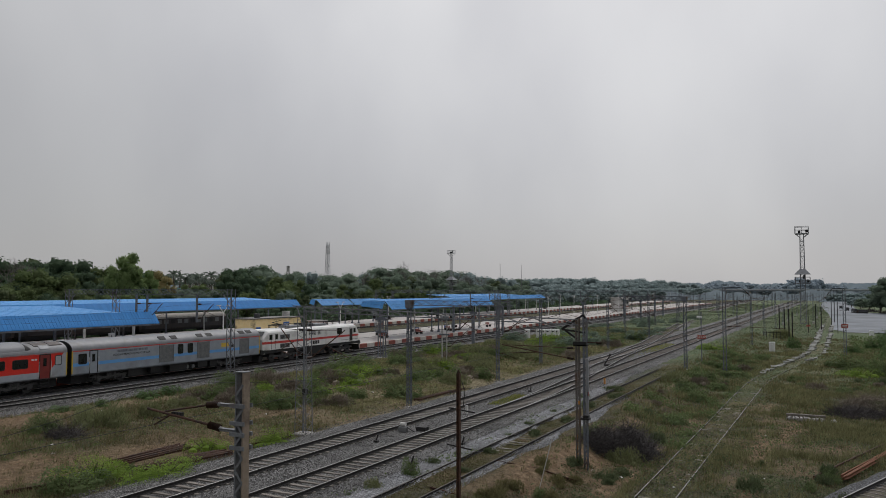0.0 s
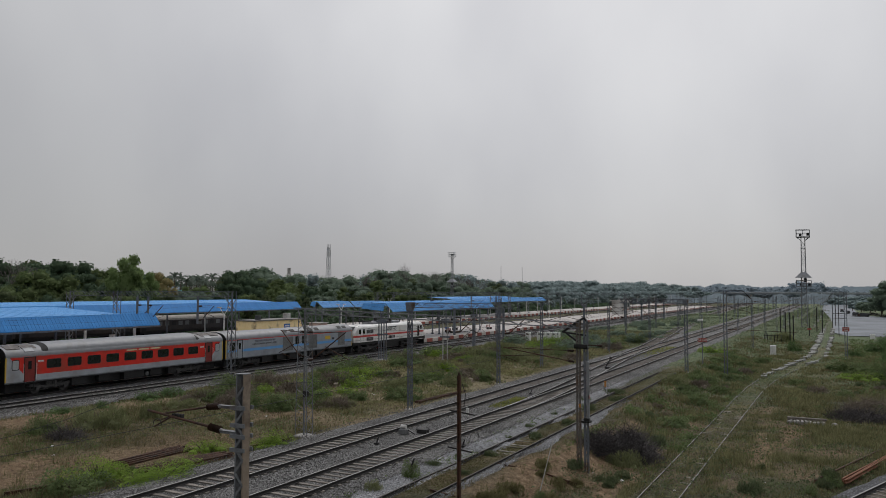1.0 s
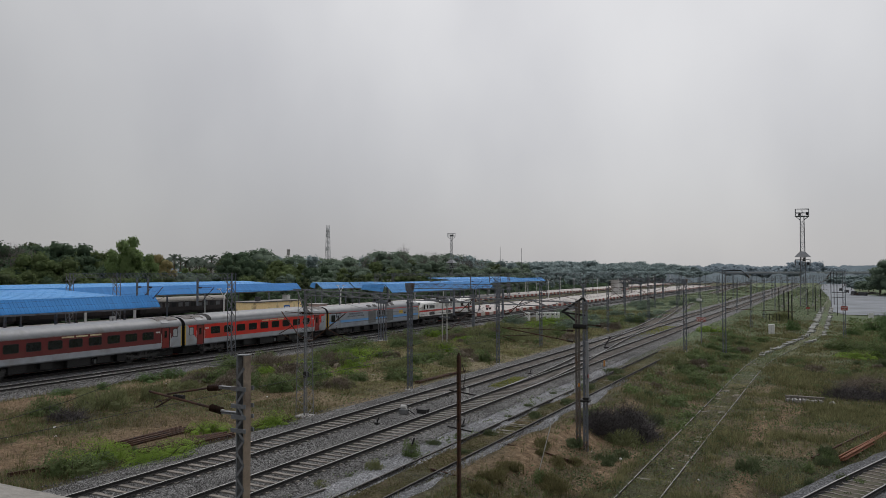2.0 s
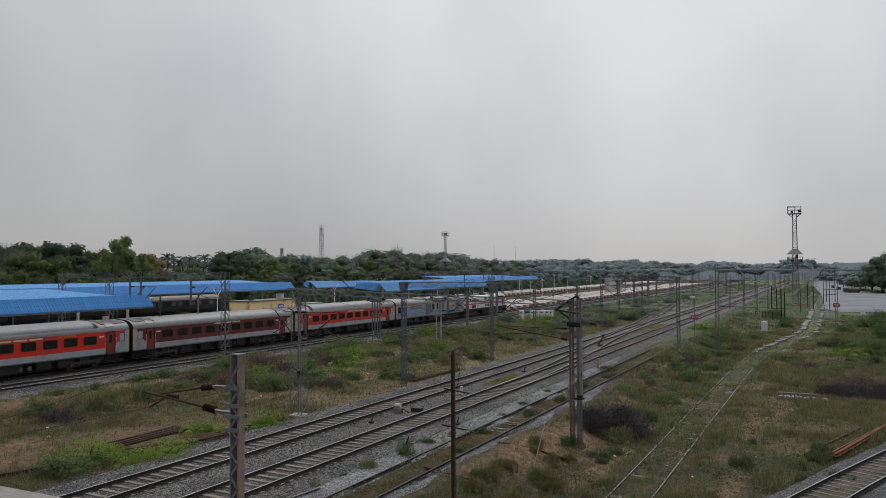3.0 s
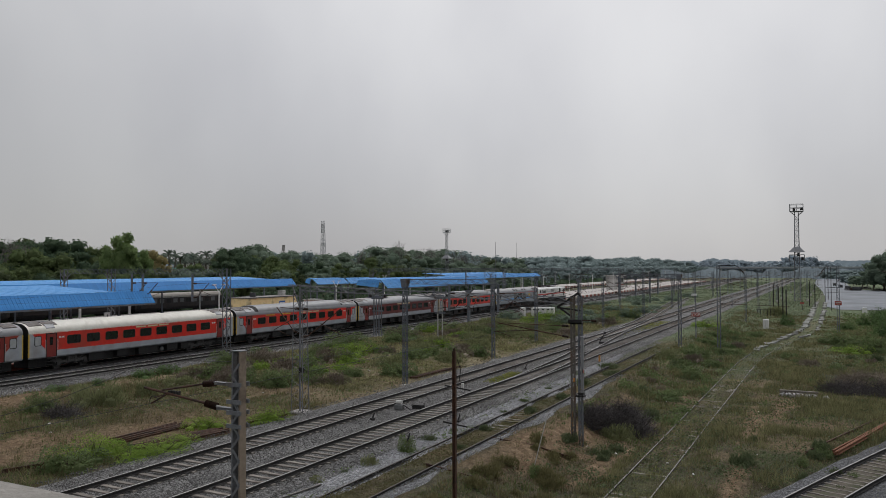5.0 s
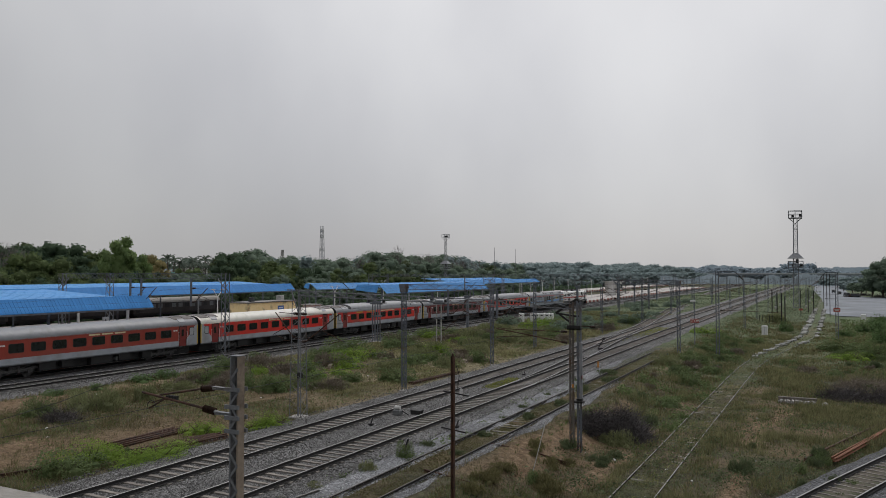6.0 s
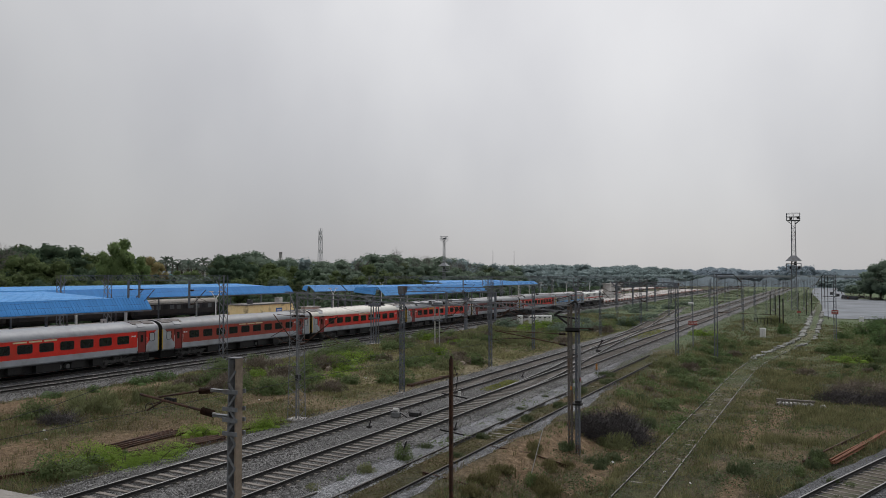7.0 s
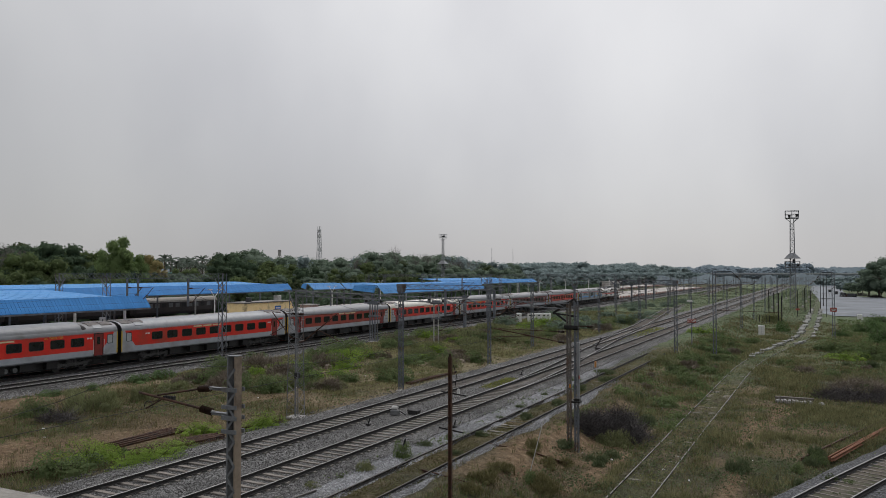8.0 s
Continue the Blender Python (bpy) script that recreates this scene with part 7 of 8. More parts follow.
def scrub(name, material, count, seed, x0, x1, y0, y1, size, label, skip=(), patch=14.0, cover=0.55, lift=0.0):
    """Low scrub too far off to tell apart: leaf sprays over the ground."""
    rng = np.random.default_rng(seed)
    y = y0 * (y1 / y0) ** rng.random(count)
    x = rng.uniform(x0, x1, count)
    keep = np.ones(count, bool)
    for a, b in skip:
        keep &= ~((x > a) & (x < b))
    if x0 < -40:                            # nothing grows on the worn path beside the line
        keep &= np.array([b > 58 or min(seg_near(a, b, p, q) - 0.75 * w for p, q, w in PATHS[:3]) > 0 for a, b in zip(x, y)])
    clump = np.array([fbm(a, b, patch, 2) for a, b in zip(x, y)])
    keep &= rng.random(count) < cover + (1.35 - cover) * clump
    x, y, clump = x[keep], y[keep], clump[keep]
    n = len(x)
    g = np.array([ground_z(a, b) if b < 300 else -0.5 - 0.9 * (a > -12) for a, b in zip(x, y)])
    far = np.clip(y / 130, 0.8, 2.5)
    c = np.stack([x, y, g + lift + rng.random(n) ** 2 * (0.35 + 0.9 * np.clip(clump, 0, 1)) * size * 1.6], 1)
    s = (rng.uniform(0.5, 1.0, n) * size * far * 0.42)[:, None]
    d1 = rng.normal(0, 1, (n, 3))
    d1[:, 2] *= 0.5
    d1 /= np.linalg.norm(d1, axis=1, keepdims=True)
    d2 = np.cross(d1, rng.normal(0, 1, (n, 3)))
    d2 /= np.linalg.norm(d2, axis=1, keepdims=True)
    v = np.stack([c - d1 * s, c - d2 * s * 0.6, c + d1 * s, c + d2 * s * 0.6], 1).reshape(-1, 3)
    me = bpy.data.meshes.new(name)
    me.vertices.add(4 * n)
    me.vertices.foreach_set("co", v.ravel())
    me.loops.add(4 * n)
    me.loops.foreach_set("vertex_index", np.arange(4 * n))
    me.polygons.add(n)
    me.polygons.foreach_set("loop_start", np.arange(0, 4 * n, 4))
    me.update()
    me.validate()
    me.materials.append(material)
    return tagged(new(name, me), label, "scrub", kind="stuff")


# far scrub: olive and green leaf colours lightened for distance haze
scrub("far_scrub", leaf_mat("hazed_olive_leaves", (0.1, 0.135, 0.08), (0.18, 0.22, 0.13)), 80000, 41, -51.5, -3.0, 92, 460, 0.22, "olive scrub and weeds far down the yard", ((-28.6, -18.6),))
scrub("green_scrub", LEAF_HAZED_GRASS, 90000, 42, -51.5, -3.0, 85, 460, 0.22, "green scrub and weeds far down the yard", ((-28.6, -18.6),))
scrub("dry_scrub", GRASS_DRY, 26000, 43, -51.5, -3.0, 90, 420, 0.2, "dry weeds far down the yard", ((-28.6, -18.6),))
scrub("yard_edge_scrub", LEAF_B, 40000, 44, 2.0, 30.0, 75, 176, 0.45, "green scrub beside the goods yard")
scrub("station_scrub", LEAF_A, 9000, 45, -126.0, -113.0, 30, 420, 2.4, "dark scrub behind the far platform")
scrub("ballast_weeds", leaf_mat("yellow_green_moss", (0.15, 0.165, 0.042), (0.25, 0.262, 0.075)), 2600, 46, -23.35, -22.2, 52.4, 58, 0.16, "yellow-green weeds on the ballast", cover=0.8, lift=0.2)
scrub("ballast_weeds", bpy.data.materials["yellow_green_moss"], 3000, 47, -24.0, -22.0, 96, 122, 0.25, "yellow-green weeds on the ballast", lift=0.2)
scrub("weed_clumps", LEAF_C, 80000, 48, -13.0, 14.0, 27, 95, 0.27, "small olive weeds in patches over the low ground", patch=2.6, cover=0.2)
scrub("weed_clumps", leaf_mat("dull_weed_leaves", (0.062, 0.088, 0.04), (0.11, 0.14, 0.066)), 60000, 49, -13.5, 14.0, 25, 95, 0.17, "dull dark weeds in patches over the low ground", patch=3.7, cover=0.2)
scrub("strip_weeds", LEAF_B, 26000, 50, -51.0, -29.3, 34, 110, 0.24, "olive weeds in patches between the lines", patch=4.0, cover=0.2)
scrub("strip_weeds", GRASS_DRY, 40000, 51, -51.0, -29.3, 30, 110, 0.2, "dry straw-coloured weeds between the lines", patch=5.0)
scrub("lush_weeds", LEAF_B, 60000, 52, -14.2, -8.4, 46, 118, 0.34, "lush green weeds beside the old siding", patch=3.0, cover=0.05)
scrub("siding_weeds", leaf_mat("dull_siding_grass", (0.1, 0.094, 0.05), (0.18, 0.168, 0.086)), 26000, 53, -17.3, -15.5, 20, 90, 0.15, "short grass and weeds grown over the old siding", patch=2.0)
scrub("ballast_edge_weeds", LEAF_B, 5000, 54, -19.0, -17.2, 22, 60, 0.2, "green weeds sprouting from the pale stones", patch=1.6, cover=0.1, lift=0.16)
scrub("dead_weeds", mat("dead_brown_stalks", (0.135, 0.108, 0.08), (0.265, 0.218, 0.16), 3, 0.9, island=0.3), 18000, 55, -51.0, -29.3, 30, 115, 0.22, "dead brown weeds between the lines", patch=5.5, cover=0.2)
scrub("dead_weeds", bpy.data.materials["dead_brown_stalks"], 30000, 56, -13.5, 14.0, 26, 95, 0.18, "dead brown weeds over the low ground", patch=4.2, cover=0.2)
scrub("old_line_grass", leaf_mat("yellow_green_short_grass", (0.15, 0.165, 0.06), (0.27, 0.28, 0.11)), 16000, 57, -9.0, -6.6, 30, 96, 0.13, "short yellow-green grass between the rails of the old siding", patch=4.0, cover=0.35)

# ---- the station and what lies beyond ----


def yellow_building():
    t = thing("station_hut", "flat-roofed yellow plastered hut with stained walls", "building", (-66.0, 80.25, PF))
    w, d, h = 9.7, 3.1, 4.0
    s = Shape()
    for x0, x1, y0, y1 in ((-0.2, 0.0, -w / 2, w / 2), (-d, -d + 0.2, -w / 2, w / 2), (-d + 0.2, -0.2, -w / 2, -w / 2 + 0.2), (-d + 0.2, -0.2, w / 2 - 0.2, w / 2)):
        s.box(x0, x1, y0, y1, 0, h)
    part("wall", s, YELLOW_WALL, t)
    part("roof", Shape().box(-d - 0.15, 0.15, -w / 2 - 0.15, w / 2 + 0.15, h, h + 0.14), OLDRAIL, t, "dark stained concrete roof slab")
    part("blue_sign", Shape().box(0.003, 0.06, 1.0, 2.2, 2.75, 3.5), BLUE_SIGN, t, "blue enamel sign")
    part("sign_bars", Shape().box(0.055, 0.068, 1.15, 2.05, 3.15, 3.3).box(0.055, 0.068, 1.3, 1.9, 2.9, 3.02), WHITE, t)
    part("blue_panel", Shape().box(0.003, 0.05, -4.4, -3.5, 2.1, 3.0), BLUE_SIGN, t, "small blue notice panel")
    part("wall_lettering", bars(0.0, 5.0, 2.5, 0.22, 0.006, random.Random(4)), OLDRAIL, t)
    part("chimney_box", Shape().box(-2.2, -1.4, 3.4, 4.1, h + 0.14, h + 0.8, c=0.04), WHITE_WALL, t)
    part("rooftop_tank", Shape().tube((-1.5, -2.5, h + 0.14), (-1.5, -2.5, h + 0.7), 0.4, 14, 0.36), TARP, t, "black plastic water tank")


yellow_building()


def old_coach(y):
    """A parked coach of an older kind with barred windows."""
    t = thing("parked_coach", "dark maroon old coach with a dusty beige roof", "railway coach", (-110.0, y, 0), "coaches parked at the far platform")
    prof = [(1.45, 1.1), (1.6, 1.2), (1.62, 1.9), (1.62, 2.95), (1.55, 3.25), (1.3, 3.55), (0.9, 3.72), (0.0, 3.8)]
    part("body", shell([-10.6, 0, 10.6], prof, (0, 0, 0, 1, 1, 1, 1), 0, diag=False), [OLD_COACH, BEIGE_ROOF], t)
    for k in range(11):
        part("window", Shape().box(1.6, 1.635, -8.3 + 1.6 * k, -7.3 + 1.6 * k, 2.0, 2.75), LOUVRE if k % 3 else DARK, t)
    for sy in (-1, 1):
        part("door", Shape().box(1.6, 1.64, sy * 9.7 - 0.4, sy * 9.7 + 0.4, 1.2, 2.95), DARK, t)
    part("underframe", Shape().box(-1.4, 1.4, -10.4, 10.4, 0.75, 1.1), DARKSTEEL, t)
    for y0 in (-7.3, 7.3):
        q = Shape()
        for a in (-1.3, 1.3):
            for x in (-0.9, 0.9):
                q.tube((x - 0.06, y0 + a, 0.45), (x + 0.06, y0 + a, 0.45), 0.45, 14)
        q.box(-1.1, 1.1, y0 - 2, y0 + 2, 0.5, 0.75)
        part("bogie", q, DARKSTEEL, t)


for k in range(5):
    old_coach(105.0 - 22.0 * k)


def lamp_post(x, y, h):
    t = thing("platform_lamp", "white Y-shaped lamp post on the platform", "lamp post", (x, y, PF), "platform lamps")
    part("pole", Shape().tube((0, 0, 0), (0, 0, h - 0.9), 0.08, 8, 0.06), WHITE, t)
    for d in (-1, 1):
        part("arm", Shape().tube((0, 0, h - 0.92), (0, d * 0.8, h), 0.04, 6), WHITE, t)
        part("lamp_head", Shape().box(-0.1, 0.1, d * 0.8 - 0.3, d * 0.8 + 0.3, h - 0.04, h + 0.06, c=0.03), LAMP_GLASS, t)


for x, y in ((-66.5, 70.5), (-66.5, 95.2), (-67.0, 190), (-67.0, 212), (-67.0, 236), (-67.0, 262), (-67.0, 290), (-67.0, 320), (-67, 355), (-100.5, 165), (-100.5, 195), (-100.5, 228), (-100.5, 262), (-100.5, 300)):
    lamp_post(x, y, 5.9)


def bench(x, y, paint, label):
    t = thing("bench", label, "bench", (x, y, PF), "benches on the platforms")
    for k in range(3):
        part("seat_slat", Shape().box(-0.24 + 0.16 * k, -0.1 + 0.16 * k, -0.9, 0.9, 0.42, 0.47), paint, t)
    for k in range(2):
        part("back_slat", Shape().box(-0.3, -0.26, -0.9, 0.9, 0.58 + 0.2 * k, 0.72 + 0.2 * k), paint, t)
    for y0 in (-0.75, 0.75):
        part("leg", Shape().box(-0.3, 0.22, y0 - 0.05, y0 + 0.05, 0, 0.42).box(-0.31, -0.25, y0 - 0.05, y0 + 0.05, 0.42, 0.95), DARKSTEEL, t)


rnd = random.Random(8)
for k, y in enumerate((96, 98.5, 101, 105, 108.2, 111, 117, 120, 123.5, 128, 132, 140, 146, 40, 48, 30, 61)):
    paint, label = ((RED_SIGN, "red slatted bench under the canopy"), (BLUE_SIGN, "blue slatted bench under the canopy"), (BLUESTEEL, "grey slatted bench under the canopy"))[k % 3]
    bench(-64.5 - 2.4 * (k % 3) - 0.5 * rnd.random(), y, paint, label)
t = thing("pump_booth", "small pink plastered booth at the end of the hut", "booth", (-68.0, 91.5, PF))
part("wall", Shape().box(-1.0, 1.0, -0.9, 0.9, 0, 3.2), mat("faded_pink_plaster", (0.36, 0.26, 0.24), (0.46, 0.35, 0.32), 2, 0.9), t)
part("roof", Shape().box(-1.15, 1.15, -1.05, 1.05, 3.2, 3.32), CONCRETE, t)
# glimpses of white things under the near canopy
for y in (52.0, 36.5, 22.5):
    t = thing("platform_board", "white board on a post under the canopy", "board", (-63.6, y, PF))
    part("post", Shape().box(-0.06, 0.06, -0.06, 0.06, 0, 3.4), BLUESTEEL, t)
    part("panel", Shape().box(-0.03, 0.05, -0.35, 0.35, 2.2, 3.6), WHITE, t)


def signal_cabin():
    t = thing("signal_cabin", "white single-storey signal cabin at the platform's end", "building", (-66.0, 268.0, PF))
    part("wall", Shape().box(-4, 0, -4.5, 4.5, 0, 4.6), WHITE_WALL, t)
    part("roof", Shape().box(-4.6, 0.6, -5.1, 5.1, 4.6, 4.85), CONCRETE, t)
    for k in range(4):
        w = part("window", Shape().box(0.003, 0.05, -3.9 + 2.1 * k, -2.4 + 2.1 * k, 2.4, 3.8), GLASS_DARK, t)
        part("sill", Shape().box(0.003, 0.14, -4.0 + 2.1 * k, -2.3 + 2.1 * k, 2.28, 2.38), CONCRETE, w)
    part("stripe", Shape().box(0.003, 0.03, -4.45, 4.45, 1.4, 1.8), REDPAINT, t)


signal_cabin()


def lattice_tower(x, y, h, w0, w1, label, name, step, leg=0.14, material=None):
    t = thing(name, label, "tower", (x, y, -0.5))
    c = [(-1, -1), (1, -1), (1, 1), (-1, 1)]
    material = material or STEEL
    for a, b in c:
        part("leg", Shape().bar((a * w0 / 2, b * w0 / 2, 0), (a * w1 / 2, b * w1 / 2, h), leg), material, t)
    s, z, k = Shape(), 0.0, 0
    while z + step <= h:
        f, g = w0 + (w1 - w0) * z / h, w0 + (w1 - w0) * (z + step) / h
        for i in range(4):
            a, b = c[i], c[(i + 1) % 4]
            if k % 2:
                a, b = b, a
            s.bar((a[0] * f / 2, a[1] * f / 2, z), (b[0] * g / 2, b[1] * g / 2, z + step), leg * 0.55)
            s.bar((c[i][0] * f / 2, c[i][1] * f / 2, z), (c[(i + 1) % 4][0] * f / 2, c[(i + 1) % 4][1] * f / 2, z), leg * 0.45)
        z += step
        k += 1
    part("lacing", s, material, t, kind="stuff")
    return t


# steel of the distant towers, paled in colour for haze
HAZED_STEEL = mat("hazed_tower_steel", (0.26, 0.275, 0.29), (0.35, 0.365, 0.38), 4, 0.6, 0.1, 0.1, 40)


def cage(t, z, w, h, material=None):
    material, r = material or STEEL, w / 2
    for a in (-1, 1):
        for b in (-1, 1):
            part("cage_post", Shape().bar((a * r, b * r, z), (a * r, b * r, z + h), 0.1), material, t)
        for zz in (z, z + h / 2, z + h):
            part("cage_rail", Shape().bar((a * r, -r, zz), (a * r, r, zz), 0.1), material, t)
            part("cage_rail", Shape().bar((-r, a * r, zz), (r, a * r, zz), 0.1), material, t)
        part("cage_post", Shape().bar((a * r, 0, z), (a * r, 0, z + h), 0.07), material, t)
        part("cage_post", Shape().bar((0, a * r, z), (0, a * r, z + h), 0.07), material, t)
    part("cage_floor", Shape().box(-w / 2, w / 2, -w / 2, w / 2, z - 0.1, z), material, t)
    for k, (x, y) in enumerate(((w * 0.38, -w * 0.3), (-w * 0.2, w * 0.3))):
        part("floodlight", Shape().box(x - 0.3, x + 0.3, y - 0.25, y + 0.25, z + 0.25, z + 0.95, c=0.08), DARKSTEEL, t)


def floodlight_tower(x, y, label, material=None, top=22.7, slim=1.0):
    material = material or STEEL
    t = lattice_tower(x, y, top, 1.4 * slim, 0.85 * slim, label, "floodlight_tower", 0.95, 0.13 * slim, material)
    cage(t, top + 0.2, 3.1 * slim, 1.8 * slim, material)
    for a in (-1, 1):
        for b in (-1, 1):
            part("strut", Shape().bar((a * 1.4 * slim, b * 1.4 * slim, top + 0.1), (a * 0.4, b * 0.4, top - 0.8), 0.09), material, t)
    part("hood", Shape().loft([[(-1.9, -1.9, 12.5), (1.9, -1.9, 12.5), (1.9, 1.9, 12.5), (-1.9, 1.9, 12.5)], [(-0.6, -0.6, 13.9), (0.6, -0.6, 13.9), (0.6, 0.6, 13.9), (-0.6, 0.6, 13.9)]]), ROOF_GREY, t, "grey pyramid hood")
    cage(t, 10.2, 3.4, 1.6, material)
    part("winch_box", Shape().box(0.1, 0.7, -0.9, -0.3, 11.4, 12.3), DARKSTEEL, t)


floodlight_tower(-7.5, 215.0, "tall lattice floodlight tower beside the yard")
floodlight_tower(-144.6, 288.0, "pale lattice floodlight tower behind the far platform", HAZED_STEEL, 23.4, 0.8)
t = lattice_tower(-188.2, 260.0, 28.2, 2.3, 0.9, "slender pale telecom lattice tower above the trees", "telecom_tower", 1.3, 0.13, HAZED_STEEL)
for z in (26.0, 24.0, 18.5):
    for a in (-1, 1):
        part("antenna", Shape().box(a * 0.62 - 0.1, a * 0.62 + 0.1, -0.2, 0.2, z - 0.7, z + 0.7), WHITE, t)
t = thing("water_tank_tower", "distant overhead water tank above the trees", "tower", (-184.8, 230.0, -0.5))
for a in (-0.6, 0.6):
    for b in (-0.6, 0.6):
        part("leg", Shape().box(a * 0.7 - 0.1, a * 0.7 + 0.1, b * 0.7 - 0.1, b * 0.7 + 0.1, 0, 15.2), CONCRETE, t)
part("tank", Shape().tube((0, 0, 15.2), (0, 0, 17.4), 0.6, 14), CONCRETE, t)
for x, y in ((-120.0, 330.0), (-118.0, 352.0)):
    t = thing("antenna_mast", "thin distant antenna mast", "mast", (x - 20, y, -0.5))
    part("pole", Shape().tube((0, 0, 0), (0, 0, 20.5), 0.16, 6, 0.08), STEEL, t)


def village_house(x, y, w, d, h, label, roof=None):
    t = thing("village_house", label, "house", (x, y, -0.5), "houses behind the trees")
    part("wall", Shape().box(-d / 2, d / 2, -w / 2, w / 2, 0, h), WHITE_WALL, t)
    part("roof", Shape().box(-d / 2 - 0.3, d / 2 + 0.3, -w / 2 - 0.3, w / 2 + 0.3, h, h + 0.3), roof or CONCRETE, t)
    for z in (h - 2.2, h - 5.4):
        for k in range(3):
            q = part("window", Shape().box(d / 2 + 0.003, d / 2 + 0.05, -w / 2 + w * (k + 0.5) / 3 - 0.5, -w / 2 + w * (k + 0.5) / 3 + 0.5, z - 0.6, z + 0.6), DARK, t)
            part("sill", Shape().box(d / 2 + 0.003, d / 2 + 0.2, -w / 2 + w * (k + 0.5) / 3 - 0.6, -w / 2 + w * (k + 0.5) / 3 + 0.6, z - 0.75, z - 0.65), CONCRETE, q)


village_house(-222.0, 230.0, 7.0, 8.0, 12.4, "pale whitewashed house among palms")
village_house(-226.0, 224.0, 4.0, 8.0, 10.6, "pale low house beside the whitewashed one")
village_house(-205.0, 196.0, 8.0, 8.0, 8.6, "low house with a turquoise sheet roof among palms", mat("turquoise_sheet", (0.13, 0.40, 0.42), (0.18, 0.48, 0.50), 2, 0.5))


def goods_yard():
    s = Shape()
    rows = []
    for k in range(40):
        y = 190 + 536 * (k / 39) ** 1.5
        a = -1.2 - 7.0 * ease((y - 230) / 300) + 0.5 * fbm(3, y, 20) + (3.0 * max(0, 1 - (y - 190) / 12))
        b = 60 - 52 * ease((y - 255) / 110)
        rows.append([(a + (b - a) * j / 8, y + (2.2 * fbm(j * 8.0, 5, 9) if k == 0 else 0), LOW + 0.16) for j in range(9)])
    s.loft(rows, 0, cap=False, closed=False)
    s.f = [tuple(reversed(f)) for f in s.f]
    y = mat("pale_concrete_yard", (0.15, 0.166, 0.188), (0.215, 0.232, 0.255), 0.12, 0.85, 0, 0.05, 8, (0.125, 0.137, 0.152), 0.07, 0.54)
    tagged(part("pavement", s, y), "wide pale concrete goods yard", "pavement", kind="structure")


goods_yard()


def lorry(x, y, turn, paint, label):
    t = thing("lorry", label, "lorry", pose(x, y, LOW + 0.16, 0, 0, turn), "lorries parked in the goods yard")
    t.scale = (0.45, 0.45, 0.45)
    part("cab", Shape().loft([[(-1.15, 3.2, 0.6), (1.15, 3.2, 0.6), (1.15, 3.2, 2.7), (-1.15, 3.2, 2.7)], [(-1.15, 4.7, 0.6), (1.15, 4.7, 0.6), (1.15, 4.5, 1.7), (-1.15, 4.5, 1.7)]]), paint, t)
    part("windscreen", Shape().box(-1.0, 1.0, 4.0, 4.35, 1.9, 2.3), GLASS_DARK, t)
    part("load", Shape().loft([[(-1.2, -4, 0.95), (1.2, -4, 0.95), (1.1, -4, 2.9), (-1.1, -4, 2.9)], [(-1.2, 3.0, 0.95), (1.2, 3.0, 0.95), (1.1, 3.0, 3.2), (-1.1, 3.0, 3.2)]]), TARP, t, "load under a dark tarpaulin")
    part("chassis", Shape().box(-0.9, 0.9, -4.1, 4.4, 0.55, 0.95), DARKSTEEL, t)
    for y0 in (-3.0, -1.7, 3.7):
        for x0 in (-1.0, 1.0):
            part("wheel", Shape().tube((x0 - 0.15, y0, 0.5), (x0 + 0.15, y0, 0.5), 0.5, 14), RUBBER, t)


for k, (x, y, turn) in enumerate(((6.4, 352, 20), (9.0, 336, 65), (4.0, 376, 10), (1.8, 410, 5))):
    lorry(x, y, turn, (BLUESTEEL, RUST, LOUVRE)[k % 3], "lorry with a tarpaulined load parked in the goods yard")
t = thing("goods_shed", "long pale shed behind the goods yard trees", "shed", (40.0, 350.0, LOW))
part("wall", Shape().box(-6, 6, -50, 40, 0, 5.0), WHITE_WALL, t)
part("roof", Shape().loft([[(-7, y, 5.0), (7, y, 5.0), (0, y, 7.2)] for y in (-51, 41)]), ROOF_GREY, t)
for k in range(8):
    part("door", Shape().box(-6.05, -6.003, -45 + 11 * k, -41 + 11 * k, 0, 3.6), DARKSTEEL, t)


def overbridge():
    t = thing("road_overbridge", "long concrete road bridge far across the yard", "bridge", (0, 900, 0), kind="structure")
    # deck and parapet colours carry a blue tint for distance haze
    part("deck", Shape().box(-240, 330, -4, 4, 5.3, 6.6), mat("hazed_bridge_concrete", (0.17, 0.195, 0.22), (0.21, 0.235, 0.26), 0.1, 0.9), t)
    part("parapet", Shape().box(-240, 330, -4.2, -4.0, 6.6, 7.6), mat("pale_parapet_paint", (0.36, 0.385, 0.41), (0.46, 0.485, 0.51), 0.05, 0.9), t)
    for k in range(23):
        part("pier", Shape().box(-235 + 25 * k, -233.4 + 25 * k, -3, 3, -0.6, 5.3), CONCRETE, t)


overbridge()


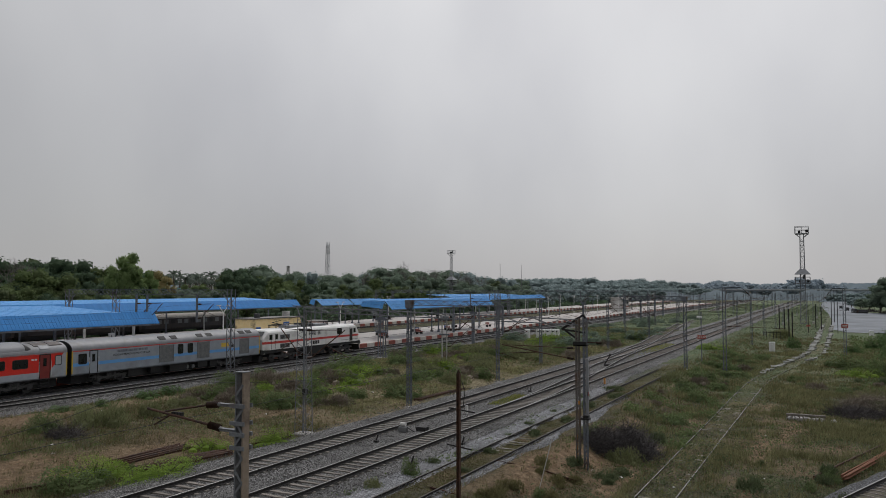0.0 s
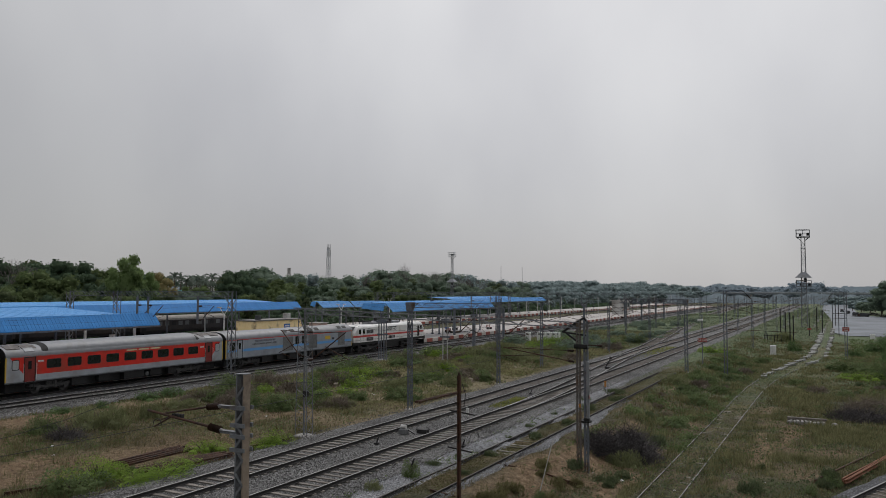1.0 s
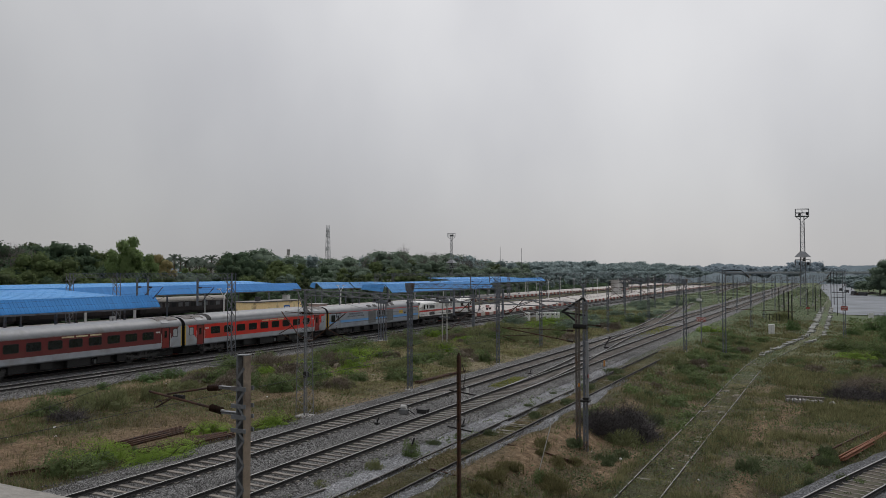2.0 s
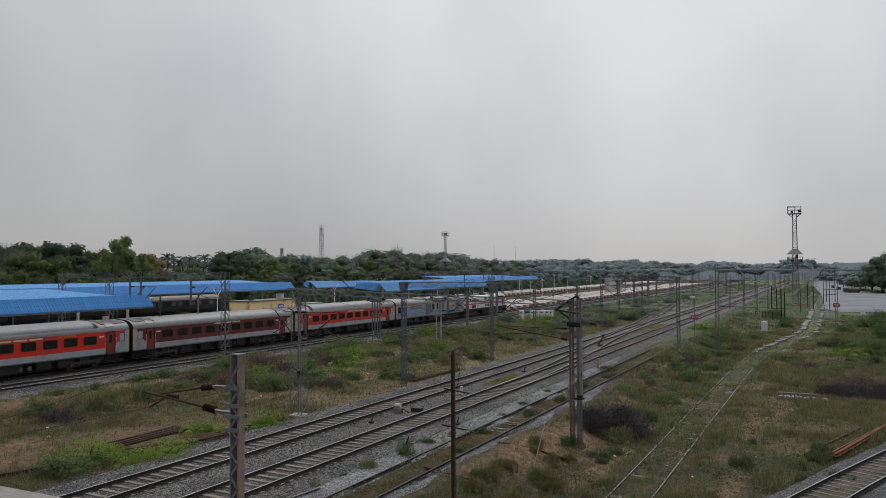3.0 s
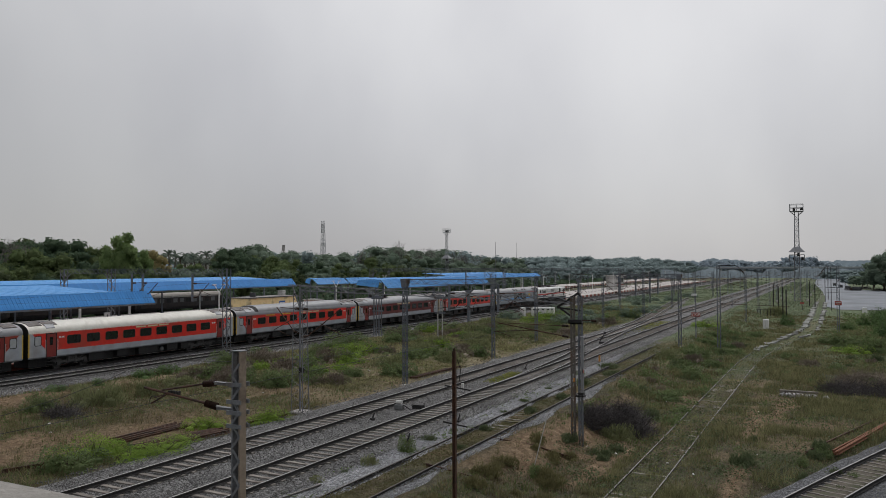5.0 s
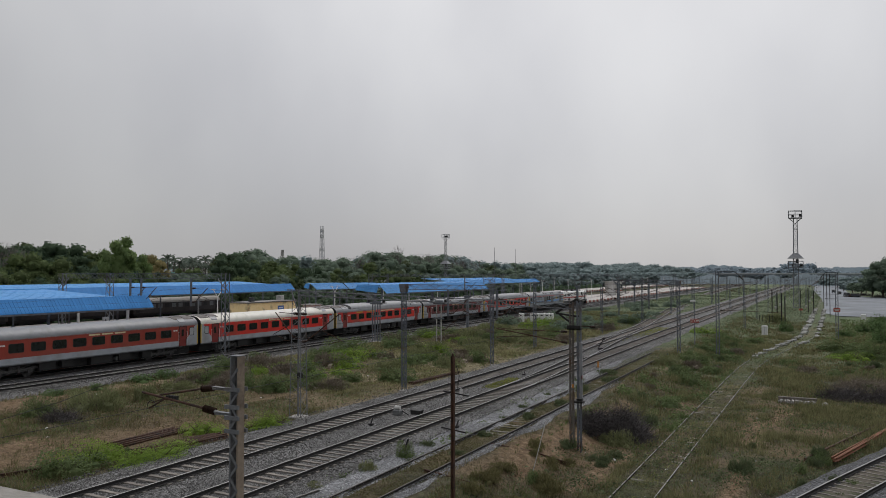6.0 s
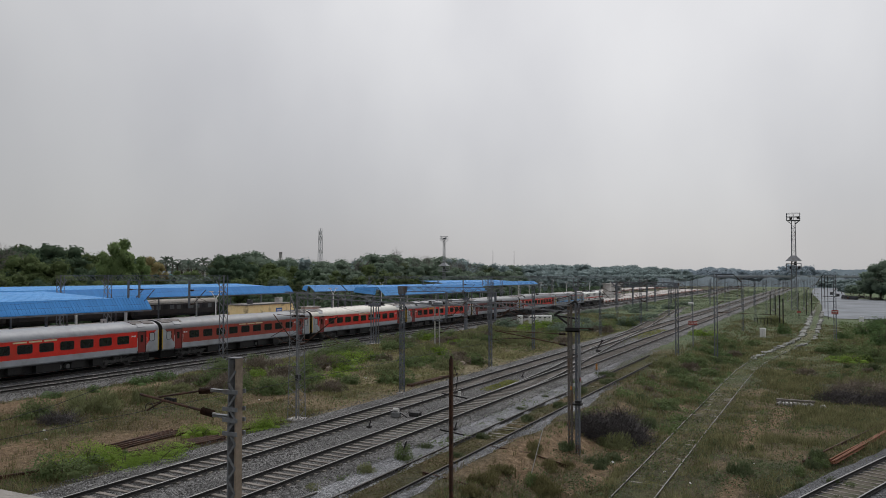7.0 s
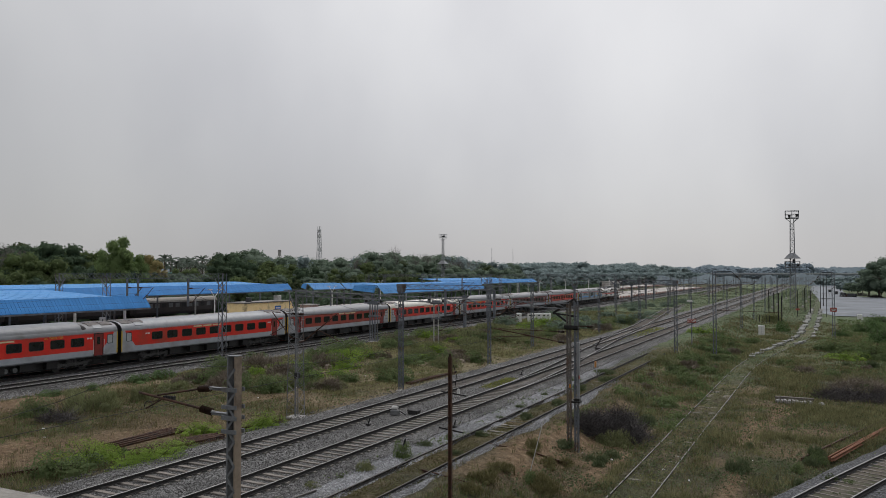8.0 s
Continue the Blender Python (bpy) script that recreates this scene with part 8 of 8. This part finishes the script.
def far_woods(name, dist, a0, a1, seed, tone, high, low, groves=()):
    """The woods on the horizon, so far off that they never shift; their haze is a painted glow."""
    rnd = random.Random(seed)
    s = Shape()
    n = 1100
    tops = []
    crowns, at = [], min(a0, a1) - 1.0
    while at < max(a0, a1) + 1.0:
        crowns.append((at, rnd.uniform(4, 10) / dist * 57.3, rnd.uniform(0.3, 1.0)))
        at += rnd.uniform(2.5, 7.5) / dist * 57.3
    for k in range(n + 1):
        b = a0 + (a1 - a0) * k / n
        dome = max([0.0] + [up * math.sqrt(1 - ((b - c) / w) ** 2) for c, w, up in crowns if abs(b - c) < w])
        tops.append((radians(b), low + (high - low) * dome * (1 + sum(up * math.exp(-((b - c) / wide) ** 4) for c, wide, up in groves)) + rnd.uniform(-0.5, 0.5)))
    for (a, h), (b, g) in zip(tops, tops[1:]):
        s.face([(-math.sin(a) * dist, math.cos(a) * dist, -2), (-math.sin(b) * dist, math.cos(b) * dist, -2), (-math.sin(b) * dist, math.cos(b) * dist, g), (-math.sin(a) * dist, math.cos(a) * dist, h)])
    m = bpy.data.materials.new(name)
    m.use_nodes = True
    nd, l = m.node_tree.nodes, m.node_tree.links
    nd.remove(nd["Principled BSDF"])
    # flat emission gives the woods their hazy blue-grey, no lamp lights them
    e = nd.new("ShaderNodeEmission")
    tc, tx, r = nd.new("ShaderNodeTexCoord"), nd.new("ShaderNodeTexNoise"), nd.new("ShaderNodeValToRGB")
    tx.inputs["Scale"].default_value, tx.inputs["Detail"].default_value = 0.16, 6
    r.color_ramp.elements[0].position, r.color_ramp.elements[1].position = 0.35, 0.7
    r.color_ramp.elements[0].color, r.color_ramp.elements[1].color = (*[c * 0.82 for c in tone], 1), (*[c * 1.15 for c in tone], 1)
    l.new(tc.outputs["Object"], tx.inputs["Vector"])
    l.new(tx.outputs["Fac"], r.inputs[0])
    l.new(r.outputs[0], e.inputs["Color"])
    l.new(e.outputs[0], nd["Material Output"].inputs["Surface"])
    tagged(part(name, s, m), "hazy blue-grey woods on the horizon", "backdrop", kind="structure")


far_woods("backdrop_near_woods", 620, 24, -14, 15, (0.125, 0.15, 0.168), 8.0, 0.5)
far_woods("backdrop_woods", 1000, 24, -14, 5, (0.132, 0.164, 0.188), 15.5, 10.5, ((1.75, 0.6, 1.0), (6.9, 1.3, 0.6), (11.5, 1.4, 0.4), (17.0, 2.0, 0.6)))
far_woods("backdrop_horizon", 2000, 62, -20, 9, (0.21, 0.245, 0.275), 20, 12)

# ---- small things in the yard ----


def footbridge():
    t = thing("footbridge", "concrete footbridge deck with a rough beige parapet", "bridge", (0, 0, 0), kind="structure")
    part("parapet", Shape().box(-9, 9, 0.66, 0.9, 6.9, 8.05, c=0.015), mat("rough_beige_parapet", (0.20, 0.19, 0.17), (0.27, 0.255, 0.23), 12, 0.9, 0, 0.3, 60), t)
    part("deck", Shape().box(-9, 9, -2.4, 0.66, 6.6, 6.9), CONCRETE, t)
    part("rear_parapet", Shape().box(-9, 9, -2.64, -2.4, 6.6, 8.05, c=0.015), CONCRETE, t)
    for x in (-8.5, 8.5):
        part("pier", Shape().box(x - 0.4, x + 0.4, -1.8, 0.2, -0.7, 6.6), CONCRETE, t)


footbridge()


def rusty_pole():
    t = thing("rusty_pole", "dark rusted rail-section pole with short cross arms", "pole", (-10.15, 20.7, LOW))
    h = 7.24
    section = [(-0.05, -0.05), (-0.03, -0.05), (-0.03, -0.012), (0.03, -0.012), (0.03, -0.05), (0.05, -0.05), (0.05, 0.05), (0.03, 0.05), (0.03, 0.012), (-0.03, 0.012), (-0.03, 0.05), (-0.05, 0.05)]
    part("post", Shape().loft([[(x, y, z) for x, y in section] for z in (0, h * 0.5, h)]), RUST, t)
    part("tip", Shape().loft([[(-0.05, -0.02, h), (0.05, -0.02, h), (0.05, 0.02, h), (-0.05, 0.02, h)], [(-0.02, -0.01, h + 0.1), (0.02, -0.01, h + 0.1), (0.02, 0.01, h + 0.1), (-0.02, 0.01, h + 0.1)]]), RUST, t)
    for z, a, b in ((6.12, -0.35, 0.5), (5.02, -0.42, 0.4)):
        part("cross_arm", Shape().bar((a, 0.08, z + 0.06), (b, 0.08, z - 0.03), 0.04), DARKSTEEL, t)
    part("loop", Shape().tube((0.09, 0.03, 7.0), (0.2, 0.03, 6.7), 0.012, 5).tube((0.2, 0.03, 6.7), (0.14, 0.03, 6.3), 0.012, 5), DARKSTEEL, t)
    part("foot", Shape().box(-0.25, 0.25, -0.25, 0.25, -0.3, 0.06, c=0.04), CONCRETE, t)


rusty_pole()


def brush_pile(x, y, rx, ry, h, seed, count, material=None):
    rnd = random.Random(seed)
    t = thing("brush_pile", "heap of dead grey-brown brushwood on bare soil", "brushwood", (x, y, ground_z(x, y) - 0.03))
    s = Shape()
    for _ in range(count):
        a, r = rnd.uniform(0, 6.28), math.sqrt(rnd.random())
        px, py = rx * r * math.cos(a), ry * r * math.sin(a)
        pz = h * (1 - r * r) * rnd.uniform(0.35, 1.0)
        d = Vector((rnd.uniform(-1, 1), rnd.uniform(-1, 1), rnd.uniform(-0.35, 0.6))).normalized()
        p = Vector((px, py, pz))
        length = rnd.uniform(0.35, 1.25)
        mid = p + d * length * 0.5
        q = mid + (d + Vector((rnd.uniform(-0.6, 0.6), rnd.uniform(-0.6, 0.6), rnd.uniform(-0.2, 0.5)))).normalized() * length * 0.5
        s.tube(p, mid, 0.012, 3, 0.009).tube(mid, q, 0.009, 3, 0.004)
    part("brushwood", s, material or TWIG, t, kind="stuff")
    core = Shape()
    for k in range(60):
        a = rnd.uniform(0, 6.28)
        core.bar((rx * 0.7 * math.cos(a), ry * 0.7 * math.sin(a), 0.05), (rx * 0.3 * math.cos(a + 2), ry * 0.3 * math.sin(a + 2), h * 0.7), 0.05)
    part("heap_core", core, material or TWIG, t, kind="stuff")


brush_pile(-12.5, 44.8, 1.4, 1.4, 1.15, 1, 2000)
brush_pile(-11.3, 45.9, 1.5, 1.2, 1.6, 4, 2400)
brush_pile(-10.5, 44.6, 1.2, 1.2, 1.05, 5, 1600)
brush_pile(1.3, 66.5, 2.3, 1.9, 0.75, 2, 1500)
brush_pile(4.9, 67.0, 2.6, 2.6, 0.8, 12, 1900)
brush_pile(2.6, 72.5, 2.6, 1.9, 0.9, 13, 1400, DEAD_BROWN)
# the next three heaps stand in for scrap and rubble in the goods yard
brush_pile(13.0, 362.0, 3.5, 1.5, 1.4, 6, 900)
brush_pile(17.0, 338.0, 3.0, 1.5, 1.3, 7, 900)
brush_pile(7.5, 338.0, 3.0, 2.0, 1.2, 8, 700)
brush_pile(9.0, 170.5, 2.2, 0.9, 1.0, 9, 900)
brush_pile(14.0, 170.0, 3.0, 0.9, 1.0, 10, 900)
brush_pile(-40.8, 30.3, 1.3, 0.9, 0.4, 3, 500)


def sleeper_stack():
    t = thing("sleeper_stack", "stack of pale broken concrete sleepers in the grass", "sleepers", (-2.24, 62.94, LOW + 0.02))
    lean = random.Random(3)
    for k in range(9):
        w, d, h = lean.uniform(0.07, 0.10), lean.uniform(0.3, 0.42), lean.uniform(0.2, 0.27)
        part("short_block", Shape().box(-w, w, -d, d, 0.0, h, c=0.03), CONCRETE, t, at=pose(-1.1 + 0.27 * k, -0.15 + lean.uniform(-0.1, 0.1), 0.0, 0, lean.uniform(-9, 9), lean.uniform(-18, 18)))
    part("long_sleeper", Shape().box(-1.3, 1.35, 0.05, 0.33, 0.28, 0.42, c=0.03), SLEEPER, t)
    part("long_sleeper", Shape().box(-1.3, 1.3, 0.36, 0.6, 0.0, 0.24, c=0.03), SLEEPER, t)


sleeper_stack()
t = thing("rubble_block", "small pale concrete lump by the sleepers", "rubble", (-0.39, 62.5, LOW + 0.02))
part("lump", Shape().loft([[(-0.3, -0.2, 0), (0.3, -0.25, 0), (0.25, 0.2, 0), (-0.2, 0.25, 0)], [(-0.15, -0.1, 0.25), (0.2, -0.1, 0.2), (0.1, 0.12, 0.28), (-0.1, 0.1, 0.22)]]), CONCRETE, t)


def rail_pile(points, material, label, group="stacked spare rails"):
    t = thing("spare_rail", label, "rail", (0, 0, 0), group)
    part("length", rail_mesh(points), [material, material], t)


for k in range(3):
    d = 0.11 * k
    rail_pile([(0.0 + d, 44.75 - 0.25 * (k % 2), LOW + 0.2 - 0.02 * k), (1.6 + d, 49.9, LOW + 0.2), (4.3 + d, 58.5 + 0.3 * k, LOW + 0.2)], ORANGE_RUST, "orange-rusted spare rail lying in the grass")
rail_pile([(-1.25, 43.9, LOW + 0.18), (0.9, 50.5, LOW + 0.18), (3.5, 58.3, LOW + 0.18)], RUST, "dark rusted spare rail lying in the grass")
for k in range(7):
    rail_pile([(-32.9 + 0.19 * k, 26.7 + 0.3 * (k % 3), -0.26 + 0.05 * (k % 2)), (-33.0 + 0.21 * k, 31.7 - 0.25 * (k % 2), -0.25)], RUST, "dark rusted spare rail among creepers")
for k in range(8):
    rail_pile([(-30.75 + 0.15 * k, 26.3 + 0.2 * (k % 2), -0.24 - 0.02 * (k % 3)), (-29.9 + 0.15 * k, 31.2 + 0.25 * (k % 3), -0.25)], RUST, "flat-laid rusted spare rail beside the creepers")
rail_pile([(-31.9, 20.8, -0.22), (-30.9, 23.4, -0.22)], RUST, "short dark rusted rail under a bush")
rail_pile([(-29.3, 33.2, -0.22), (-28.9, 36.4, -0.22)], RUST, "short dark rusted rail beside the ballast")
rail_pile([(-15.6, 36.0, -0.25), (-13.6, 36.6, -0.55), (-11.7, 37.2, -1.1)], RUST, "dark rusted rail lying across bare soil")
rail_pile([(-16.0, 29.8, -0.22), (-13.6, 29.6, -0.45)], RUST, "dark rusted rail lying across bare soil")
rail_pile([(-20.6 + 1.9, 21.0, -0.18), (-20.1 + 1.9, 25.0, -0.18)], OLDRAIL, "grey spare rail lying on the ballast")
for k in range(3):
    rail_pile([(-29.2 - 0.2 * k, 52.5, -0.2), (-29.0 - 0.2 * k, 60.5 - k, -0.2)], RUST, "dark rusted spare rail beside the ballast")

t = thing("point_machine", "grey point machine with a pale motor on the ballast", "point machine", (-24.15, 40.2, -0.2))
t.location = (-22.95 - 0.55, 40.3, -0.2)
part("case", Shape().box(-0.24, 0.24, -0.2, 0.2, 0, 0.3, c=0.05), LOUVRE, t)
part("motor", Shape().tube((-0.16, 0, 0.42), (0.18, 0, 0.42), 0.12, 12), WHITE_WALL, t)
part("cable", Shape().tube((0.3, 0, 0.25), (0.75, 0.05, 0.02), 0.03, 6), RUBBER, t)
t = thing("junction_box", "low black junction box on the ballast", "box", (-22.55, 41.0, -0.2))
part("case", Shape().box(-0.32, 0.32, -0.22, 0.22, 0, 0.2, c=0.04), DARK, t)
part("lid", Shape().box(-0.35, 0.35, -0.25, 0.25, 0.2, 0.25, c=0.02), DARKSTEEL, t)
for x, y in ((-23.2, 36.8), (-18.6, 38.4), (-23.0, 60.5), (-18.75, 33.0)):
    t = thing("track_lever", "small black lever stand beside the rail", "lever", (x, y, -0.2))
    part("base", Shape().box(-0.12, 0.12, -0.1, 0.1, 0, 0.1), DARK, t)
    part("rod", Shape().bar((0, 0, 0.08), (0.12, 0, 0.42), 0.06), DARK, t)
t = thing("switch_stand", "tall black tilted switch stand by the crossover", "switch stand", (-22.9, 84.5, -0.2))
part("base", Shape().box(-0.3, 0.3, -0.3, 0.3, 0, 0.2, c=0.04), DARK, t)
part("arm", Shape().bar((-0.3, 0, 0.15), (0.3, 0, 1.2), 0.1), DARK, t)
part("disc", Shape().tube((0.3, -0.04, 1.2), (0.3, 0.04, 1.2), 0.15, 12), DARK, t)
t = thing("guy_rod", "thin leaning pale guy rod anchored in the soil", "rod", (-12.66, 34.16, LOW + 0.02))
part("rod", Shape().tube((0, 0, 0), (0.42, 1.0, 2.65), 0.02, 6), CONCRETE, t)
t = thing("marker_post", "short orange painted marker post beside the ballast", "post", (-18.9, 68.7, -0.35))
part("post", Shape().box(-0.07, 0.07, -0.07, 0.07, 0, 0.65, c=0.02), ORANGE, t)
t = thing("marker_post", "short white marker post beside the ballast", "post", (-22.9, 48.0, -0.25))
part("post", Shape().box(-0.08, 0.08, -0.06, 0.06, 0, 0.6, c=0.02), WHITE_WALL, t)

# location boxes, white case, signs
for x, y, w in ((-47.4, 123.6, 0.5), (-45.6, 124.6, 0.6), (-44.9, 125.0, 0.3), (-44.2, 125.3, 0.6), (-43.4, 125.7, 0.6), (-42.8, 126.0, 0.35)):
    t = thing("location_box", "white signalling cabinet in the creepers", "cabinet", (x, y, -0.35), "signalling cabinets")
    part("case", Shape().box(-w * 0.75, w * 0.75, -0.4, 0.4, 0, 1.75, c=0.05), WHITE, t)
    part("door", Shape().box(-w * 0.62, w * 0.62, -0.415, -0.4, 0.15, 1.6), WHITE, t)
    part("vent", Shape().box(-w * 0.3, w * 0.3, -0.425, -0.414, 1.3, 1.5), DARKSTEEL, t)
t = thing("cable_case", "white upright cable case in the grass", "cabinet", (-9.07, 129.36, LOW + 0.02))
part("case", Shape().box(-0.42, 0.42, -0.35, 0.35, 0, 1.35, c=0.04), WHITE, t)
part("cap", Shape().box(-0.47, 0.47, -0.4, 0.4, 1.35, 1.42, c=0.03), WHITE, t)
part("seam", Shape().box(-0.01, 0.01, -0.362, -0.352, 0.1, 1.3), OLDRAIL, t)
t = thing("stop_sign", "red board lettered in white on a grey post", "sign", (-14.58, 96.3, -0.45))
part("post", Shape().box(-0.06, 0.06, -0.05, 0.05, 0, 6.0), STEEL, t)
b = part("board", Shape().box(-0.52, 0.52, -0.1, -0.06, 2.8, 3.28), RED_SIGN, t)
words("STOP", 0.42, WHITE, b, pose(0, -0.105, 2.9, 90, 0, 0))
part("lamp", Shape().box(-0.5, 0.1, -0.16, 0.1, 5.3, 5.55, c=0.05), WHITE, t)
t = thing("stop_sign", "small red board on a grey post beside the path", "sign", (-5.6, 185.92, LOW + 0.02))
part("post", Shape().box(-0.07, 0.07, -0.05, 0.05, 0, 5.8), DARKSTEEL, t)
part("board", Shape().box(-0.4, 0.4, -0.1, -0.06, 1.4, 1.8), RED_SIGN, t)
for x, y, h in ((-7.1, 139.1, 5.9), (-6.7, 141.5, 5.2), (-4.1, 185.0, 5.9), (-8.5, 152.0, 5.6), (-2.9, 178.0, 5.4), (-10.2, 166.0, 5.8)):
    t = thing("dark_post", "plain dark steel post beside the path", "post", (x * LOWK, y * LOWK, LOW), "dark posts beside the path")
    part("post", Shape().box(-0.1, 0.1, -0.08, 0.08, 0, h), DARKSTEEL, t)
    part("cap", Shape().box(-0.14, 0.14, -0.12, 0.12, h, h + 0.05), DARKSTEEL, t)
t = thing("low_fence", "row of short dark fence stakes in the grass", "fence", (-11.2, 160.16, LOW + 0.02))
for k in range(6):
    part("stake", Shape().box(-1.6 + 0.6 * k, -1.5 + 0.6 * k, -0.05, 0.05, 0, 1.5), DARKSTEEL, t)
part("rail", Shape().box(-1.7, 1.7, -0.03, 0.03, 1.25, 1.33), DARKSTEEL, t)


def slab_path():
    """Pale drain slabs laid along the old siding."""
    t = thing("slab_path", "line of pale weathered concrete slabs along the siding", "path", (0, 0, 0), kind="structure")
    rnd = random.Random(6)
    slab = Shape().box(-0.5, 0.5, -0.46, 0.46, -0.22, 0.14, c=0.02).data("slab", [mat("pale_slab", (0.15, 0.153, 0.145), (0.25, 0.253, 0.24), 2, 0.9, 0, 0.2, 20, (0.16, 0.16, 0.13), 0.8, 0.54, piece=0.3)])
    for side, y0, y1, wide, odds in ((-1.1, 95, 132, 0.6, 0.85), (-1.1, 132, 225, 0.8, 0.93), (1.0, 112, 150, 0.5, 0.5), (1.0, 150, 225, 0.7, 0.7)):
        for p, d in resample(offset(OLD_LINE, side), 1.55):
            if y0 < p.y < y1 and rnd.random() < odds:
                m = Matrix.Translation((p.x + rnd.uniform(-0.18, 0.18), p.y + rnd.uniform(-0.3, 0.3), LOW + rnd.uniform(0.05, 0.13)))
                ob = part("slab", slab, None, t, at=m @ Matrix.Rotation(math.atan2(-d.x, d.y) + rnd.gauss(0, 0.14), 4, "Z") @ Matrix.Rotation(rnd.uniform(-0.05, 0.05), 4, "X"))
                ob.scale = (wide * rnd.uniform(0.75, 1.15), rnd.uniform(1.1, 2.1), 1.0)


slab_path()
t = thing("kerb_block", "white painted concrete block by the goods yard", "block", (6.27, 179.76, LOW + 0.02))
part("block", Shape().box(-0.45, 0.45, -0.3, 0.3, 0, 1.1, c=0.06), WHITE, t)

rnd = random.Random(12)
for k in range(34):
    y = 24 * (80 / 24) ** rnd.random()
    x = rnd.uniform(-48, -29) if k % 2 else rnd.uniform(-14, 2)
    t = thing("litter_scrap", "small pale scrap of litter on the ground", "litter", pose(x, y, ground_z(x, y), 0, 0, rnd.uniform(0, 360)), "litter in the yard")
    w = rnd.uniform(0.04, 0.11)
    part("scrap", Shape().loft([[(-w, -w * 0.6, 0), (w, -w * 0.5, 0), (w * 0.8, w * 0.6, 0), (-w * 0.7, w * 0.5, 0)], [(-w * 0.5, -w * 0.3, w * 0.5), (w * 0.4, -w * 0.2, w * 0.7), (w * 0.5, w * 0.3, w * 0.4), (-w * 0.4, w * 0.3, w * 0.6)]]), WHITE, t)

# ---- what moves ----


def run(t):
    """Where the joint between the van and the first coach is at t seconds."""
    return 42.85 + 18.05 * t + 0.0875 * t * t


def motions():
    times = [0.25 * k for k in range(33)]
    for ob, shift in [(loco, 34.3), (van, 12.0)] + [(c, -12.0 - 24.0 * k) for k, c in enumerate(COACHES)]:
        walk(ob, [(t, pose(TRAIN_X, run(t) + shift, 0.0)) for t in times])
    for w, a, r in WHEELS:
        walk(w, [(k / FPS, pose(0, a, r, -math.degrees((run(k / FPS) - run(0)) / r), 0, 0)) for k in range(241)])


motions()
